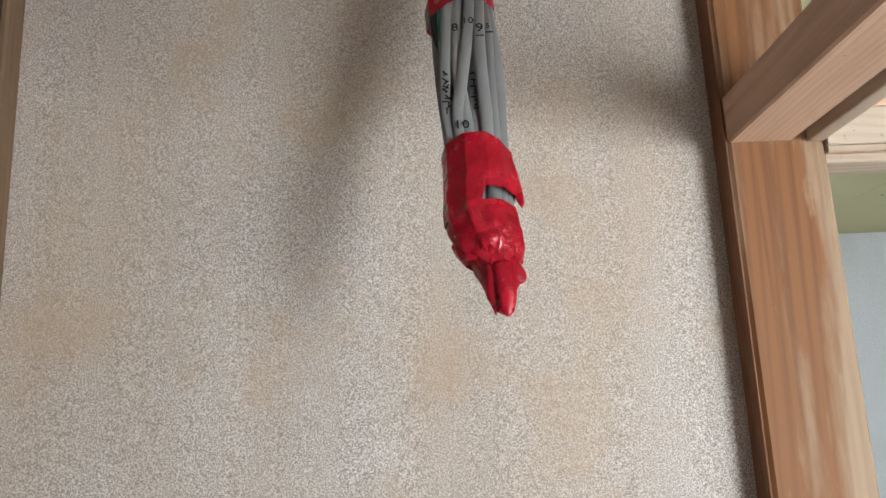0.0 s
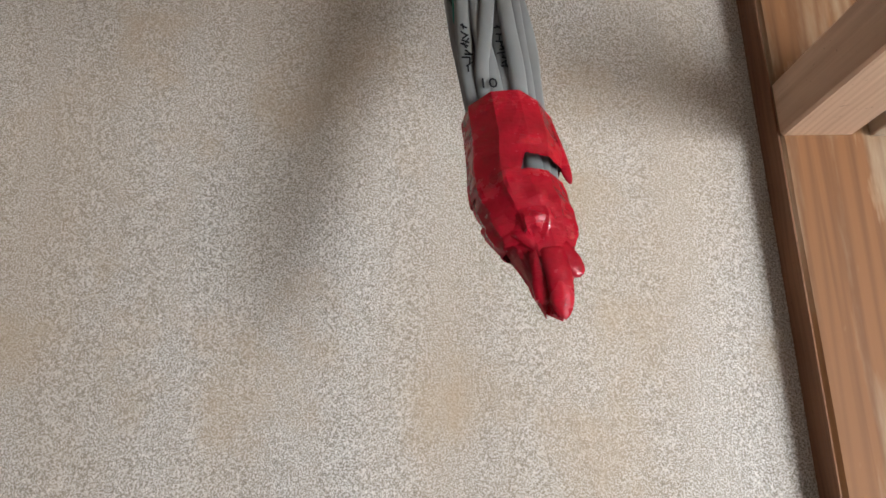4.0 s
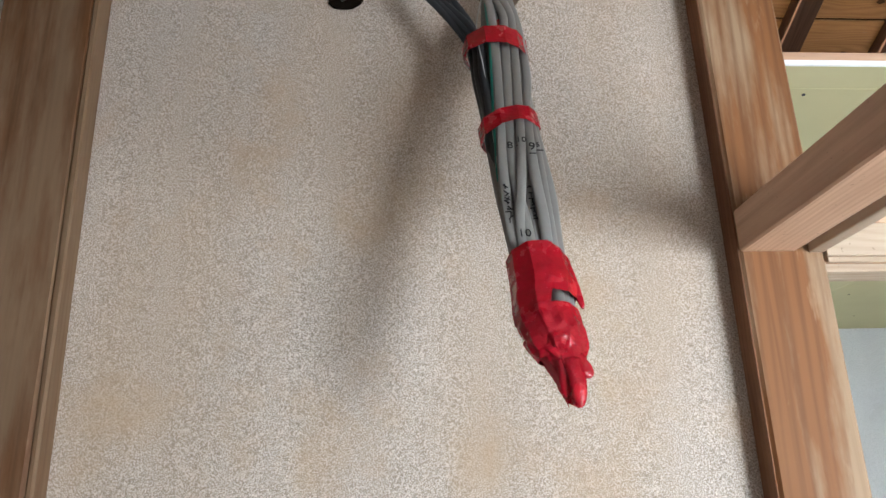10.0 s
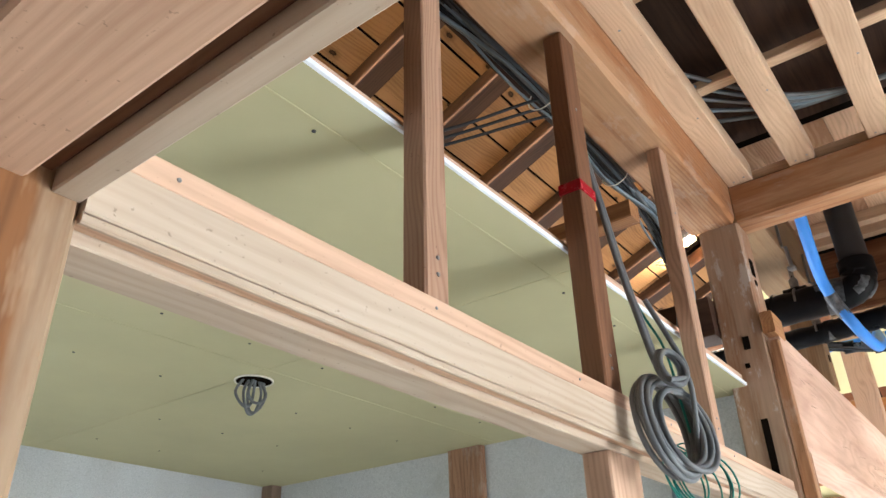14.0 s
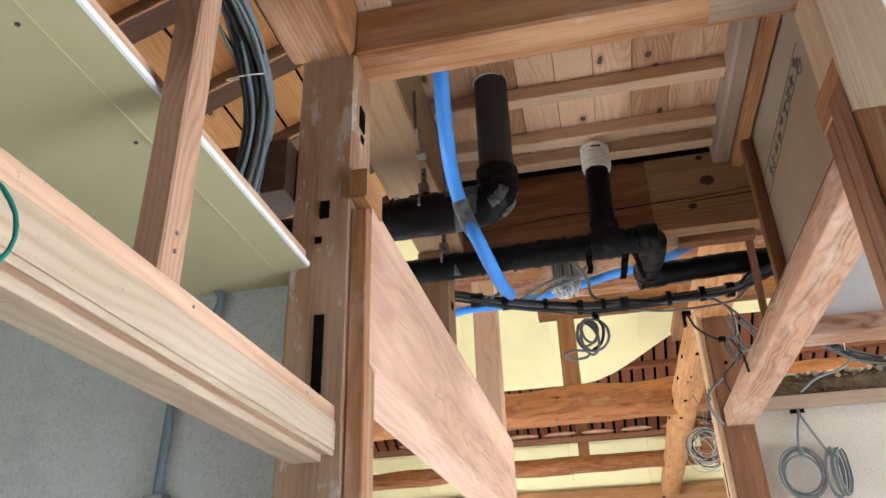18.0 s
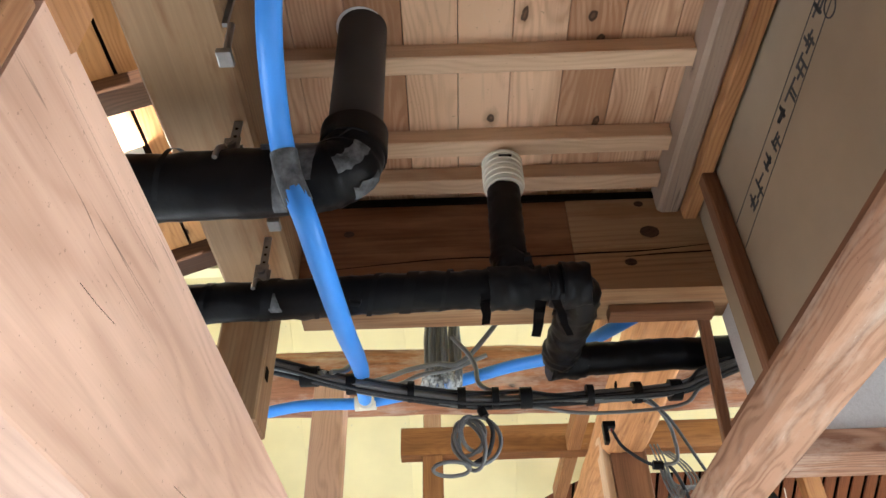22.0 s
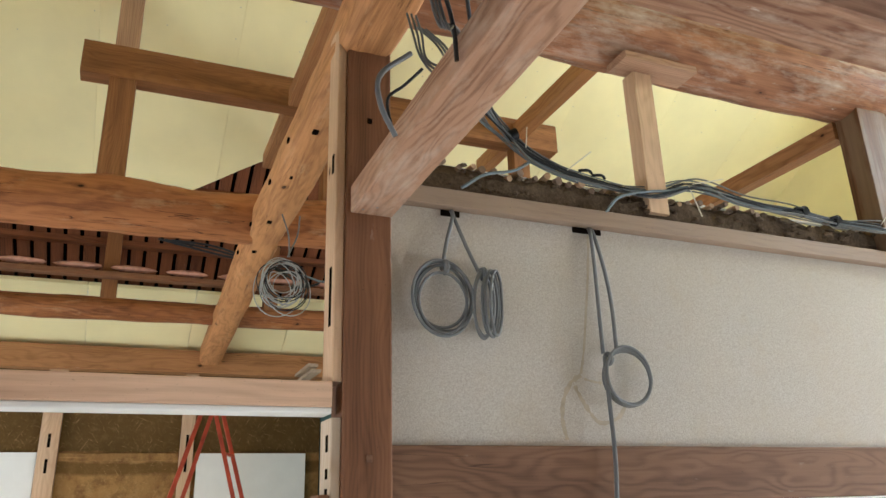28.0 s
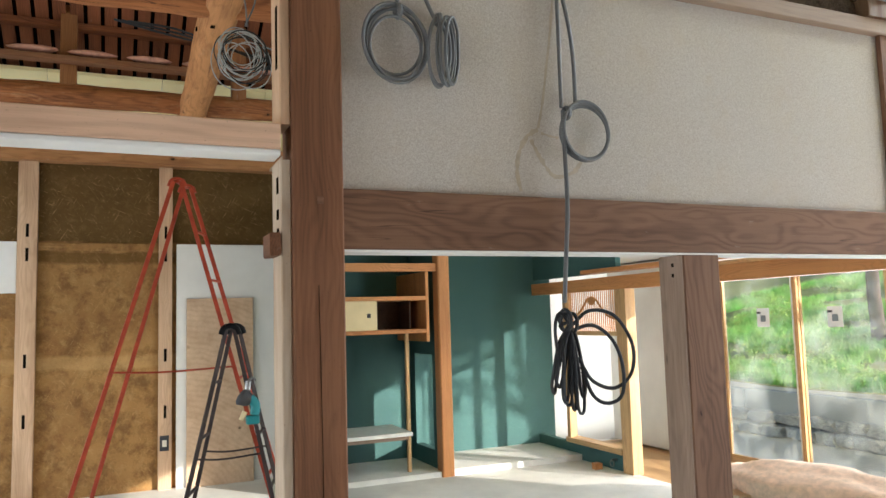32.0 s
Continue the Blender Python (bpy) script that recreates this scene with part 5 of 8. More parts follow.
def far_panel(x0, x1, y0, y1, lift=0.0, thick=0.03):
    bm = bmesh.new()
    vs_ = [bm.verts.new((xx, yy, roof_far(xx) + lift + dz)) for dz in (0, thick) for xx, yy in ((x0, y0), (x1, y0), (x1, y1), (x0, y1))]
    for f in ((0, 3, 2, 1), (4, 5, 6, 7), (0, 1, 5, 4), (1, 2, 6, 5), (2, 3, 7, 6), (3, 0, 4, 7)):
        bm.faces.new([vs_[q] for q in f])
    return bm


def lining(y0, y1, lower):
    """One strip of insulation board, its lower end cut along the curve lower(y)."""
    bm = bmesh.new()
    rows_ = []
    for k in range(7):
        yk = y0 + (y1 - y0) * k / 6
        rows_.append([bm.verts.new((xx, yk, roof_far(xx) + dz)) for xx, dz in ((4.7, 0.0), (lower(yk), 0.0), (lower(yk), 0.03), (4.7, 0.03))])
    for a, b in zip(rows_, rows_[1:]):
        for q in range(4):
            bm.faces.new((a[q], a[(q + 1) % 4], b[(q + 1) % 4], b[q]))
    bm.faces.new(rows_[0][::-1])
    bm.faces.new(rows_[-1])
    return bm


def lower_end(yv):
    if yv > 0.75:
        return 9.75
    return 9.75 - 0.68 * (1 - math.cos(min(1.0, (0.75 - yv) / 1.5) * math.pi)) / 2


roof_y = thing("roof_far", "sloping roof lined with pale yellow insulation boards", "roof", (8.5, 0, 3.3), kind="structure")
yy = -5.40
while yy < 4.1:
    part("insulation_board", lining(yy, yy + 0.9085, lower_end), M_YELLOW, roof_y)
    part("insulation_board", far_panel(11.5, 10.605, yy, yy + 0.906), M_YELLOW, roof_y)
    yy += 0.91
slab("gable_south", (4.66, 11.6), (-5.46, -5.40), (2.12, 3.6), M_YELLOW, "yellow board lining of the gable")
slab("gable_south_b", (4.66, 4.75), (-5.46, -5.40), (3.6, 7.3), M_YELLOW, "yellow board lining of the gable")
slab("gable_south_c", (6.3, 11.6), (-5.46, -5.40), (3.6, 7.3), M_YELLOW, "yellow board lining of the gable")
slab("gable_south_d", (4.75, 6.3), (-5.46, -5.40), (4.8, 7.3), M_YELLOW, "yellow board lining of the gable")
# out-of-view sheet, added to keep direct sun off the clay wall
slab("window_gable", (4.75, 6.3), (-5.45, -5.445), (3.6, 4.8), M_PAPER, "white sheet added over the unseen gable opening to spread the sun", "window")
slab("gable_north", (6.1, 11.6), (4.1, 4.16), (3.4, 7.3), M_YELLOW, "yellow board lining of the gable")
slab("upper_wall_west", (4.62, 4.70), (-5.4, 1.28), (3.66, 7.3), M_YELLOW, "yellow board lining of the upper wall")
slab("upper_wall_west_b", (5.16, 5.22), (1.30, 4.2), (3.85, 7.3), M_YELLOW, "yellow board lining of the upper wall")
slab("upper_wall_return", (4.62, 5.22), (1.281, 1.30), (4.05, 7.3), M_YELLOW, "yellow board lining of the upper wall")
# low piece added to block sun that leaked onto the far posts
slab("upper_wall_west_low", (4.62, 4.70), (-5.4, -0.25), (3.5, 3.66), M_YELLOW, "yellow board lining of the upper wall")
slab("wall_east", (11.46, 11.60), (-4.31, 4.1), (-0.15, 3.6), M_SANDW, "plain outer wall")
slab("wall_east_b", (11.46, 11.60), (-5.4, -4.31), (2.12, 3.6), M_SANDW, "plain outer wall above the veranda screen")
nails = bmesh.new()
for i in range(11):
    for j in range(16):
        xx, yn = 5.4 + j * 0.21, -4.98 + i * 0.455 + 0.02
        bmesh.ops.create_cone(nails, cap_ends=True, segments=6, radius1=0.0045, radius2=0.0045, depth=0.003, matrix=Matrix.Translation((xx, yn, roof_far(xx) - 0.001)))
        bmesh.ops.create_cone(nails, cap_ends=True, segments=6, radius1=0.0045, radius2=0.0045, depth=0.003, matrix=Matrix.Translation((xx, yn + 4.6, roof_far(xx) - 0.001)))
tagged(link("roof_nails", nails, M_NAIL), "rows of small nail heads in the yellow boards", "nails", "", "stuff")
dark_roof = thing("roof_open_strip", "open strip of old roof with dark boards and battens", "roof", (9.6, 0, 3.9), kind="structure")
part("felt", far_panel(10.85, 8.8, -5.4, 4.05, 0.16, 0.03), M_REVEAL, dark_roof)
for xb in (9.05, 9.62, 10.2):
    timber("cross_batten", (xb, xb + 0.10), (-4.9, 3.95), (roof_far(xb) + 0.034, roof_far(xb) + 0.085), W_OLDSLAT, parent=dark_roof, wobble=0.002)
yy = -4.9
while yy < 3.9:
    a, b = Vector((10.75, yy, roof_far(10.75) + 0.10)), Vector((8.9, yy, roof_far(8.9) + 0.10))
    strut("roof_slat", a, b, 0.094, 0.02, W_OLDSLAT, parent=dark_roof, wobble=0.0)
    yy += 0.125
timber("eaves_beam", (10.05, 10.15), (-2.2, 3.6), (3.615, 3.66), W_BROWN, "brown eaves batten under the open roof strip", "beam")
for k in range(12):
    y0 = 2.9 - k * 0.42
    bm = bmesh.new()
    bmesh.ops.create_icosphere(bm, subdivisions=2, radius=1)
    for v in bm.verts:
        d = 1 + 0.25 * noise.noise(v.co * 1.8 + Vector((k * 3.1, 0, 0)))
        v.co = Vector((v.co.x * 0.06 * d, v.co.y * 0.18 * d, v.co.z * 0.024 * d))
    for f in bm.faces:
        f.smooth = True
    tagged(link("insulation_tuft", bm, M_PINKTUFT, Matrix.Translation((10.1, y0 - 0.2, 3.705))), "tuft of pink insulation resting on the eaves batten", "insulation", "insulation tufts")

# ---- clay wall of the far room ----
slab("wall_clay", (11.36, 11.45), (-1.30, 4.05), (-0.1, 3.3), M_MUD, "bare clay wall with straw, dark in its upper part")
for y0, y1 in ((1.075, 1.235), (-0.075, 0.045), (2.25, 2.40)):
    tp = thing("wall_post", "pale old post in the clay wall with mortice cuts", "post", (11.33, y0, 0.0), "posts of the clay wall")
    timber("shaft", (11.295, 11.355), (y0, y1), (0.0, 3.055), W_JOIST, parent=tp, wobble=0.002)
    for zc in (2.42, 2.2, 1.25, 0.72):
        part("mortice", box((11.292, 11.30), ((y0 + y1) / 2 - 0.012, (y0 + y1) / 2 + 0.012), (zc - 0.06, zc + 0.06)), M_REVEAL, tp)
timber("wall_tie", (11.335, 11.3585), (0.05, 1.07), (2.245, 2.315), M_MUD, "clay-covered tie across the wall panel", "rail", wobble=0.002)
slab("white_board", (11.30, 11.352), (-1.15, -0.115), (0.0, 2.31), M_WHITEWALL, "white board leaning in the clay wall bay", "board", "", 0.003)
slab("white_board", (11.325, 11.352), (1.24, 1.9), (1.855, 2.32), M_WHITEWALL, "small white board fixed on the clay wall", "board", "", 0.003)
slab("plywood_sheet", (11.265, 11.298), (-0.83, -0.205), (0.0, 1.78), W_PLY, "knotty plywood sheet leaning on the white board", "board", "", 0.002)
socket = thing("wall_socket", "small black socket on the post", "socket", (11.29, -0.01, 0.42))
part("plate", box((11.275, 11.2945), (-0.05, 0.03), (0.36, 0.50), 0.004), M_INK, socket)
part("switch", box((11.27, 11.276), (-0.03, 0.01), (0.40, 0.46), 0.002), M_WHITEPL, socket)
for k, (dz, t) in enumerate(((0.0, 0.02), (0.05, 0.012))):
    timber("loose_offcut", (10.6, 11.2), (-1.12 + k * 0.03, -1.02 + k * 0.03), (3.0 + dz, 3.03 + dz), W_PALE, "pale offcut stuck beside the plate", "offcut")

# screws and nails in the newer timbers
for ob_ in [o for o in scene.objects if o.name.startswith("stud") and o.parent is None]:
    c_ = WORLD[ob_.name].translation
    screw_heads(ob_, [(c_.x, 1.1640 if c_.x < 1.3 or c_.x > 2 else 1.1590, z) for z in (2.24, 2.27, 2.95)])
for ob_ in [o for o in scene.objects if o.name.startswith("passage_rail")]:
    screw_heads(ob_, [(3.42, -0.17, 2.7012), (3.47, -0.13, 2.7012), (5.87, -0.17, 2.7012), (5.90, -0.13, 2.7012)], "z")
screw_heads(lint, [(0.75 + 0.455 * k, 1.1513, 2.170) for k in range(6)], r=0.003)

# ---- cable bundle in front of the sand wall ----
AXIS = [Vector(p) for p in ((0.085, 1.19, 2.72), (0.066, 1.150, 2.60), (0.050, 1.100, 2.49), (0.046, 1.045, 2.36), (0.045, 1.012, 2.26), (0.049, 0.940, 2.11), (0.053, 0.898, 2.02), (0.059, 0.836, 1.885), (0.061, 0.793, 1.788))]


def along_axis(u, v=0.0, n=0.0):
    """A point of the bundle: u from 0 at the wall to 1 at the tip, v sideways, n towards the room."""
    u = max(0.0, min(1.0, u)) * (len(AXIS) - 1)
    i = min(int(u), len(AXIS) - 2)
    p = AXIS[i].lerp(AXIS[i + 1], u - i)
    d = (AXIS[i + 1] - AXIS[i]).normalized()
    side = Vector((1, 0, 0))
    out = d.cross(side).normalized()
    return p + side * v - out * n if out.y > 0 else p + side * v + out * n


bundle = thing("cable_bundle", "hanging bundle of grey cables wrapped in red tape", "cable bundle", (0.06, 1.2, 2.66))
# how far the bundle reaches to either side of its axis, from the wall down to the tip
REACH = [(0.0, -0.030, 0.030), (0.16, -0.045, 0.052), (0.23, -0.056, 0.060), (0.45, -0.038, 0.058), (0.585, -0.034, 0.061), (0.655, -0.036, 0.057), (0.742, -0.032, 0.047), (0.81, -0.034, 0.048), (0.843, -0.038, 0.0405), (0.866, -0.038, 0.041), (0.89, -0.031, 0.044), (0.905, -0.025, 0.0425), (0.925, -0.017, 0.034), (0.955, -0.022, 0.027), (0.985, -0.016, 0.012), (1.0, -0.011, 0.007)]


def reach_at(u):
    for (a, l0, r0), (b, l1, r1) in zip(REACH, REACH[1:]):
        if u <= b:
            f = max(0.0, (u - a) / (b - a))
            return l0 + (l1 - l0) * f, r0 + (r1 - r0) * f
    return REACH[-1][1:]


def in_bundle(u, v, layer):
    """A point at u along and v across; layer 1 lies at the front, -1 at the back."""
    lo, hi = reach_at(u)
    mid, half = (lo + hi) / 2, (hi - lo) / 2
    v = max(lo + 0.008, min(hi - 0.008, v))
    return along_axis(u, v, layer * 0.60 * half * math.sqrt(max(0.08, 1 - ((v - mid) / half) ** 2)))


def flat_tube(pts, wide, thick, sides=12, turn=0.0):
    """Flat sheathed cable: an oval section swept along pts."""
    rings = []
    for i, p in enumerate(pts):
        d = (pts[min(i + 1, len(pts) - 1)] - pts[max(i - 1, 0)]).normalized()
        side = Vector((math.cos(turn), math.sin(turn), 0.0))
        side = (side - d * side.dot(d)).normalized()
        up = d.cross(side)
        ring = []
        for j in range(sides):
            c, sn = math.cos(6.28319 * j / sides), math.sin(6.28319 * j / sides)
            ring.append(p + side * math.copysign(abs(c) ** 0.75, c) * wide / 2 + up * math.copysign(abs(sn) ** 0.75, sn) * thick / 2)
        rings.append(ring)
    return loft(rings)


# each strand: width, thickness, sheath, layer, then its offsets across at these stations
STATION = (0.06, 0.16, 0.25, 0.35, 0.45, 0.55, 0.62, 0.70, 0.76, 0.83, 0.90)
strands = [
    (0.0175, 0.012, M_SHEATH, 0.86, (-0.022, 0.014, 0.0185, 0.014, 0.009, 0.000, -0.004, -0.002, 0.000, 0.000, 0.000)),
    (0.0165, 0.012, M_SHEATH, 1.00, (-0.008, 0.026, 0.0350, 0.030, 0.0255, 0.016, 0.002, -0.010, -0.012, -0.012, -0.010)),
    (0.0175, 0.012, M_SHEATH, 0.95, (0.010, 0.036, 0.0500, 0.052, 0.0400, 0.032, 0.027, 0.025, 0.023, 0.020, 0.014)),
    (0.0150, 0.011, M_SHEATH, 0.55, (0.004, 0.030, 0.0440, 0.040, 0.0330, 0.024, 0.0165, 0.012, 0.010, 0.008, 0.006)),
    (0.0120, 0.010, M_SHEATH, 0.80, (0.014, 0.030, 0.0500, 0.050, 0.0470, 0.046, 0.0400, 0.036, 0.034, 0.030, 0.022)),
    (0.0200, 0.012, M_SHEATH, 0.25, (0.020, 0.030, 0.0440, 0.046, 0.0500, 0.053, 0.0510, 0.047, 0.042, 0.034, 0.026)),
    (0.0180, 0.012, M_SHEATH, 0.98, (-0.030, -0.010, -0.0030, -0.004, -0.0070, -0.014, -0.0215, -0.024, -0.022, -0.020, -0.014)),
    (0.0150, 0.012, M_SHEATH, 0.45, (-0.034, -0.020, -0.0180, -0.020, -0.0240, -0.030, -0.0340, -0.031, -0.027, -0.024, -0.018)),
    (0.0150, 0.011, M_SHEATH, 0.30, (-0.020, 0.000, 0.0050, 0.004, 0.0020, -0.006, -0.0140, -0.012, -0.010, -0.008, -0.006)),
    (0.0150, 0.011, M_CABLED, -0.10, (0.000, 0.010, 0.0240, 0.022, 0.0200, 0.014, 0.0060, 0.004, 0.004, 0.004, 0.004)),
    (0.0150, 0.011, M_SHEATH, -0.55, (0.012, 0.018, 0.0300, 0.034, 0.0340, 0.036, 0.0320, 0.026, 0.022, 0.018, 0.014)),
    (0.0150, 0.011, M_SHEATH, -0.70, (-0.010, -0.004, 0.0000, 0.000, 0.0000, -0.004, -0.0120, -0.014, -0.012, -0.010, -0.008)),
    (0.0065, 0.0065, M_GREEN, 1.05, (-0.030, -0.018, -0.0110, -0.013, -0.0165, -0.0225, -0.0270, -0.022, -0.018, -0.016, -0.012)),
    (0.0055, 0.0055, M_GREEN, 0.85, (-0.026, -0.014, -0.0080, -0.011, -0.0140, -0.0190, -0.0230, -0.018, -0.014, -0.012, -0.010)),
    (0.0022, 0.0022, M_WIRE, 1.15, (-0.040, -0.034, -0.0330, -0.026, -0.0230, -0.0240, -0.0260, -0.022, -0.018, -0.016, -0.012)),
]
for wide, thick, sheath, layer, across in strands:
    pts = [in_bundle(u, v, (0.4 if sheath is M_GREEN and u > 0.58 else layer) * (0.6 if u > 0.74 else 1.0)) for u, v in zip(STATION, across)]
    part("cable", flat_tube(smooth_path(pts, 6), wide, thick), sheath, bundle)
for k, (v0, v1, layer) in enumerate(((-0.047, -0.031, 0.35), (-0.040, -0.028, 0.75), (-0.032, -0.022, 0.95), (-0.044, -0.024, -0.1), (-0.026, -0.014, 0.55))):
    pts = [Vector((-0.245 + 0.006 * k, 1.20, 2.672 + 0.007 * k)), Vector((-0.165, 1.160 - 0.004 * k, 2.690 + 0.005 * k)), Vector((-0.095, 1.128 - 0.004 * k, 2.645 + 0.006 * k)), Vector((-0.045 + 0.004 * k, 1.110, 2.580 + 0.008 * k))]
    pts += [in_bundle(0.25, v0, layer), in_bundle(0.35, v0 * 0.6 + v1 * 0.4, layer), in_bundle(0.45, v1, layer), in_bundle(0.55, v1 - 0.001, layer * 0.6), in_bundle(0.63, -0.026 + 0.004 * k, layer * 0.2), in_bundle(0.76, -0.020 + 0.006 * k, -0.2), in_bundle(0.88, -0.010 + 0.004 * k, -0.2)]
    part("cable", tube(smooth_path(pts, 6), 0.0072, 10), M_CABLED, bundle)

CORNERS = [radians(q) for q in (-25, 18, 52, 78, 112, 150, 188, 232, 282)]


def sleeve(first, last, swell, crumple, seed, rows=8, tip=0.0, lo=None, hi=None):
    """Tape wound round the bundle in flat facets. first and last give, by angle, where it starts and ends."""
    angles = []
    for q0, q1 in zip(CORNERS, CORNERS[1:] + [CORNERS[0] + 6.28319]):
        angles += [(q0, q1, f) for f in (0.0, 0.12, 0.5, 0.88)]
    rings = []
    for i in range(rows + 1):
        ring = []
        for q0, q1, f in angles:
            c = math.cos(q0) * (1 - f) + math.cos(q1) * f
            sn = math.sin(q0) * (1 - f) + math.sin(q1) * f
            q = math.atan2(sn, c)
            t = i / rows
            u = first(q) + (last(q) - first(q)) * t
            l, r = reach_at(min(u, 1.0))
            if lo is not None:
                l, r = (lo(u), hi(u)) if callable(lo) else (lo, hi)
            mid, half = (l + r) / 2, (r - l) / 2 + swell
            rough_ = crumple * (0.35 + 0.65 * t)
            d = 1 + rough_ * (noise.noise((c * 2 + seed, sn * 2, u * 26)) + 0.55 * noise.noise((c * 5 + seed, sn * 5, u * 70)))
            if tip:
                d *= 1 - tip * t ** 3
            ring.append(along_axis(min(u, 1.0), mid + c * half * d * 1.04, sn * half * 0.80 * d) + (AXIS[-1] - AXIS[-2]).normalized() * max(0.0, u - 1.0) * 1.1)
        rings.append(ring)
    return loft(rings, caps=tip > 0, smooth=False)


def slant(u, k):
    return lambda q: u - k * math.cos(q)


part("tape_band", sleeve(slant(0.182, 0.006), slant(0.217, 0.010), 0.002, 0.03, 2.0, 4, lo=-0.018, hi=0.040), M_RED, bundle, "shiny red vinyl tape")
part("tape_band", sleeve(slant(0.246, -0.002), slant(0.292, -0.008), 0.003, 0.03, 1.0, 4), M_RED, bundle, "shiny red vinyl tape")
part("tape_band", sleeve(slant(0.462, 0.014), slant(0.506, 0.012), 0.003, 0.03, 3.0, 4), M_RED, bundle, "shiny red vinyl tape")
part("tape_wrap", sleeve(lambda q: 0.760 + (0.020 * max(0.0, math.cos(q) - 0.25) if math.sin(q) > -0.3 else 0.0) + 0.010 * max(0.0, -math.cos(q) - 0.5), lambda q: 0.834 if -0.9 < q < 1.6 else 0.862, 0.003, 0.05, 4.0, 10), M_RED, bundle, "crumpled red vinyl tape")
part("tape_wrap", sleeve(lambda q: 0.852 - 0.004 * math.cos(q), lambda q: 0.925, 0.0030, 0.20, 6.0, 18), M_RED, bundle, "crumpled red vinyl tape")
part("tape_ridge", sleeve(lambda q: 0.898 + 0.010 * math.cos(q + 0.6), lambda q: 0.922 + 0.006 * math.sin(3 * q), 0.0035, 0.30, 9.0, 9), M_RED, bundle, "bunched folds of red tape")
L9, R9 = reach_at(0.90)


def tip_lo(u):
    return L9 + (R9 - L9) * float(np.interp(u, [0.90, 0.925, 0.95, 0.975, 1.0], [0.02, 0.18, 0.30, 0.36, 0.42]))


def tip_hi(u):
    return R9 - (R9 - L9) * float(np.interp(u, [0.90, 0.925, 0.95, 0.975, 1.0], [0.0, 0.05, 0.05, 0.14, 0.24]))


part("tape_knot", sleeve(lambda q: 0.900, lambda q: 0.992 + 0.010 * math.sin(3.0 * q - 1.9) - (0.022 if abs(q) < 0.8 else 0.0), 0.0010, 0.20, 8.0, 16, 0.30, tip_lo, tip_hi), M_RED, bundle, "twisted red vinyl tape at the tip")


def fold_of_tape(a, b, c, wide, lift):
    """A short loose lap of tape from a over b to c."""
    path = smooth_path([a, b, c], 8)
    bm_ = bmesh.new()
    rows_ = []
    for i, p in enumerate(path):
        t = i / (len(path) - 1)
        d = (path[min(i + 1, len(path) - 1)] - path[max(i - 1, 0)]).normalized()
        side = d.cross(Vector((0, -0.94, 0.35))).normalized()
        w = wide * math.sqrt(max(0.02, 1 - t ** 5))
        rows_.append([bm_.verts.new(p + side * w * s_ + Vector((0, -0.94, 0.35)) * lift * (1 - s_ * s_)) for s_ in (-1, -0.5, 0, 0.5, 1)] + [bm_.verts.new(p + side * w * s_ + Vector((0, -0.94, 0.35)) * (lift * (1 - s_ * s_) - 0.0012)) for s_ in (1, 0.5, 0, -0.5, -1)])
    for a_, b_ in zip(rows_, rows_[1:]):
        for j in range(10):
            bm_.faces.new((a_[j], a_[(j + 1) % 10], b_[(j + 1) % 10], b_[j])).smooth = True
    bm_.faces.new(rows_[0][::-1])
    bm_.faces.new(rows_[-1])
    return bm_


TIP = (tip_lo(0.96) + tip_hi(0.96)) / 2
part("tape_lobe", fold_of_tape(along_axis(0.930, TIP + 0.006, 0.016), along_axis(0.948, TIP + 0.014, 0.015), along_axis(0.962, TIP + 0.023, 0.010), 0.010, 0.002), M_RED, bundle)
part("tape_lobe", fold_of_tape(along_axis(0.935, TIP, 0.018), along_axis(0.972, TIP + 0.002, 0.016), along_axis(1.0, TIP + 0.001, 0.008) + Vector((0, -0.002, -0.008)), 0.011, 0.003), M_RED, bundle)
part("tape_lobe", fold_of_tape(along_axis(0.935, TIP - 0.010, 0.015), along_axis(0.965, TIP - 0.011, 0.012), along_axis(0.990, TIP - 0.012, 0.004), 0.009, 0.002), M_RED, bundle)
part("tape_lobe", fold_of_tape(along_axis(0.905, L9 + 0.012, 0.014), along_axis(0.918, L9 + 0.022, 0.019), along_axis(0.935, TIP - 0.006, 0.014), 0.007, 0.003), M_RED, bundle)
part("tape_flap", fold_of_tape(along_axis(0.785, 0.043, 0.014), along_axis(0.812, 0.0475, 0.010), along_axis(0.846, 0.052, 0.006), 0.006, 0.001), M_RED, bundle, "loose torn end of red tape")


def writing(text, at, size, m_rot, parent, material=None):
    """Handwritten figures as thin meshes."""
    cu = bpy.data.curves.new("writing", "FONT")
    cu.body, cu.size, cu.extrude, cu.resolution_u = text, size, 0.0002, 2
    ob = bpy.data.objects.new("writing", cu)
    scene.collection.objects.link(ob)
    me = bpy.data.meshes.new_from_object(ob.evaluated_get(bpy.context.evaluated_depsgraph_get()))
    bpy.data.objects.remove(ob)
    bpy.data.curves.remove(cu)
    me.materials.clear()
    me.materials.append(material or M_TAPEBLK)
    return place("writing", me, Matrix.Translation(at) @ m_rot, parent)


FACE = Matrix.Rotation(radians(70), 4, "X")


def on_sheath(u, v, layer=1.0):
    return in_bundle(u, v, layer) + Vector((0, -0.0062, 0.0022))


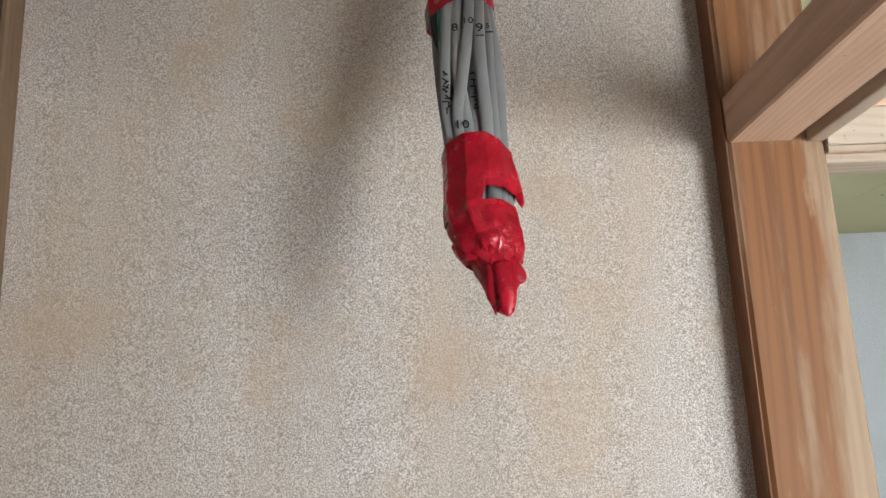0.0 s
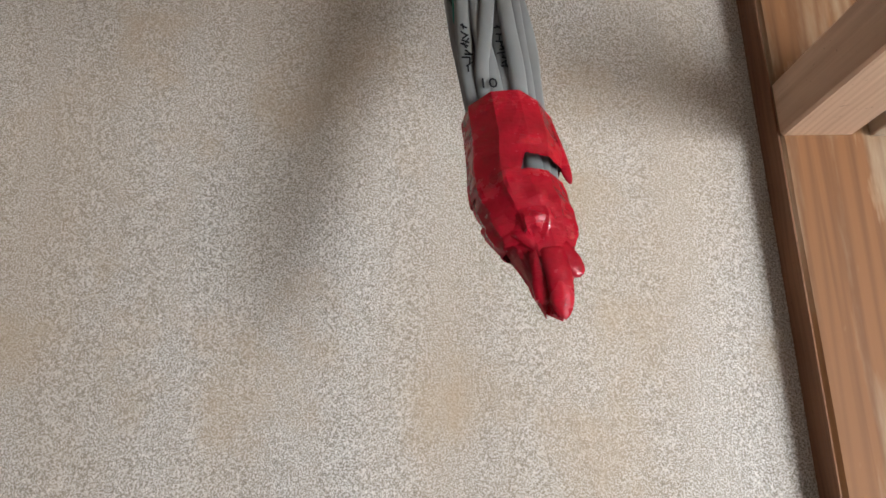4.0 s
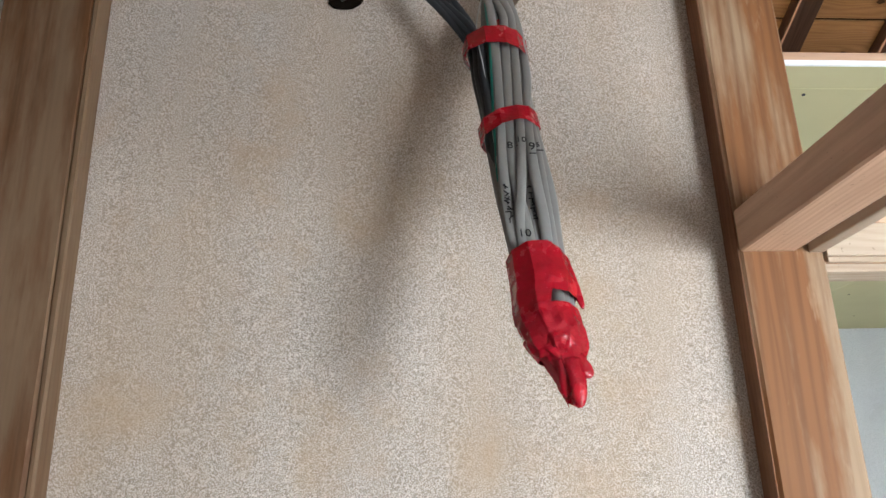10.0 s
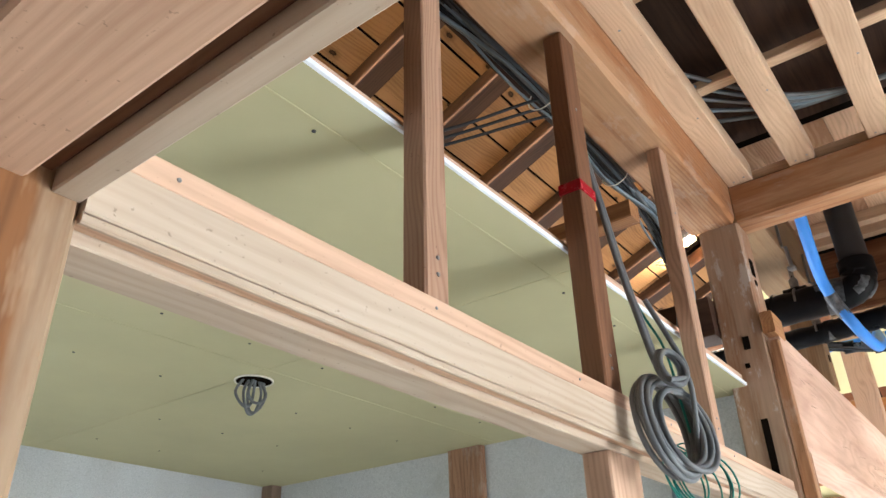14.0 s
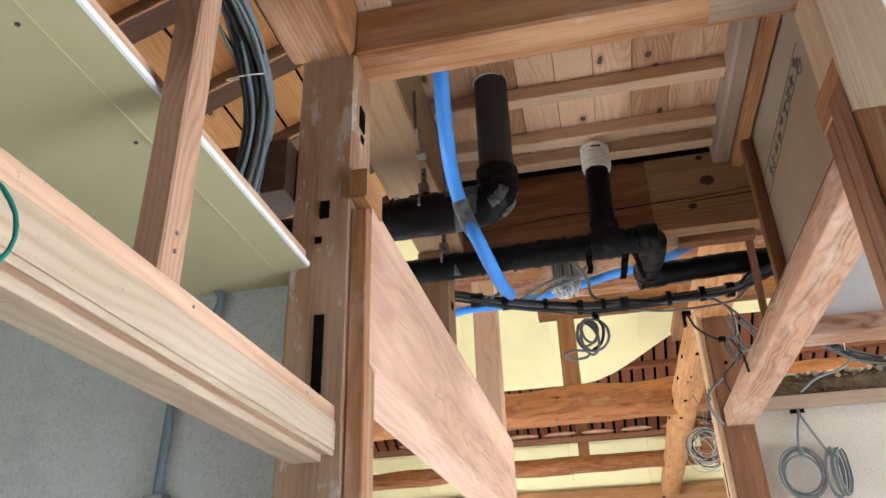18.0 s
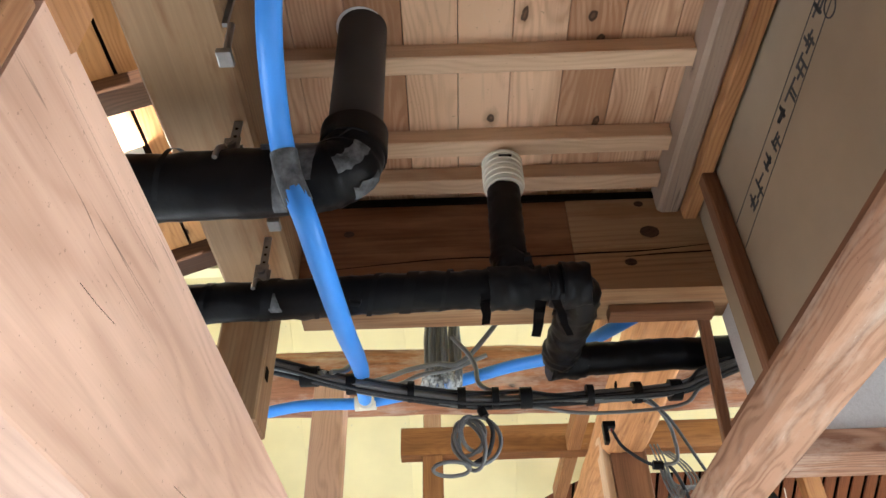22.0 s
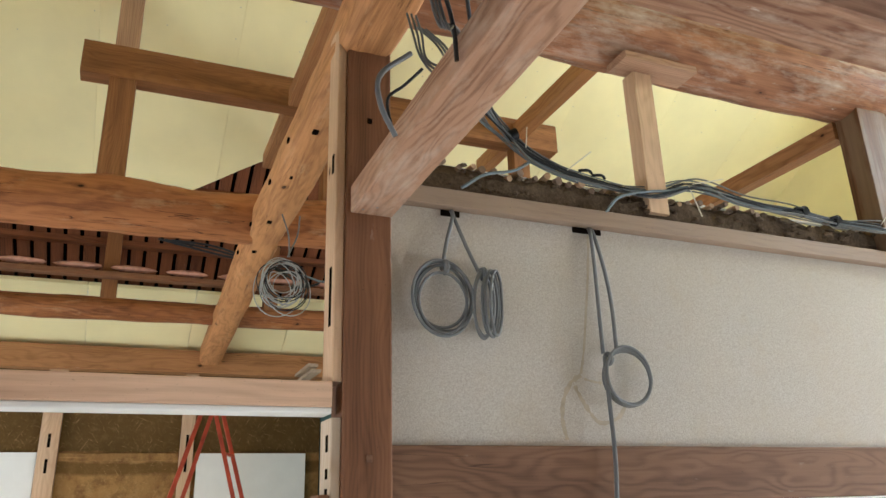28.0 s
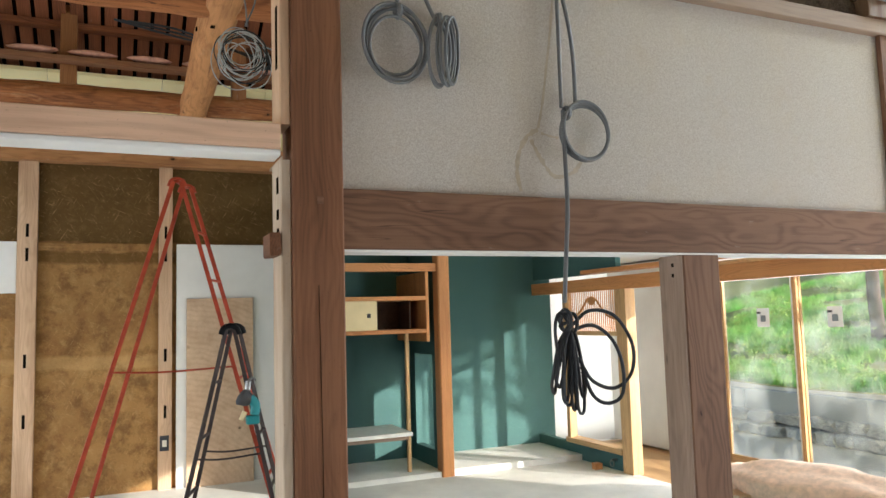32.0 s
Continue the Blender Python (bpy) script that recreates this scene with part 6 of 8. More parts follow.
for text, u, v, layer, size in (("8", 0.552, -0.007, 0.88, 0.022), ("10", 0.545, 0.0085, 1.0, 0.0175), ("9", 0.558, 0.0265, 0.97, 0.024), ("5", 0.545, 0.0420, 0.85, 0.014), ("10", 0.745, -0.0185, 1.0, 0.020)):
    p = on_sheath(u, v, layer)
    writing(text, p, size, FACE, bundle)
    if u < 0.6:
        part("underline", box((p.x, p.x + 0.011), (p.y - 0.0012, p.y - 0.0006), (p.z - 0.0075, p.z - 0.0060)), M_TAPEBLK, bundle)
rnd = random.Random(17)
for u0, v, layer in ((0.62, -0.0215, 1.0), (0.62, 0.0165, 0.62)):
    for i in range(7):
        p = on_sheath(u0 + i * 0.013, v - i * 0.0004, layer)
        for k in range(2):
            dx, dz, tilt_ = rnd.uniform(-0.002, 0.002), rnd.uniform(-0.003, 0.003), rnd.uniform(-0.8, 0.8)
            part("pen_mark", box((-0.0045, 0.0045), (-0.0004, 0.0004), (-0.0008, 0.0008)), M_TAPEBLK, bundle, "", Matrix.Translation(p + Vector((dx, 0, dz))) @ FACE @ Matrix.Rotation(radians(-90), 4, "X") @ Matrix.Rotation(tilt_ + (1.2 if k else 0), 4, "Y"))
hole = thing("wall_hole", "rough hole in the plaster where cables come through", "hole", (0.09, 1.205, 2.69))
hb = bmesh.new()
bmesh.ops.create_icosphere(hb, subdivisions=3, radius=1)
for v in hb.verts:
    v.co = Vector((0.09 + v.co.x * 0.05 * (1 + 0.25 * noise.noise(v.co * 2)), 1.209 + v.co.y * 0.006, 2.71 + v.co.z * 0.06 * (1 + 0.25 * noise.noise(v.co * 2.2))))
part("cavity", hb, M_RUBBLE, hole)
hb = bmesh.new()
bmesh.ops.create_icosphere(hb, subdivisions=3, radius=1)
for v in hb.verts:
    v.co = Vector((-0.235 + v.co.x * 0.035 * (1 + 0.25 * noise.noise(v.co * 2)), 1.209 + v.co.y * 0.006, 2.672 + v.co.z * 0.02 * (1 + 0.25 * noise.noise(v.co * 2.2))))
part("cavity", hb, M_REVEAL, hole)

# ---- coil on the lintel and cables in the attic ----
co = thing("cable_coil", "coiled flat grey cable on the stud with green wires", "cable coil", (1.94, 1.10, 2.0))
TILT = Vector((0.22, 0.16, 1)).normalized()
rnd = random.Random(40)
for k in range(9):
    drop = rnd.uniform(-0.006, 0.004)
    part("cable_loop", coil((1.912 + 0.004 * (k % 3) + (0.018 if k > 5 else 0.0), 1.095 - 0.005 * k, 2.115 + drop), ((0.22 if k < 5 else 0.42) + rnd.uniform(-0.03, 0.03), 1, 0.25 + rnd.uniform(-0.03, 0.03)), TILT, 0.112 + rnd.uniform(-0.005, 0.005) - (0.018 if k > 4 else 0.0), 1, 0.0063, 40 + k, 0.86, 0.004, 9, 0.05), M_CABLE, co)
for k in range(2):
    part("cable_loop", coil((1.905, 1.06 - 0.01 * k, 2.235), (0.5, 0.8, 0.7), TILT, 0.042, 1, 0.0066, 60 + k, 0.8, 0.006, 9, 0.05), M_CABLE, co)
part("cable_end", tube(smooth_path([(1.87, 1.05, 2.20), (1.93, 1.035, 2.215), (1.955, 1.04, 2.25), (1.95, 1.06, 2.31), (1.94, 1.10, 2.42)]), 0.0065), M_CABLE, co)
part("cable_end", tube(smooth_path([(1.955, 1.045, 2.25), (1.97, 1.04, 2.20), (1.985, 1.05, 2.12), (1.99, 1.06, 2.05)]), 0.0065), M_CABLE, co)
for dx in (0.0, 0.017):
    part("cable_run", tube(smooth_path([(1.895 + dx, 1.225, 3.25), (1.905 + dx, 1.20, 2.95), (1.908 + dx, 1.165, 2.70), (1.905 + dx, 1.135, 2.50), (1.892 + dx, 1.105, 2.36), (1.882 + dx, 1.08, 2.25), (1.885 + dx, 1.06, 2.21)]), 0.0075), M_CABLE, co)
for k in range(6):
    part("green_wire", coil((1.975 + 0.012 * k, 1.095 - 0.008 * k, 2.025 - 0.006 * (k % 3)), (0.35 + 0.1 * k, 1, 0.5), TILT, 0.062 + 0.006 * (k % 4), 1, 0.0021, 70 + k, 1.0, 0.008, 6, 0.1), M_GREEN, co)
part("green_wire", tube(smooth_path([(1.93, 1.22, 3.2), (1.935, 1.18, 2.8), (1.945, 1.13, 2.45), (1.955, 1.08, 2.3), (1.98, 1.07, 2.16), (2.02, 1.07, 2.06)]), 0.003, 6), M_GREEN, co)
tp = thing("red_tape_band", "red tape band round the stud", "tape", (1.84, 1.19, 2.70))
part("band", box((1.797, 1.878), (1.157, 1.218), (2.685, 2.715), 0.002), M_RED, tp)

trunk = thing("attic_cables", "thick bundle of grey cables strung below the header beam", "cable bundle", (2.4, 1.38, 3.2))
rnd = random.Random(33)
for k in range(26):
    a, b = rnd.uniform(-0.04, 0.04), rnd.uniform(-0.04, 0.04)
    c, d = rnd.uniform(-0.035, 0.035), rnd.uniform(-0.04, 0.04)
    pts = smooth_path([(0.4, 1.43 + a, 3.33 + b), (1.3, 1.42 + c, 3.31 + d), (2.0, 1.40 + a * 0.7, 3.30 + b * 0.8), (2.55, 1.385 + c, 3.26 + d), (2.9, 1.375 + a, 3.19 + b), (3.08 + c * 0.6, 1.37 + a, 3.05 + d), (3.12 + c * 0.8, 1.38 + a * 0.8, 2.86), (3.10 + c, 1.42 + a, 2.6)], 5)
    part("cable", tube(pts, rnd.choice((0.0045, 0.006, 0.007)), 6), rnd.choice((M_CABLE, M_CABLEB, M_CABLEB, M_CABLED)) if k < 22 else M_CABLED, trunk)
for x in (2.1, 2.62, 3.05):
    part("cable_tie", coil((x, 1.385, 3.28 - (0.22 if x > 3 else (0.03 if x > 2.5 else 0))), (1, 0, -0.2 if x < 3 else -1.2), (0, 1, 0), 0.052, 1, 0.002, int(x * 10), lobes=0.0, spread=0.0, sides=5), M_WHITEPL, trunk)
for k in range(3):
    part("stray_cable", tube(smooth_path([(2.1 + 0.05 * k, 1.4, 3.28), (1.8, 1.7 + 0.1 * k, 3.10), (1.3, 2.0, 2.98 + 0.03 * k), (0.9, 2.2, 2.95)]), 0.006, 6), M_CABLED, trunk)

# ---- drain pipes in the bay ----
soil_pipe = thing("soil_pipe", "thick drain pipe wrapped in black foam with an elbow", "pipe", (3.875, 0.83, 3.15))
part("grey_pipe", tube([(3.880, 0.830, 3.62), (3.878, 0.830, 3.12)], 0.062, 28), M_PIPE, soil_pipe, "bare dark grey plastic pipe")
part("collar", tube(smooth_path([(3.877, 0.830, 3.195), (3.877, 0.830, 3.190), (3.877, 0.830, 3.135), (3.877, 0.831, 3.13)], 2), 0.075, 32), M_TAPEBLK, soil_pipe, "matt black tape collar")
ELBOW = smooth_path([(3.877, 0.830, 3.155), (3.877, 0.833, 3.115), (3.878, 0.850, 3.082), (3.880, 0.893, 3.062), (3.882, 0.945, 3.06)], 8)
elbow = part("elbow", tube(ELBOW, 0.071, 32, [0.071 * (1 + 0.05 * noise.noise((i * 0.5, 3.0, 1.0))) for i in range(len(ELBOW))]), M_BLACK, soil_pipe, "elbow bound in wrinkled black tape")


def shell(path, r, q0, q1, i0, i1, seed=0.0):
    """A ragged strip of tape lying on a round pipe."""
    bm_ = bmesh.new()
    rows_ = []
    side_ = None
    for i, p_ in enumerate(path):
        d_ = (path[min(i + 1, len(path) - 1)] - path[max(i - 1, 0)]).normalized()
        side_ = d_.orthogonal().normalized() if side_ is None else (side_ - d_ * side_.dot(d_)).normalized()
        if not i0 <= i <= i1:
            continue
        up_ = d_.cross(side_)
        e0, e1 = q0 + 0.12 * noise.noise((i * 0.9, seed, 0)), q1 + 0.12 * noise.noise((i * 0.9, seed, 7))
        rows_.append([bm_.verts.new(p_ + (side_ * math.cos(q_) + up_ * math.sin(q_)) * r) for q_ in [e0 + (e1 - e0) * j / 8 for j in range(9)]])
    for a_, b_ in zip(rows_, rows_[1:]):
        for j in range(8):
            bm_.faces.new((a_[j], a_[j + 1], b_[j + 1], b_[j])).smooth = True
    return bm_


for q0, q1, i0, i1 in ((2.5, 3.3, 9, 15), (3.9, 4.4, 10, 20), (1.3, 1.8, 12, 22), (5.2, 5.7, 12, 18), (0.0, 0.5, 10, 20)):
    part("tape_patch", shell(ELBOW, 0.0755, q0, q1, i0, i1, q0), M_DUCT, elbow, "worn silvery patch of duct tape")
rim = bmesh.new()
bmesh.ops.create_cone(rim, cap_ends=True, segments=24, radius1=0.063, radius2=0.063, depth=0.003, matrix=Matrix.Translation((3.8755, 0.835, 3.5985)))
part("hole_rim", rim, M_GYPSUM, soil_pipe, "bright edge of the hole in the boards")


def wrapped(pts, r, seed, lump=0.05, sides=22):
    """Foam-wrapped pipe with lumpy tape."""
    pts = smooth_path(pts, 14)
    bm_ = tube(pts, r, sides, [r * (1 + lump * 0.3 * noise.noise((i * 0.12, seed, 0.0))) for i in range(len(pts))])
    bm_.normal_update()
    for v in bm_.verts:
        fold = 0.25 - abs(noise.noise(v.co * 16 + Vector((seed, 0, 0))))
        v.co += v.normal * r * (0.8 * lump * fold + 0.5 * lump * noise.noise(v.co * 48))
    return bm_


part("insulated_run", wrapped([(3.882, 0.94, 3.06), (3.885, 1.2, 3.055), (3.89, 1.6, 3.045), (3.895, 2.2, 3.03), (3.90, 2.9, 3.02)], 0.074, 1.0, 0.08, 28), M_BLACK, soil_pipe)


def pipe_tape(y0, wide, a0, a1, slant, seed, r=0.0795, x=3.884, z=3.059):
    """A strip of tape part of the way round the pipe; angles run from its near side down and under."""
    bm_ = bmesh.new()
    rows_ = []
    for k in range(15):
        a = a0 + (a1 - a0) * k / 14
        rr = r + 0.003 * noise.noise((k * 0.5, seed, 0.0))
        mid_ = y0 + slant * (a - a0)
        w_ = wide * (0.5 + 0.10 * noise.noise((k * 0.7, seed, 3.0)))
        rows_.append([bm_.verts.new((x - rr * math.cos(a), mid_ + w_ * q, z - rr * math.sin(a))) for q in (-1, -0.35, 0.3, 1)])
    for a_, b_ in zip(rows_, rows_[1:]):
        for j in range(3):
            bm_.faces.new((a_[j], a_[j + 1], b_[j + 1], b_[j])).smooth = True
    return bm_


part("grey_tape", pipe_tape(0.915, 0.062, -1.3, 0.75, 0.010, 2.0), M_DUCT, soil_pipe, "silver grey repair tape")
part("grey_tape", pipe_tape(0.965, 0.030, 0.35, 1.7, 0.006, 5.0), M_DUCT, soil_pipe, "torn end of silver grey tape")
part("tape_tear", pipe_tape(1.005, 0.020, -0.55, -0.15, -0.02, 9.0, 0.083), M_DUCT, soil_pipe, "curled corner of grey tape")
for yv, wv in ((1.19, 0.012), (1.42, 0.016), (1.66, 0.012)):
    part("tape_seam", pipe_tape(yv, wv, -1.5, 1.9, 0.012, yv * 9, 0.0785), M_TAPEBLK, soil_pipe)


def pipe_hanger(x, y, z, r, rise, parent):
    """Galvanised pipe strap: half ring over the pipe, two lugs with a bolt, and a perforated drop strap."""
    ring_ = [(x + (r + 0.004) * math.cos(math.pi * k / 12), y, z + (r + 0.004) * math.sin(math.pi * k / 12)) for k in range(13)]
    part("strap", tube(ring_, 0.006, 6), M_STEEL, parent, "dull galvanised strap")
    for sx in (-0.011, 0.011):
        part("lug", box((x + sx - 0.002, x + sx + 0.002), (y - 0.018, y + 0.018), (z + r - 0.002, z + r + 0.058), 0.001), M_STEEL, parent)
    part("bolt", tube([(x - 0.026, y, z + r + 0.034), (x + 0.026, y, z + r + 0.034)], 0.007, 6), M_STEEL, parent)
    part("nut", tube([(x - 0.024, y, z + r + 0.034), (x - 0.014, y, z + r + 0.034)], 0.012, 6), M_STEEL, parent)
    strap_ = box((x - 0.002, x + 0.002), (y - 0.010, y + 0.010), (z + r + 0.030, z + r + rise), 0.0008)
    part("drop_strap", strap_, M_STEEL, parent, "perforated galvanised strap")
    for k in range(int((rise - 0.07) / 0.026)):
        zz = z + r + 0.07 + 0.026 * k
        part("strap_hole", box((x - 0.0027, x - 0.0021), (y - 0.0035, y + 0.0035), (zz, zz + 0.007)), M_REVEAL, parent)


pipe_hanger(3.886, 1.10, 3.056, 0.078, 0.128, soil_pipe)
part("tape_pad", wrapped([(3.884, 1.055, 3.120), (3.885, 1.10, 3.128), (3.886, 1.15, 3.122)], 0.026, 31.0, 0.3, 12), M_TAPEBLK, soil_pipe, "wad of black tape under the hanger")

waste = thing("waste_pipe", "thinner black wrapped waste pipe with a tee and bends", "pipe", (4.3, 0.45, 3.052))
part("riser", wrapped([(4.29, 0.465, 3.40), (4.29, 0.468, 3.25), (4.29, 0.47, 3.062)], 0.047, 3.0, 0.12), M_BLACK, waste)
part("run", wrapped([(4.29, 0.37, 3.062), (4.29, 0.6, 3.060), (4.29, 0.9, 3.052), (4.295, 1.3, 3.042), (4.30, 2.0, 3.032), (4.30, 2.9, 3.022)], 0.051, 4.0, 0.20), M_BLACK, waste)
BEND = [(4.29, 0.38, 3.062), (4.292, 0.335, 3.063), (4.305, 0.305, 3.064), (4.345, 0.292, 3.066), (4.46, 0.292, 3.077), (4.60, 0.298, 3.094), (4.685, 0.300, 3.106), (4.733, 0.285, 3.114), (4.75, 0.24, 3.118)]
part("bend", wrapped(BEND, 0.053, 5.0, 0.24), M_BLACK, waste)
part("branch", wrapped([(4.75, 0.25, 3.118), (4.75, 0.10, 3.125), (4.755, -0.10, 3.132), (4.77, -0.7, 3.15)], 0.050, 6.0, 0.16), M_BLACK, waste)
for p0, p1 in (((4.288, 0.345, 3.063), (4.288, 0.275, 3.064)), ((4.74, 0.33, 3.112), (4.75, 0.22, 3.119))):
    part("elbow_socket", wrapped([p0, ((p0[0] + p1[0]) / 2, (p0[1] + p1[1]) / 2, (p0[2] + p1[2]) / 2), p1], 0.058, 15.0 + p0[1], 0.18), M_BLACK, waste)
part("tape_wrap", wrapped([(4.29, 0.40, 3.062), (4.29, 0.46, 3.062), (4.29, 0.53, 3.061)], 0.056, 9.0, 0.25), M_TAPEBLK, waste, "black tape bound round the tee")
part("tape_wrap", wrapped([(4.29, 0.466, 3.16), (4.29, 0.468, 3.11), (4.29, 0.469, 3.07)], 0.053, 11.0, 0.25), M_TAPEBLK, waste)
for q0, q1, i0, i1 in ((0.2, 1.0, 3, 20), (2.6, 3.3, 10, 26), (4.4, 5.4, 22, 40)):
    part("tape_flap", shell(smooth_path(BEND, 6), 0.0585, q0, q1, i0, i1, q0), M_TAPEBLK, waste)
part("white_fitting", tube([(4.292, 0.462, 3.520), (4.292, 0.462, 3.405)], 0.055, 28), M_WHITEPL, waste, "ribbed off-white plastic fitting")
for k in range(5):
    part("fitting_rib", tube([(4.292, 0.462, 3.514 - k * 0.021), (4.292, 0.462, 3.506 - k * 0.021)], 0.0595, 28), M_WHITEPL, waste)
part("fitting_slot", box((4.2325, 4.236), (0.438, 0.475), (3.4855, 3.4925)), M_REVEAL, waste)


def torn_tape(at, length, wide, lean, seed, face="x"):
    """A loose end of tape, creased and tapering to a ragged tip."""
    bm_ = bmesh.new()
    rows_ = []
    for k in range(7):
        u = k / 6
        w_ = wide * (0.5 - 0.12 * u + 0.06 * noise.noise((k * 1.3, seed, 0.0)))
        c_ = Vector(at) + Vector((0.010 * noise.noise((k * 0.6, seed, 4.0)), lean * u + 0.006 * noise.noise((k * 0.8, seed, 2.0)), -length * u))
        across = Vector((0.3 * math.sin(seed), 1.0, 0.0)).normalized()
        rows_.append([bm_.verts.new(c_ + across * w_ * q + Vector((d_, 0, 0))) for d_ in (0.0, 0.0015) for q in ((-1, 0, 1) if d_ == 0.0 else (1, 0, -1))])
    for a_, b_ in zip(rows_, rows_[1:]):
        for q in range(6):
            bm_.faces.new((a_[q], a_[(q + 1) % 6], b_[(q + 1) % 6], b_[q]))
    bm_.faces.new(rows_[0][::-1])
    bm_.faces.new(rows_[-1])
    return bm_


for at, length, wide, lean, seed in (((4.250, 0.541, 3.02), 0.095, 0.026, 0.003, 1.0), ((4.245, 0.424, 3.085), -0.055, 0.022, 0.004, 2.0), ((4.240, 0.372, 2.985), 0.105, 0.022, -0.020, 3.0), ((4.262, 0.405, 3.00), 0.105, 0.030, 0.022, 4.0), ((4.245, 0.86, 3.01), 0.020, 0.030, 0.0, 5.0)):
    part("tape_tail", torn_tape(at, length, wide, lean, seed), M_TAPEBLK, waste, "loose end of black tape")
for yv, wv in ((0.62, 0.010), (0.71, 0.030), (0.80, 0.014), (0.93, 0.012), (1.06, 0.026), (1.22, 0.014)):
    part("tape_seam", pipe_tape(yv, wv, -1.4, 1.9, 0.010, yv * 7, 0.0550, 4.2905, 3.0605 - 0.033 * max(0.0, yv - 0.6)), M_TAPEBLK, waste)
part("silver_patch", pipe_tape(1.075, 0.030, 0.3, 1.2, -0.02, 40.0, 0.0558, 4.292, 3.047), M_DUCT, waste, "scuffed silvery spot on the wrapping")
pipe_hanger(4.296, 1.115, 3.047, 0.053, 0.163, waste)

TAPED = smooth_path([(3.775, 0.952, 3.035), (3.805, 0.940, 2.988), (3.822, 0.918, 2.935)], 4)
hose = thing("blue_hose", "bright blue corrugated hose with a tee joint", "hose", (4.7, 0.9, 3.1))
part("drop", tube(smooth_path([(3.345, 0.922, 3.44), (3.362, 0.922, 3.33), (3.415, 0.930, 3.225), (3.554, 0.945, 3.110), (3.705, 0.958, 3.080), (3.775, 0.952, 3.035), (3.805, 0.940, 2.988), (3.835, 0.905, 2.905), (3.95, 0.887, 2.874), (4.2, 0.876, 2.895), (4.5, 0.884, 2.998), (4.78, 0.905, 3.112), (5.03, 0.938, 3.235), (5.27, 0.950, 3.28)], 8), 0.0245, 16), M_BLUE, hose)
part("left_arm", tube(smooth_path([(5.30, 0.972, 3.285), (5.31, 1.18, 3.29), (5.35, 1.376, 3.28), (5.4, 1.8, 3.23)]), 0.022, 14), M_BLUE, hose)
part("right_arm", tube(smooth_path([(5.30, 0.932, 3.29), (5.22, 0.70, 3.295), (5.08, 0.42, 3.295), (4.95, 0.25, 3.26), (4.78, 0.12, 3.24), (4.70, 0.03, 3.25), (4.68, -0.1, 3.3)]), 0.022, 14), M_BLUE, hose)
part("tape_wrap", tube(TAPED, 0.0275, 14), M_DUCT, hose, "silver grey tape holding the hose")
part("tee_joint", merge(tube([(5.30, 0.992, 3.285), (5.30, 0.912, 3.289)], 0.028, 14), tube([(5.30, 0.952, 3.287), (5.25, 0.947, 3.270)], 0.029, 14)), M_WHITEPL, hose, "off-white plastic tee")

# ---- cable run across the bay ----
run = thing("cable_run", "sagging run of grey cables bound with black tape", "cable run", (4.75, 0.5, 3.0))
rnd = random.Random(12)
RUN = [(4.70, 1.40, 3.16), (4.73, 1.165, 3.118), (4.75, 0.91, 3.058), (4.76, 0.60, 3.004), (4.765, 0.41, 2.998), (4.76, 0.22, 3.0), (4.74, -0.033, 3.008), (4.74, -0.122, 3.042), (4.74, -0.31, 3.11), (4.75, -0.6, 3.2)]
for k in range(12):
    a, b = rnd.uniform(-0.022, 0.022), rnd.uniform(-0.024, 0.024)
    sag = 0.035 if k in (2, 5, 8) else 0.0
    pts = [Vector(p) + Vector((a + rnd.uniform(-0.005, 0.005), 0, b + rnd.uniform(-0.005, 0.005) - (sag if 4 < i < 7 else 0))) for i, p in enumerate(RUN)]
    part("cable", tube(smooth_path(pts, 6), rnd.choice((0.0055, 0.0075)), 8), M_CABLED if k % 2 else M_CABLE, run)
for yv, wv in ((1.06, 0.055), (0.93, 0.03), (0.75, 0.02), (0.60, 0.025), (0.50, 0.02), (0.41, 0.035), (0.22, 0.02), (0.08, 0.025), (-0.035, 0.035)):
    zv = np.interp(-yv, [-p[1] for p in RUN], [p[2] for p in RUN])
    part("tape_band", tube([(4.755, yv - wv / 2, zv), (4.755, yv + wv / 2, zv)], 0.033, 12), M_TAPEBLK, run)


def loose(name, pts, r, material, label, parent=None, group=""):
    bm = tube(smooth_path(pts, 7), r, 8)
    if parent is not None:
        return part(name, bm, material, parent, label)
    return tagged(link(name, bm, material), label, "cable", group)


loose("cable", [(4.72, 0.99, 3.085), (4.78, 0.955, 3.13), (4.85, 0.94, 3.22), (4.9, 0.97, 3.34), (4.92, 1.0, 3.6)], 0.008, M_CABLE, "", run)
loose("cable", [(4.72, 1.02, 3.085), (4.80, 0.975, 3.13), (4.9, 0.955, 3.22), (4.95, 0.985, 3.34), (4.98, 1.02, 3.6)], 0.008, M_CABLE, "", run)
loose("cable", [(4.75, 0.88, 3.06), (4.85, 0.82, 3.14), (4.95, 0.77, 3.22), (5.0, 0.68, 3.27), (5.0, 0.56, 3.30), (4.9, 0.3, 3.6)], 0.009, M_CABLE, "", run)
loose("cable", [(4.75, 0.88, 3.05), (4.87, 0.80, 3.12), (4.97, 0.73, 3.21), (5.02, 0.62, 3.26), (5.0, 0.50, 3.3)], 0.008, M_CABLE, "", run)
loose("cable", [(4.76, 0.47, 3.01), (4.80, 0.54, 3.07), (4.84, 0.55, 3.16), (4.86, 0.57, 3.22), (4.88, 0.62, 3.30)], 0.008, M_CABLE, "", run)
loose("thin_cable", [(4.72, 0.075, 2.985), (4.9, -0.05, 2.98), (5.2, -0.22, 2.95), (5.5, -0.4, 2.93)], 0.0055, M_CABLED, "", run)
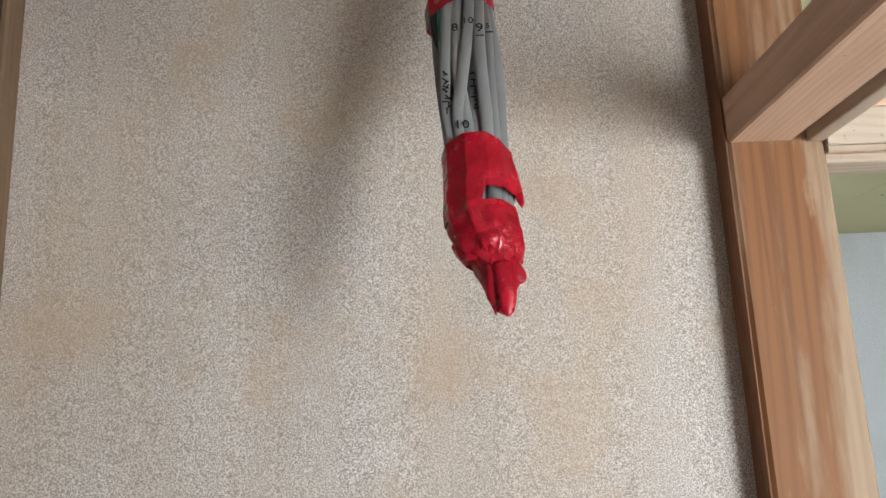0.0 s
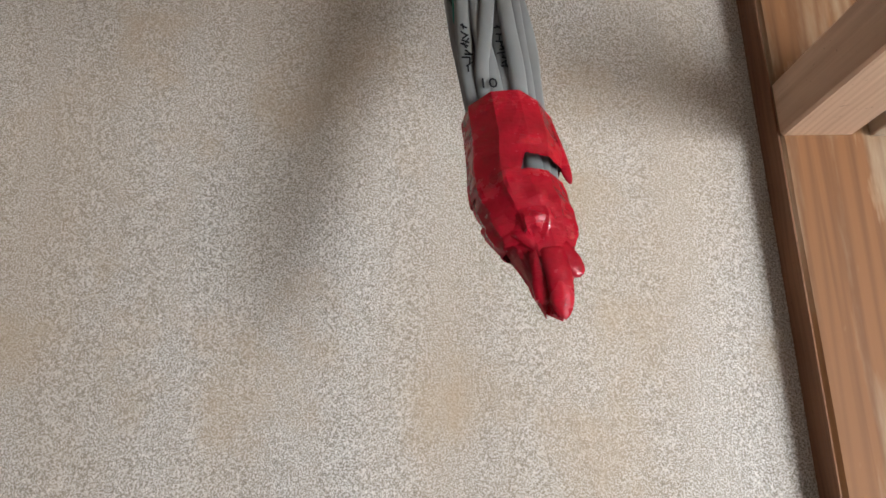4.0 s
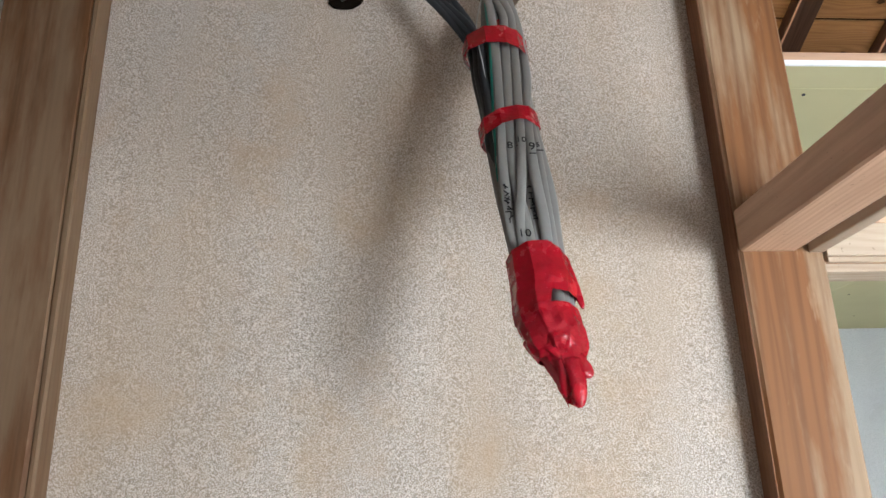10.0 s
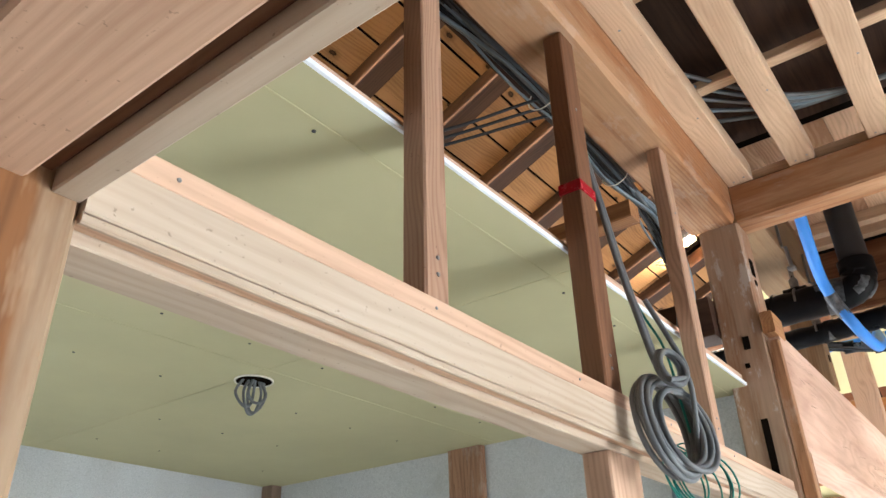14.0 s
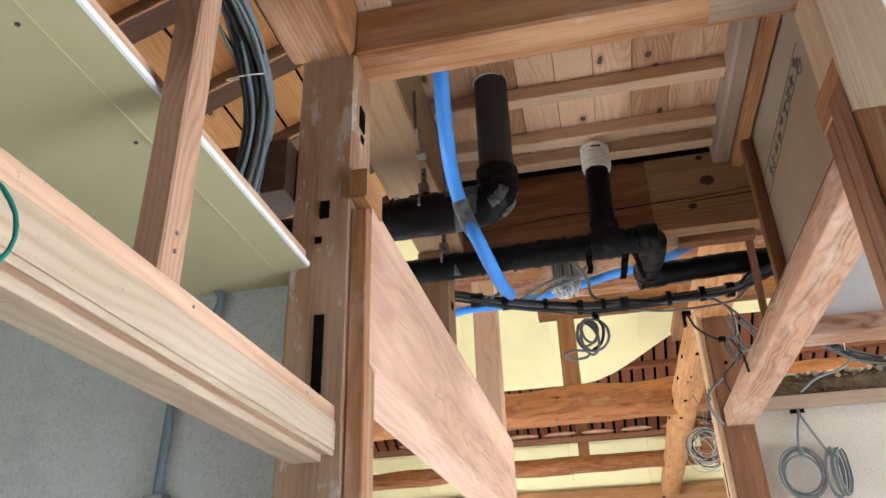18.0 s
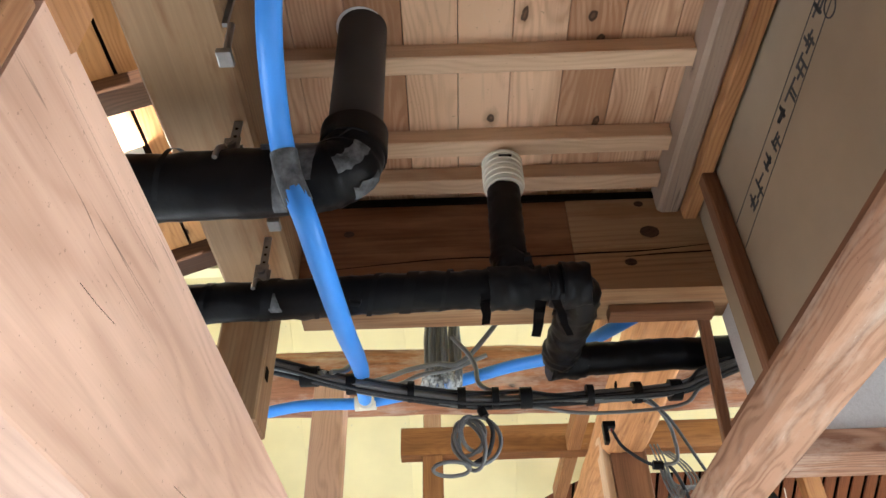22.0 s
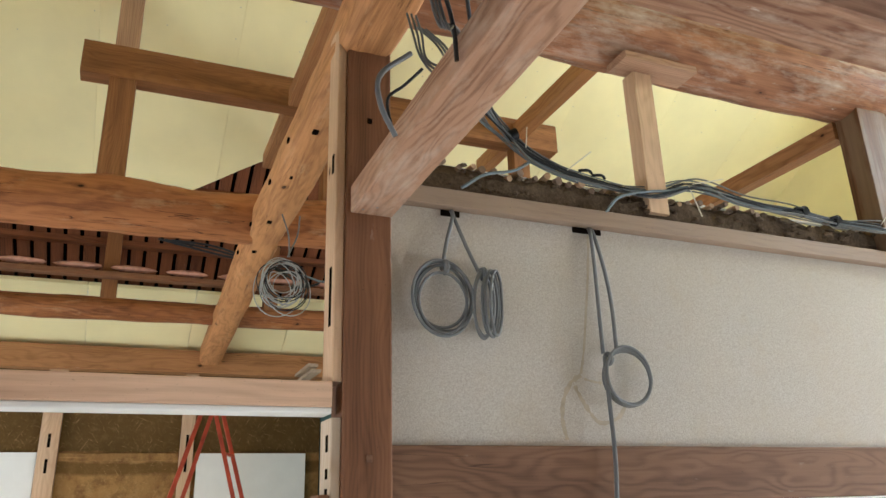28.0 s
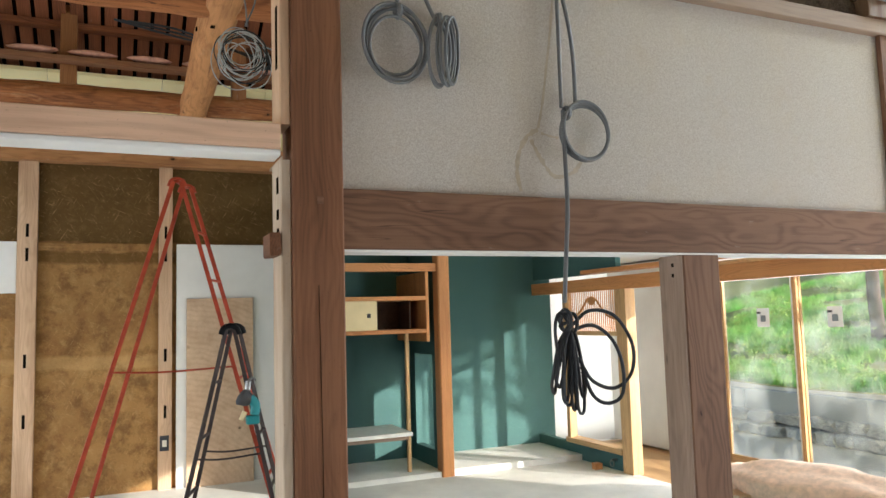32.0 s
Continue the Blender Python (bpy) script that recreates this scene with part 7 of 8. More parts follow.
loose("branch_cable", [(4.76, 0.06, 2.98), (4.85, 0.0, 3.0), (4.95, -0.06, 2.98), (4.96, -0.06, 2.88), (4.95, 0.0, 2.86)], 0.006, M_CABLE, "", run)
bc = thing("cable_coil", "loose coil of grey cable hanging from the cable run", "cable coil", (4.76, 0.58, 2.87))
for k in range(5):
    part("cable_loop", coil((4.755, 0.575 + 0.012 * math.sin(k * 2.3), 2.868 + 0.014 * math.cos(k * 1.9)), (1, 0.9 - 0.45 * k, 0.3 * math.sin(k)), (0, 0.35 * math.sin(k * 1.7), 1), 0.058 + 0.012 * (k % 3), 1, 0.0058, 80 + k, (0.85, 0.6, 0.95)[k % 3], 0.010, 8, 0.16), M_CABLE, bc)
part("cable_loop", coil((4.755, 0.64, 2.785), (1, 0.3, 1.2), (0, 1, 0), 0.055, 1, 0.0058, 91, 0.42, 0.004, 8, 0.08), M_CABLE, bc)
part("cable_end", tube(smooth_path([(4.75, 0.55, 3.0), (4.755, 0.545, 2.96), (4.755, 0.515, 2.90), (4.755, 0.53, 2.83), (4.755, 0.57, 2.80)]), 0.0065), M_CABLED, bc)
part("tape_band", tube([(4.755, 0.545, 2.965), (4.755, 0.535, 2.94)], 0.014, 10), M_TAPEBLK, bc)
bag = thing("bagged_cable", "grey cable folded in a clear plastic bag", "cable coil", (5.08, 0.66, 3.19))
for k in range(6):
    yv = 0.60 + 0.022 * k
    part("cable_loop", coil((5.08 + 0.01 * (k % 2), yv, 3.36), (0.2, 1, 0), (0, 0, 1), 0.14 - 0.008 * (k % 3), 1, 0.0085, 100 + k, 0.22, 0.004, 7, 0.05), M_CABLE, bag)
bb = bmesh.new()
bmesh.ops.create_icosphere(bb, subdivisions=3, radius=1)
for v in bb.verts:
    d = 1 + 0.16 * noise.noise(v.co * 2.5)
    v.co = Vector((5.08 + v.co.x * 0.035 * d, 0.66 + v.co.y * 0.072 * d, 3.245 + v.co.z * 0.055 * d))
for f in bb.faces:
    f.smooth = True
part("bag", bb, M_BAG, bag, "crinkled plastic bag")
part("hanger", tube(smooth_path([(5.07, 0.65, 3.48), (5.05, 0.62, 3.56), (5.0, 0.6, 3.75)]), 0.008), M_CABLE, bag)

tail = thing("loose_cable_tail", "cut grey cable tails with black taped ends by the post", "cable", (4.95, 0.1, 2.97))
part("cable", tube(smooth_path([(4.95, 0.125, 2.975), (4.95, 0.10, 2.92), (4.95, 0.03, 2.865), (4.96, -0.03, 2.86), (5.0, -0.075, 2.80), (5.02, -0.09, 2.72)]), 0.0055), M_CABLED, tail)
for k, c in enumerate((M_INK, M_RED, M_CABLE)):
    part("core", tube([(4.95, 0.123 + 0.004 * k, 2.975), (4.95, 0.128 + 0.004 * k, 3.0)], 0.003, 5), c, tail)
part("tape_end", box((4.935, 4.965), (0.115, 0.155), (2.985, 3.005), 0.003), M_TAPEBLK, tail)
part("tape_end", box((4.935, 4.965), (0.14, 0.155), (2.935, 2.99), 0.003), M_TAPEBLK, tail)
part("tape_band", tube([(4.955, 0.02, 2.863), (4.955, -0.01, 2.860)], 0.014, 10), M_TAPEBLK, tail)
for k in range(3):
    d = 0.010 * k
    part("cable", tube(smooth_path([(4.955, 0.0 - d, 2.865), (4.955, -0.005 - d, 2.81), (4.97, -0.03 - d, 2.765), (5.05, -0.09 - d, 2.83), (5.35, -0.30 - d, 2.90 + d), (5.62, -0.46 - d, 3.02), (5.80, -0.56, 3.16 + d), (5.93, -0.66, 3.17)]), 0.0038), M_CABLE, tail)
for k in range(3):
    d = 0.014 * k
    part("cable_loop", tube(smooth_path([(5.42, -0.118 - d, 3.14), (5.40, -0.128 - d, 3.06), (5.40, -0.150 - d * 0.6, 2.985), (5.40, -0.195 - d * 0.5, 2.938 + d), (5.41, -0.235 - d, 2.985), (5.43, -0.215 - d, 3.06), (5.46, -0.165 - d, 3.13)]), 0.0036), M_CABLE, tail)
part("thin_tail", tube(smooth_path([(5.40, -0.155, 2.945), (5.40, -0.10, 2.88), (5.40, -0.050, 2.825), (5.40, -0.061, 2.74)]), 0.0045), M_CABLED, tail)
part("thin_tail", tube(smooth_path([(5.0, 0.03, 2.70), (5.0, 0.10, 2.63), (5.0, 0.10, 2.56), (5.02, 0.06, 2.50)]), 0.006), M_CABLE, tail)

# ---- cables on the wall head and coils on the sand wall ----
head = thing("wall_head_cables", "grey and blue cables lying along the broken wall head", "cable run", (5.98, -1.5, 3.0))
rnd = random.Random(6)
HEAD = [(5.70, -0.48, 3.10), (5.86, -0.56, 3.19), (5.95, -0.66, 3.17), (5.97, -0.86, 3.04), (5.98, -1.12, 2.985), (5.97, -1.40, 2.975), (5.96, -1.62, 3.035), (5.97, -1.9, 3.0), (5.97, -2.2, 2.985), (5.97, -2.45, 2.965), (5.93, -2.70, 2.955), (5.96, -3.05, 2.96), (5.97, -3.6, 2.97)]
for k in range(14):
    a, b = rnd.uniform(-0.024, 0.024), rnd.uniform(-0.030, 0.030)
    pts = [Vector(p) + Vector((a, rnd.uniform(-0.03, 0.03), b * (1.6 if i < 3 else 0.9) + rnd.uniform(-0.016, 0.016))) for i, p in enumerate(HEAD)]
    part("cable", tube(smooth_path(pts, 6), rnd.choice((0.0028, 0.0036, 0.0046)), 7), (M_CABLEB, M_CABLE, M_CABLED)[k % 3], head)
part("branch", tube(smooth_path([(5.97, -0.85, 3.04), (5.965, -0.75, 2.97), (5.96, -0.62, 2.93), (5.955, -0.52, 2.86)]), 0.0062), M_CABLEB, head)
part("branch", tube(smooth_path([(5.96, -1.5, 2.99), (5.955, -1.35, 2.96), (5.955, -1.22, 2.92), (5.95, -1.14, 2.84)]), 0.0062), M_CABLEB, head)
for yv, zv in ((-0.75, 3.12), (-2.24, 2.99), (-2.44, 2.97)):
    part("tape_band", tube([(5.96, yv - 0.015, zv + 0.008), (5.965, yv + 0.015, zv - 0.008)], 0.024, 10), M_TAPEBLK, head)
for yv in (-1.06, -1.12, -2.2, -2.42):
    zt = float(np.interp(-yv, [-p[1] for p in HEAD], [p[2] for p in HEAD]))
    part("tape_tail", tube(smooth_path([(5.945, yv + 0.03, zt + 0.006), (5.94, yv, zt + 0.010), (5.945, yv - 0.02, zt + 0.012), (5.95, yv - 0.035, zt + 0.004)], 3), 0.006, 6), M_TAPEBLK, head)
for p, q in (((5.95, -0.80, 3.07), (5.95, -0.81, 3.16)), ((5.95, -0.98, 3.0), (5.95, -1.10, 3.10)), ((5.95, -1.58, 3.02), (5.94, -1.62, 2.88)), ((5.95, -1.6, 3.03), (5.95, -1.78, 3.08)), ((5.93, -2.7, 2.97), (5.93, -2.82, 3.08))):
    part("cable_tie", tube([p, q], 0.0025, 5), M_WHITEPL, head)

c1 = thing("cable_coil", "grey cable coil hung in two rings on the sand wall", "cable coil", (5.965, -0.5, 2.4))
part("hanger", tube(smooth_path([(5.975, -0.483, 2.772), (5.962, -0.482, 2.74), (5.955, -0.455, 2.65), (5.95, -0.436, 2.565)]), 0.007), M_CABLE, c1)
part("hanger", tube(smooth_path([(5.975, -0.487, 2.772), (5.962, -0.488, 2.74), (5.955, -0.53, 2.63), (5.95, -0.575, 2.53)]), 0.007), M_CABLE, c1)
for k in range(5):
    part("cable_loop", coil((5.955 - 0.004 * k, -0.432 + 0.004 * (k % 2), 2.432 - 0.003 * k), (1, 0.05 * (k - 2), 0), (0, 0, 1), 0.118 + 0.004 * (k % 3), 1, 0.0056, 120 + k, 0.86, 0.006, 8, 0.11), M_CABLE, c1)
for k in range(5):
    part("cable_loop", coil((5.945 - 0.003 * k, -0.578 - 0.010 * k, 2.418), (1, 0.35 + 0.12 * k, 0.05), (0, -0.05, 1), 0.118 + 0.003 * (k % 2), 1, 0.0056, 130 + k, 0.42, 0.006, 8, 0.12), M_CABLE, c1)
part("knot", coil((5.95, -0.437, 2.545), (0, 1, 0.2), (0, 0, 1), 0.022, 2, 0.0065, 140, lobes=0.05, spread=0.008), M_CABLE, c1)
part("knot", coil((5.945, -0.58, 2.53), (0, 1, -0.3), (0, 0, 1), 0.020, 2, 0.0065, 141, lobes=0.05, spread=0.008), M_CABLE, c1)
part("cut_hole", box((5.982, 5.9853), (-0.52, -0.445), (2.752, 2.775)), M_REVEAL, c1)

c2 = thing("cable_coil", "grey cable with a ring hanging down through the opening", "cable coil", (5.955, -1.1, 2.2))
part("hanger", tube(smooth_path([(5.975, -1.068, 2.772), (5.96, -1.066, 2.74), (5.95, -1.062, 2.6), (5.945, -1.058, 2.4), (5.94, -1.055, 2.27)]), 0.0075), M_CABLE, c2)
part("hanger", tube(smooth_path([(5.975, -1.075, 2.772), (5.96, -1.080, 2.74), (5.95, -1.105, 2.6), (5.945, -1.118, 2.45), (5.94, -1.115, 2.28)]), 0.0075), M_CABLE, c2)
for k in range(4):
    part("cable_loop", coil((5.945 - 0.004 * k, -1.158 + 0.004 * (k % 2), 2.186), (1, 0.06 * (k - 1), 0), (0, 0, 1), 0.096 + 0.004 * (k % 2), 1, 0.0056, 150 + k, 0.98, 0.005, 8, 0.08), M_CABLE, c2)
part("knot", coil((5.94, -1.075, 2.25), (0, 1, 0.3), (0, 0, 1), 0.02, 2, 0.0065, 160, lobes=0.05, spread=0.008), M_CABLE, c2)
part("cut_hole", box((5.982, 5.9853), (-1.13, -1.0), (2.752, 2.775)), M_REVEAL, c2)
part("drop_cable", tube(smooth_path([(5.94, -1.06, 2.26), (5.935, -1.058, 2.1), (5.925, -1.052, 1.9), (5.915, -1.030, 1.72), (5.905, -1.010, 1.57)]), 0.008), M_CABLE, c2)
c3 = thing("cable_coil", "dark grey cable bundled in long uneven loops", "cable coil", (5.9, -1.04, 1.4))
for k, (off, zb, wd) in enumerate(((0.068, 1.265, 0.014), (0.050, 1.285, 0.020), (0.030, 1.232, 0.017), (0.012, 1.222, 0.022), (-0.006, 1.205, 0.013), (-0.030, 1.192, 0.020), (-0.048, 1.245, 0.016))):
    xk, yk = 5.905 - 0.006 * (k % 3), -1.022
    part("cable_loop", tube(smooth_path([(xk, yk, 1.492), (xk - 0.012, yk + off * 0.55 + wd * 0.9, 1.43), (xk - 0.010, yk + off * 0.9 + wd, 1.33), (xk - 0.004, yk + off + wd * 0.8, zb + 0.025), (xk, yk + off, zb), (xk + 0.006, yk + off - wd * 0.8, zb + 0.025), (xk + 0.008, yk + off * 0.85 - wd, 1.34), (xk + 0.006, yk + off * 0.4 - wd * 0.8, 1.44), (xk, yk, 1.495)], 6), 0.0058, 8), M_CABLED, c3)
part("cable_loop", tube(smooth_path([(5.90, -1.02, 1.50), (5.895, -0.985, 1.535), (5.89, -0.960, 1.50), (5.89, -0.962, 1.42), (5.90, -0.985, 1.37)], 6), 0.0058, 8), M_CABLED, c3)
part("cable_loop", tube(smooth_path([(5.9, -1.03, 1.49), (5.89, -1.10, 1.54), (5.885, -1.20, 1.52), (5.885, -1.27, 1.42), (5.885, -1.262, 1.32), (5.89, -1.19, 1.27), (5.89, -1.10, 1.30), (5.895, -1.05, 1.38)]), 0.0066), M_CABLED, c3)
part("cable_loop", tube(smooth_path([(5.9, -1.02, 1.47), (5.88, -1.10, 1.49), (5.88, -1.18, 1.44), (5.88, -1.22, 1.35), (5.88, -1.215, 1.25), (5.885, -1.16, 1.22), (5.89, -1.10, 1.25), (5.895, -1.06, 1.35)]), 0.0066), M_CABLED, c3)
part("knot", coil((5.9, -1.02, 1.50), (0, 1, 0.4), (0, 0, 1), 0.035, 3, 0.0066, 190, lobes=0.15, spread=0.02), M_CABLED, c3)
c4 = thing("cable_coil", "bright grey cable coil hanging under the log beam", "cable coil", (7.6, -0.2, 2.97))
for k in range(18):
    part("cable_loop", coil((7.6 + 0.006 * k, -0.19 + 0.022 * math.sin(k * 2.1), 2.955 + 0.024 * math.cos(k * 1.7)), (1, 0.35 * math.sin(k), 0.25 * math.cos(k * 2)), (0, 0.3 * math.sin(k * 1.1), 1), (0.085 if k % 6 == 5 else 0.132 + 0.016 * math.sin(k * 1.3)), 1, 0.0030, 200 + k, (1.05, 0.82, 0.94)[k % 3], 0.016, 7, 0.22), M_WIRE if k % 3 else M_CABLED, c4)
part("hanger", tube(smooth_path([(7.6, -0.26, 3.34), (7.6, -0.25, 3.22), (7.6, -0.20, 3.09)]), 0.0045), M_CABLE, c4)
part("hanger", tube(smooth_path([(7.6, -0.16, 3.34), (7.6, -0.20, 3.22), (7.6, -0.21, 3.09)]), 0.0045), M_CABLE, c4)
part("hanger", tube(smooth_path([(7.6, -0.30, 2.99), (7.55, -0.40, 2.95), (7.4, -0.5, 2.94), (7.2, -0.6, 2.96)]), 0.005), M_CABLEB, c4)
for k in range(3):
    loose("cable", [(9.6, 0.45 - 0.05 * k, 3.82), (9.6, 0.0, 3.74 + 0.03 * k), (9.4, -0.35, 3.62), (9.0, -0.5 - 0.1 * k, 3.4), (8.6, -0.42, 3.2)], 0.009, M_CABLED, "dark cable drooping under the open roof strip", None, "cables under the roof strip")

# ---- teal alcove room ----
slab("wall_alcove_back", (11.31, 11.40), (-4.3, -1.31), (0.0, 2.9), M_TEAL, "dark teal plastered back wall of the alcove")
slab("wall_alcove_side", (10.0, 11.31), (-1.40, -1.31), (0.0, 2.9), M_TEAL, "dark teal plastered side wall")
slab("wall_alcove_divider", (10.50, 11.31), (-2.57, -2.50), (1.16, 2.9), M_TEAL, "teal plastered divider between two alcoves")
slab("wall_alcove_divider_low", (10.50, 11.31), (-2.57, -2.50), (0.0, 0.22), M_TEAL, "teal plaster below the cut-out of the divider")
slab("wall_alcove_divider_side", (10.50, 10.68), (-2.57, -2.50), (0.22, 1.16), M_TEAL, "teal plaster beside the cut-out of the divider")
slab("wall_alcove_divider_back", (11.16, 11.31), (-2.57, -2.50), (0.22, 1.16), M_TEAL, "teal plaster beside the cut-out of the divider")
slab("wall_room_divide", (6.09, 10.0), (-1.40, -1.31), (2.4, 2.9), M_TEAL, "teal wall head")
timber("alcove_post", (10.42, 10.56), (-2.60, -2.475), (0.0, 2.75), W_FRAME, "smooth orange alcove post", "post", wobble=0.002, bev=0.012)
timber("alcove_rail", (10.46, 10.53), (-2.474, -1.40), (1.985, 2.065), W_FRAME, "orange rail across the alcove", "rail")
cab = thing("wall_cabinet", "hanging alcove cabinet, one cream door closed, one side open", "cabinet", (10.7, -1.9, 1.4))
timber("top", (10.47, 11.3), (-2.36, -1.40), (1.705, 1.745), W_FRAME, parent=cab, along="y")
timber("bottom", (10.47, 11.3), (-2.36, -1.40), (1.385, 1.425), W_FRAME, parent=cab, along="y")
timber("end_board", (10.47, 11.3), (-2.395, -2.361), (1.30, 1.985), W_FRAME, parent=cab, along="z")
# back and partition inside take the near-black rafter material
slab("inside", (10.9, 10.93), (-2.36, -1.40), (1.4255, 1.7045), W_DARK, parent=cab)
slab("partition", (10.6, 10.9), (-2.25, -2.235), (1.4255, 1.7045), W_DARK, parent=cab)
slab("sliding_door", (10.49, 10.505), (-1.865, -1.40), (1.4255, 1.7045), M_CREAM, parent=cab, label="cream paper sliding door")
slab("door_pull", (10.484, 10.4895), (-1.80, -1.765), (1.545, 1.585), M_INK, parent=cab)
timber("slim_pillar", (10.60, 10.64), (-2.225, -2.19), (0.0, 1.384), W_DOOR, "slim pale pillar under the cabinet", "pillar")
shelf = thing("shelf", "folded pale board jutting out under the cabinet", "shelf", (10.6, -1.8, 0.42))
part("board", box((10.3, 10.9), (-2.13, -1.3), (0.44, 0.475), 0.004), M_FILM, shelf)
part("under_board", box((10.32, 10.9), (-2.10, -1.3), (0.405, 0.4395), 0.004), W_GREY, shelf)
slab("alcove_step", (10.45, 11.31), (-4.25, -2.57), (0.0, 0.06), M_SHEET, "pale sheet over the alcove floor", "floor")
slab("alcove_step_b", (10.45, 11.31), (-2.50, -1.40), (0.0, 0.05), M_SHEET, "pale sheet over the alcove floor", "floor")
# south side of the alcove with its small lattice window
slab("wall_alcove_south_low", (9.72, 11.31), (-4.14, -4.08), (0.0, 0.16), M_TEAL, "teal plaster below the low window")
slab("wall_alcove_south_high", (9.72, 11.31), (-4.14, -4.08), (1.93, 2.75), M_TEAL, "teal plaster above the lintel")
timber("alcove_lintel", (6.5, 11.31), (-4.16, -4.05), (1.755, 1.885), W_FRAME, "orange lintel between room and veranda", "lintel")
timber("shelf_rail", (6.5, 10.2), (-4.17, -3.99), (1.93, 1.97), W_FRAME, "long orange picture rail above the lintel", "rail")
timber("window_post", (9.56, 9.72), (-4.17, -4.05), (0.0, 1.7545), W_DOOR, "honey-coloured post with sun patches", "post", bev=0.006)
timber("window_post", (10.62, 10.68), (-4.15, -4.06), (0.16, 1.7545), W_DOOR, "slim honey-coloured window post", "post")
timber("sill", (9.72, 10.68), (-4.19, -4.04), (0.161, 0.215), W_DOOR, "honey-coloured sill of the low window", "sill")
timber("mid_rail", (9.72, 10.62), (-4.15, -4.06), (1.30, 1.345), W_DOOR, "rail under the lattice transom", "rail")
lat = thing("lattice_transom", "fine brown lattice transom with a carved mountain shape", "lattice", (10.2, -4.1, 1.35))
for k in range(26):
    xx = 9.745 + k * 0.034
    part("slat", box((xx, xx + 0.008), (-4.105, -4.095), (1.3455, 1.7545)), W_FRAME, lat)
ridge = [(9.74, 1.46), (9.9, 1.50), (10.02, 1.60), (10.10, 1.67), (10.2, 1.69), (10.28, 1.64), (10.4, 1.53), (10.6, 1.47)]
part("carving", tube(smooth_path([(x, -4.09, z) for x, z in ridge], 5), 0.012, 6), W_FRAME, lat)
bm = bmesh.new()
bmesh.ops.create_icosphere(bm, subdivisions=2, radius=1)
for v in bm.verts:
    v.co = Vector((10.17 + v.co.x * 0.075, -4.09 + v.co.y * 0.008, 1.655 + v.co.z * 0.045 * (1 + 0.4 * noise.noise(v.co * 2))))
part("carving", bm, W_FRAME, lat)
# screen lit by the added lamp stands in for a sunlit white surface
slab("window_veranda_east", (11.40, 11.406), (-5.28, -4.31), (0.0, 2.12), M_PAPER, "white screen closing the veranda, backlit to stand for a sunlit surface", "window")
slab("wall_veranda_end", (9.9, 11.4), (-5.28, -5.2), (0.0, 2.1), M_WHITEWALL, "white end wall of the veranda passage")
faucet = thing("wall_tap", "small chrome tap on the alcove side", "tap", (9.85, -4.05, 0.08))
part("stem", tube([(9.85, -4.08, 0.10), (9.85, -4.02, 0.10)], 0.012, 10), M_STEEL, faucet)
part("ring", coil((9.85, -4.02, 0.07), (0, 1, 0), (0, 0, 1), 0.03, 1, 0.006, 1, lobes=0.0, spread=0.0), M_STEEL, faucet)
slab("offcut_block", (9.95, 10.02), (-3.98, -3.9), (0.0, 0.06), W_FRAME, "small orange offcut on the floor", "offcut", "", 0.003)

# ---- garden doors ----
def garden_door(x0, x1, y, label):
    d = thing("door_glazed", label, "glass door", ((x0 + x1) / 2, y, -0.02), "glazed garden doors", "structure")
    timber("stile", (x0, x0 + 0.045), (y - 0.016, y + 0.016), (-0.02, 1.99), W_DOOR, parent=d, wobble=0.0)
    timber("stile", (x1 - 0.045, x1), (y - 0.016, y + 0.016), (-0.02, 1.99), W_DOOR, parent=d, wobble=0.0)
    timber("top_rail", (x0 + 0.045, x1 - 0.045), (y - 0.015, y + 0.015), (1.93, 1.99), W_DOOR, parent=d, wobble=0.0)
    timber("bottom_rail", (x0 + 0.045, x1 - 0.045), (y - 0.015, y + 0.015), (-0.02, 0.08), W_DOOR, parent=d, wobble=0.0)
    g = part("pane", box((x0 + 0.045, x1 - 0.045), (y - 0.002, y + 0.002), (0.08, 1.93)), M_GLASS, d)
    g.visible_shadow = False
    part("sash_edge", box((x0 + 0.046, x0 + 0.062), (y + 0.003, y + 0.014), (0.08, 1.93)), M_FILM, d, "pale aluminium edge")
    return d, g


for k, sx in enumerate((9.0, 8.245, 0.0)):
    x0, yd = 8.67 - 0.905 * k, -5.30 - (0.04 if k % 2 else 0.0)
    dd, pane = garden_door(x0, x0 + 0.95, yd, "honey-coloured glazed sliding door to the garden")
    if sx:
        st = part("sticker", box((sx, sx + 0.15), (yd + 0.003, yd + 0.0045), (1.35, 1.53)), M_STICKER, pane, "small white maker's sticker")
        part("sticker_bar", box((sx + 0.10, sx + 0.15), (yd + 0.0046, yd + 0.0052), (1.475, 1.495)), M_INK, dd)
        part("sticker_mark", box((sx + 0.045, sx + 0.105), (yd + 0.0046, yd + 0.0052), (1.40, 1.46)), M_CABLEB, dd)
timber("door_track", (6.84, 9.66), (-5.37, -5.28), (1.99, 2.12), W_DOOR, "honey-coloured head track of the garden doors", "lintel")
roll = thing("insulation_roll", "slumped pale pink mineral wool batt, sunlit on top", "insulation", (7.9, -4.3, 0.0))
bm = bmesh.new()
bmesh.ops.create_uvsphere(bm, u_segments=36, v_segments=20, radius=1)
for v in bm.verts:
    d = 1 + 0.22 * noise.noise(v.co * 1.7) + 0.10 * noise.noise(v.co * 4.5)
    v.co = Vector((v.co.x * 0.75 * d, v.co.y * 0.36 * d, max(-0.16, v.co.z * 0.17 * d)))
for f in bm.faces:
    f.smooth = True
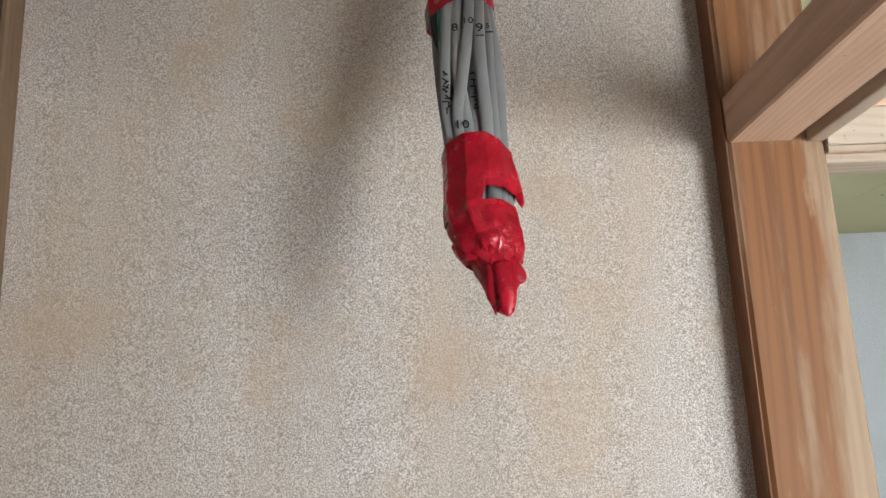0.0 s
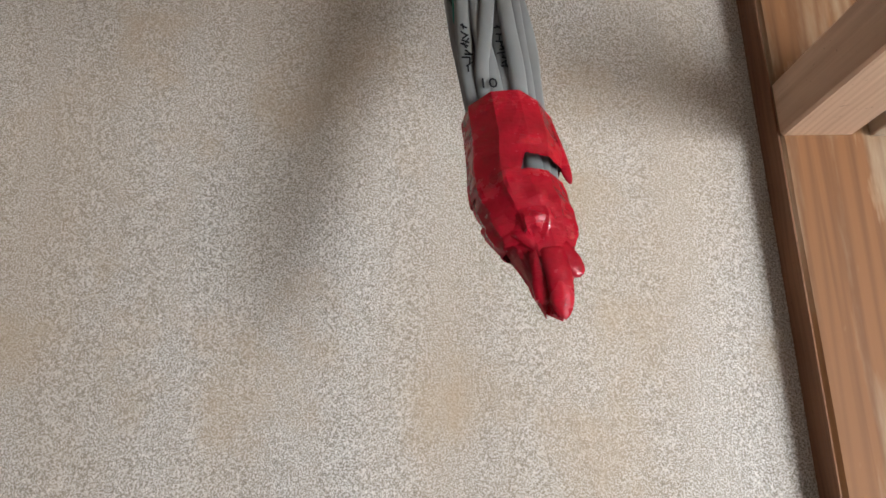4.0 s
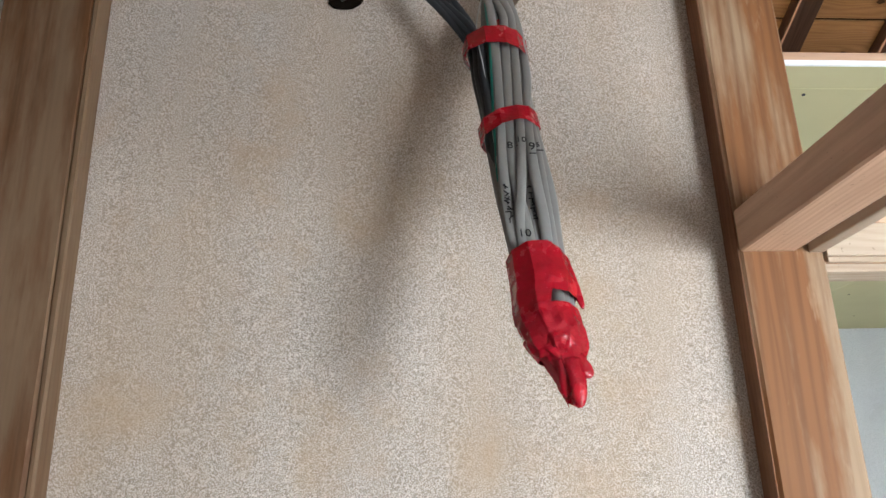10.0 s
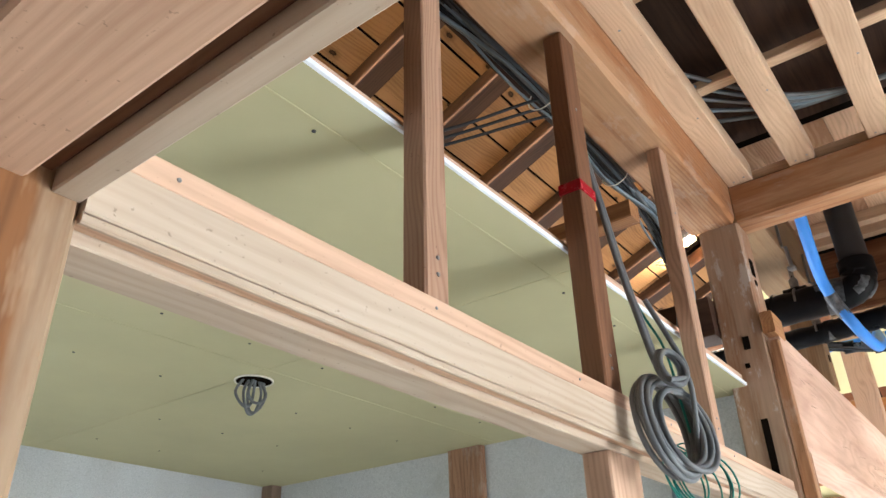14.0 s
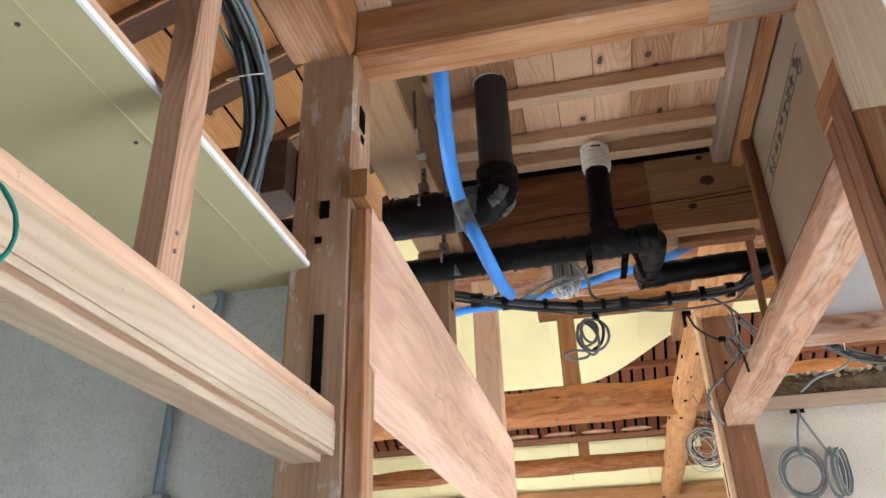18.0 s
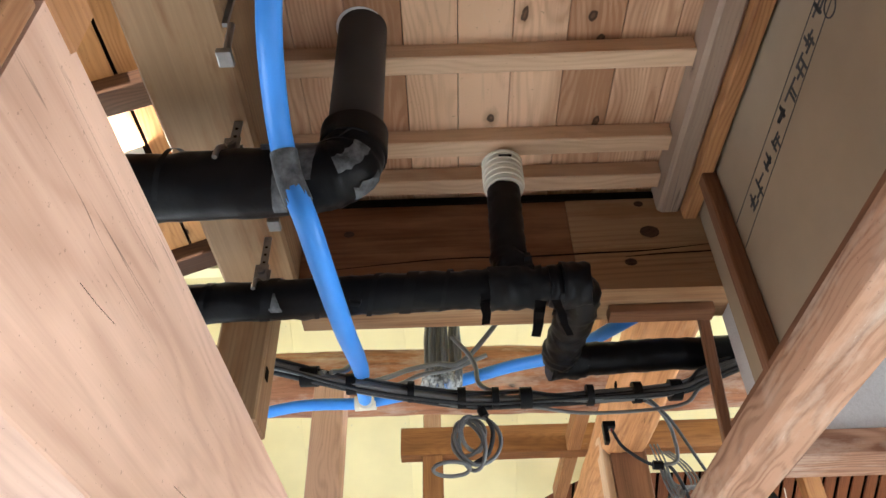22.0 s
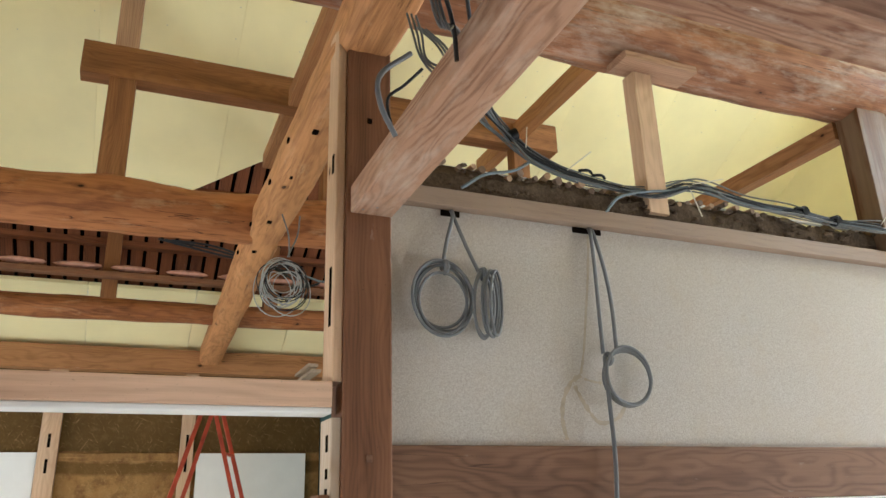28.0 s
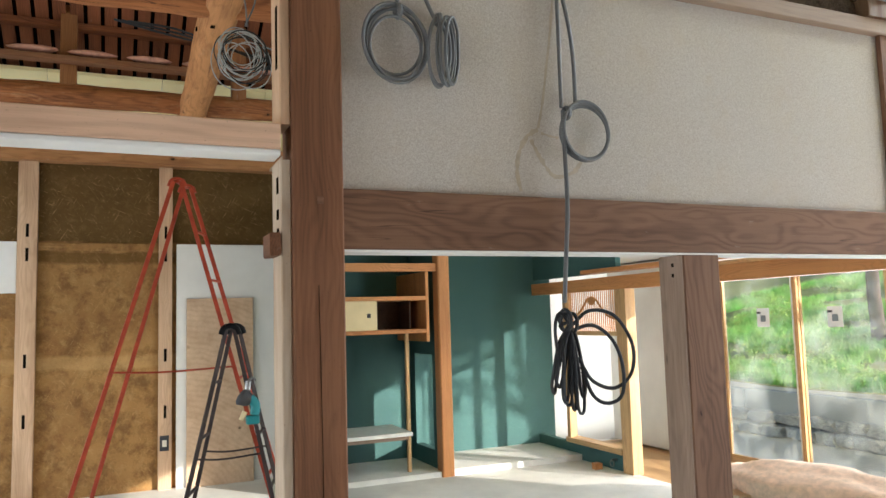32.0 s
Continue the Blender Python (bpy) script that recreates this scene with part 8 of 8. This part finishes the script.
part("batt", bm, M_PINKWOOL, roll, "pale pink mineral wool batt", Matrix.Translation((7.75, -4.30, 0.20)) @ Matrix.Rotation(radians(16), 4, "Z"))
bm = bmesh.new()
bmesh.ops.create_uvsphere(bm, u_segments=28, v_segments=16, radius=1)
for v in bm.verts:
    d = 1 + 0.25 * noise.noise(v.co * 2.0)
    v.co = Vector((v.co.x * 0.30 * d, v.co.y * 0.30 * d, max(-0.13, v.co.z * 0.13 * d)))
for f in bm.faces:
    f.smooth = True
part("wool", bm, M_PINKWOOL, roll, "pink mineral wool", Matrix.Translation((8.36, -4.18, 0.16)))
slab("foam_board", (6.9, 8.25), (-4.0, -3.5), (0.0, 0.12), M_CYAN, "pale blue foam boards stacked on the floor", "insulation board", "", 0.004)
slab("cardboard_piece", (8.0, 8.2), (-3.95, -3.8), (0.12, 0.155), W_PLY, "small plywood piece on the foam boards", "offcut", "", 0.002)


# ---- ladders in front of the clay wall ----
def ladder(name, label, x, yc, top, half, depth, w, material, rungs, both, skew):
    """An A-frame of four thin box rails, its pairs spread along y, the whole turned a little by skew."""
    ld = thing(name, label, "ladder", (x, yc, 0.0))
    d0 = depth * 0.55

    def at(dx, dy, z):
        return (x + dx, yc + dy - dx * skew, z)

    for sy, kind_ in ((1, "front_rail"), (-1, "rear_rail")):
        for sx in (-1, 1):
            rail = strut(kind_, at(sx * d0, sy * 0.022, top), at(sx * depth, sy * half, 0.0), w, w * 1.7, material, parent=ld, bev=0.002, wobble=0.0)
            part("foot", tube([at(sx * depth, sy * half, 0.0), at(sx * depth, sy * half * 0.985, 0.04)], w * 1.1, 8), M_TAPEBLK, rail)
        for k in range(1, rungs):
            t = k / rungs
            dx, dy = d0 + (depth - d0) * t, sy * (0.022 + (half - 0.022) * t)
            if sy == -1 or both:
                strut("rung", at(-dx, dy, top * (1 - t)), at(dx, dy, top * (1 - t)), w * 1.3, w * 0.9, material, parent=ld, bev=0.002, wobble=0.0)
    for sx in (-1, 1):
        part("hinge", tube(smooth_path([at(sx * d0, 0.05, top - 0.03), at(sx * d0, 0.035, top + 0.005), at(sx * d0, 0.0, top + 0.018), at(sx * d0, -0.035, top + 0.005), at(sx * d0, -0.05, top - 0.03)], 4), 0.017 if both else 0.010, 10), M_TAPEBLK if both else material, ld, "rounded hinge cap")
        z, t = top * 0.53, 0.47
        xs = sx * (d0 + (depth - d0) * t)
        if sx == -1 or both:
            part("spreader", tube(smooth_path([at(xs, half * t, z), at(xs, half * 0.1, z - 0.012), at(xs, -half * t, z)], 4), 0.006, 6), material, ld)
    strut("top_bar", at(-d0, 0.0, top), at(d0, 0.0, top), 0.025, 0.015, material, parent=ld, bev=0.002, wobble=0.0)
    return ld


ladder("step_ladder", "tall worn red metal stepladder standing open", 8.55, 0.04, 2.40, 0.70, 0.20, 0.0145, M_RUST, 8, False, 0.34)
ladder("step_ladder", "dark brown metal stepladder standing open", 8.20, -0.215, 1.50, 0.36, 0.16, 0.0135, M_LADDER, 5, True, 0.30)
drill = thing("cordless_drill", "turquoise and black cordless drill hung on the ladder", "drill", (8.0, -0.42, 0.95))
body = part("body", tube(smooth_path([(7.99, -0.220, 1.135), (7.99, -0.235, 1.125), (7.99, -0.265, 1.110), (7.99, -0.285, 1.100)], 4), 0.045, 16, [0.026, 0.038, 0.045, 0.048, 0.048, 0.046, 0.044, 0.042, 0.040, 0.038, 0.034, 0.028, 0.02]), M_INK, drill, "round black motor housing")
part("grip", tube(smooth_path([(7.985, -0.275, 1.120), (7.98, -0.305, 1.080), (7.98, -0.300, 1.025)], 4), 0.026, 12), M_TOOLBLUE, drill, "turquoise grip")
part("battery", box((7.95, 8.01), (-0.325, -0.255), (0.975, 1.022), 0.010), M_TOOLBLUE, drill)
part("chuck", tube([(7.99, -0.265, 1.160), (7.99, -0.270, 1.210)], 0.016, 12), M_STEEL, drill)
part("bit", tube([(7.985, -0.230, 1.000), (7.985, -0.250, 1.045)], 0.015, 10), M_CREAM, drill, "yellow bit holder")
part("hook", tube(smooth_path([(7.99, -0.270, 1.210), (7.99, -0.290, 1.230), (7.99, -0.310, 1.210)], 4), 0.005, 6), M_STEEL, drill)

# ---- garden ----
def ground_z(x, y):
    if y > -9.0:
        return -0.45 + 0.03 * noise.noise((x * 0.6, y * 0.6, 0))
    rise = min(1.0, max(0.0, (x - 2.0) / 5.0))
    rise = rise * rise * (3 - 2 * rise)
    return -0.45 + rise * (0.74 + (-9.0 - y) * 0.17 + 0.22 * noise.noise((x * 0.3, y * 0.3, 3)))


gx = [-1500, -200, -40, -12, -4, 0, 2, 3] + [3.5 + 0.5 * i for i in range(60)] + [40, 60, 120, 400, 1500]
gy = [1500, 100, 20, 4, 0, -4, -5.5, -6.5, -7.5, -8.5, -8.99] + [-9.01 - 0.4 * i for i in range(40)] + [-30, -45, -60, -61, -200, -1500]
bm = bmesh.new()
grid = []
for yv in gy:
    line = []
    for xv in gx:
        z = ground_z(xv, max(yv, -45.0)) if yv > -60.5 else -0.45
        if xv > 39 and yv < -9:
            z *= 1.0
        line.append(bm.verts.new((xv, yv, z if yv < -5.45 or yv > 4.3 or xv < -4.2 or xv > 11.7 else -0.45)))
    grid.append(line)
for a, b in zip(grid, grid[1:]):
    for i in range(len(gx) - 1):
        f = bm.faces.new((a[i], b[i], b[i + 1], a[i + 1]))
        f.smooth = True
gr = tagged(link("ground", bm, M_EARTH), "garden ground rising to a grassy bank", "ground", "", "structure")
gr.data.materials.append(M_TURF)
for p in gr.data.polygons:
    if p.center.y < -9.0 and p.center.x > 2:
        p.material_index = 1
rnd = random.Random(3)
stone_wall = thing("stone_wall", "low dry stone retaining wall in the garden", "wall", (9.5, -8.95, -0.45), kind="structure")
blanks = []
for q in range(5):
    bm = bmesh.new()
    bmesh.ops.create_icosphere(bm, subdivisions=2, radius=0.5)
    for v in bm.verts:
        d = 1 + 0.3 * noise.noise(v.co * 2 + Vector((q * 5.0, 0, 0)))
        v.co = Vector((max(-0.44, min(0.44, v.co.x * 1.25)), max(-0.4, min(0.4, v.co.y * 1.2)), max(-0.42, min(0.42, v.co.z * 1.25)))) * d
    me = bpy.data.meshes.new("stone")
    bm.to_mesh(me)
    bm.free()
    me.materials.append(M_STONE)
    blanks.append(me)
z = -0.45
for course in range(2):
    xv = 5.5 + rnd.uniform(0, 0.3)
    h = rnd.uniform(0.18, 0.22)
    while xv < 19:
        wv = rnd.uniform(0.28, 0.6)
        place("stone", rnd.choice(blanks), Matrix.Translation((xv + wv / 2, -8.97 + rnd.uniform(-0.03, 0.05), z + h / 2)) @ Matrix.Diagonal((wv * 1.08, 0.4, h * 1.15, 1)), stone_wall)
        xv += wv
    z += h
xv = 5.5
while xv < 19:
    wv = rnd.uniform(0.75, 1.1)
    part("coping_block", box((xv + 0.006, xv + wv - 0.006), (-9.16, -8.86 + rnd.uniform(-0.02, 0.02)), (z - 0.02, z + 0.30 + rnd.uniform(-0.008, 0.008)), 0.015), M_CONCRETE, stone_wall, "pale weathered concrete block")
    xv += wv
rnd = random.Random(8)
gvs, gfs = [], []
for k in range(170000):
    xv, yv = rnd.uniform(4.5, 22), -9.1 - 17 * rnd.random() ** 1.5
    z = ground_z(xv, yv)
    if noise.noise((xv * 0.5, yv * 0.5, 9)) < -0.22:
        continue
    hgt, q = rnd.uniform(0.05, 0.18) * (1 + 0.6 * noise.noise((xv, yv, 1))), rnd.uniform(0, 6.28)
    lx, ly = rnd.uniform(-0.1, 0.1), rnd.uniform(-0.1, 0.1)
    w = rnd.uniform(0.008, 0.020)
    dx, dy = math.cos(q) * w, math.sin(q) * w
    i = len(gvs)
    gvs += [(xv - dx, yv - dy, z - 0.02), (xv + dx, yv + dy, z - 0.02), (xv + lx, yv + ly, z + hgt)]
    gfs.append((i, i + 1, i + 2))
me = bpy.data.meshes.new("grass")
me.from_pydata(gvs, [], gfs)
me.materials.append(M_GRASS)
tagged(place("grass", me), "tall sunlit grass on the bank", "grass", "", "stuff")


rnd = random.Random(19)
wvs, wfs = [], []
for k in range(620):
    xc, yc = rnd.uniform(6.5, 21), -9.25 - 11 * rnd.random() ** 1.3
    if noise.noise((xc * 0.45, yc * 0.45, 4)) < -0.05:
        continue
    zc, tall = ground_z(xc, yc), rnd.uniform(0.12, 0.42)
    for _ in range(rnd.randint(16, 34)):
        c = Vector((xc + rnd.gauss(0, 0.13), yc + rnd.gauss(0, 0.13), zc + rnd.random() * tall))
        a = Vector((rnd.gauss(0, 1), rnd.gauss(0, 1), rnd.gauss(0, 0.6))).normalized() * rnd.uniform(0.03, 0.07)
        b = Vector((rnd.gauss(0, 1), rnd.gauss(0, 1), rnd.gauss(0, 1))).normalized() * rnd.uniform(0.012, 0.03)
        i = len(wvs)
        wvs += [c - a, c + b, c + a, c - b]
        wfs.append((i, i + 1, i + 2, i + 3))
me = bpy.data.meshes.new("weeds")
me.from_pydata(wvs, [], wfs)
me.materials.append(M_WEED)
tagged(place("weeds", me), "leafy weeds and low shrubs scattered over the bank", "weeds", "", "stuff")


def tree(x, y, height, r, lean, seed, label, leaves=150):
    tr = thing("tree", label, "tree", (x, y, ground_z(x, y)), "trees on the bank")
    rnd_ = random.Random(seed)
    z0 = ground_z(x, y) - 0.2
    pts = [Vector((x + lean * t + 0.12 * noise.noise((t * 3, seed, 0)), y + 0.12 * noise.noise((t * 3, seed, 5)), z0 + height * t)) for t in [i / 14 for i in range(15)]]
    part("trunk", tube(pts, r, 12, [r * (1.25 if i == 0 else 1) * (1 - 0.75 * i / 14) for i in range(15)]), M_BARK, tr)
    tips = []
    for k in range(9):
        t = rnd_.uniform(0.4, 0.97)
        p = pts[int(t * 14)]
        q = rnd_.uniform(0, 6.28)
        e = p + Vector((math.cos(q), math.sin(q), 0.55)) * rnd_.uniform(0.9, 1.9)
        part("limb", tube(smooth_path([p, p.lerp(e, 0.5) + Vector((0, 0, 0.15)), e], 4), r * 0.2, 6, None), M_BARK, tr)
        tips += [e, p.lerp(e, 0.6)]
    vs_, fs_ = [], []
    for e in tips + [pts[-1]]:
        for _ in range(leaves):
            c = e + Vector((rnd_.gauss(0, 0.5), rnd_.gauss(0, 0.5), rnd_.gauss(0, 0.38)))
            a, b = Vector((rnd_.gauss(0, 1), rnd_.gauss(0, 1), rnd_.gauss(0, 1))).normalized() * 0.07, Vector((rnd_.gauss(0, 1), rnd_.gauss(0, 1), rnd_.gauss(0, 1))).normalized() * 0.035
            i = len(vs_)
            vs_ += [c - a, c + b, c + a, c - b]
            fs_.append((i, i + 1, i + 2, i + 3))
    me_ = bpy.data.meshes.new("crown")
    me_.from_pydata(vs_, [], fs_)
    me_.materials.append(M_LEAF)
    place("crown", me_, None, tr)
    return tr


tree(13.2, -12.6, 7.0, 0.135, 0.1, 1, "slender dark-barked tree on the grassy bank")
# out-of-view tree, placed only so its leaves break up the sunlight
tree(3.2, -10.4, 5.0, 0.14, -0.3, 2, "unseen leafy tree added to dapple the sun on the alcove", 16)
tree(30.0, -19.5, 8.0, 0.2, 0.2, 3, "leafy tree further up the bank")
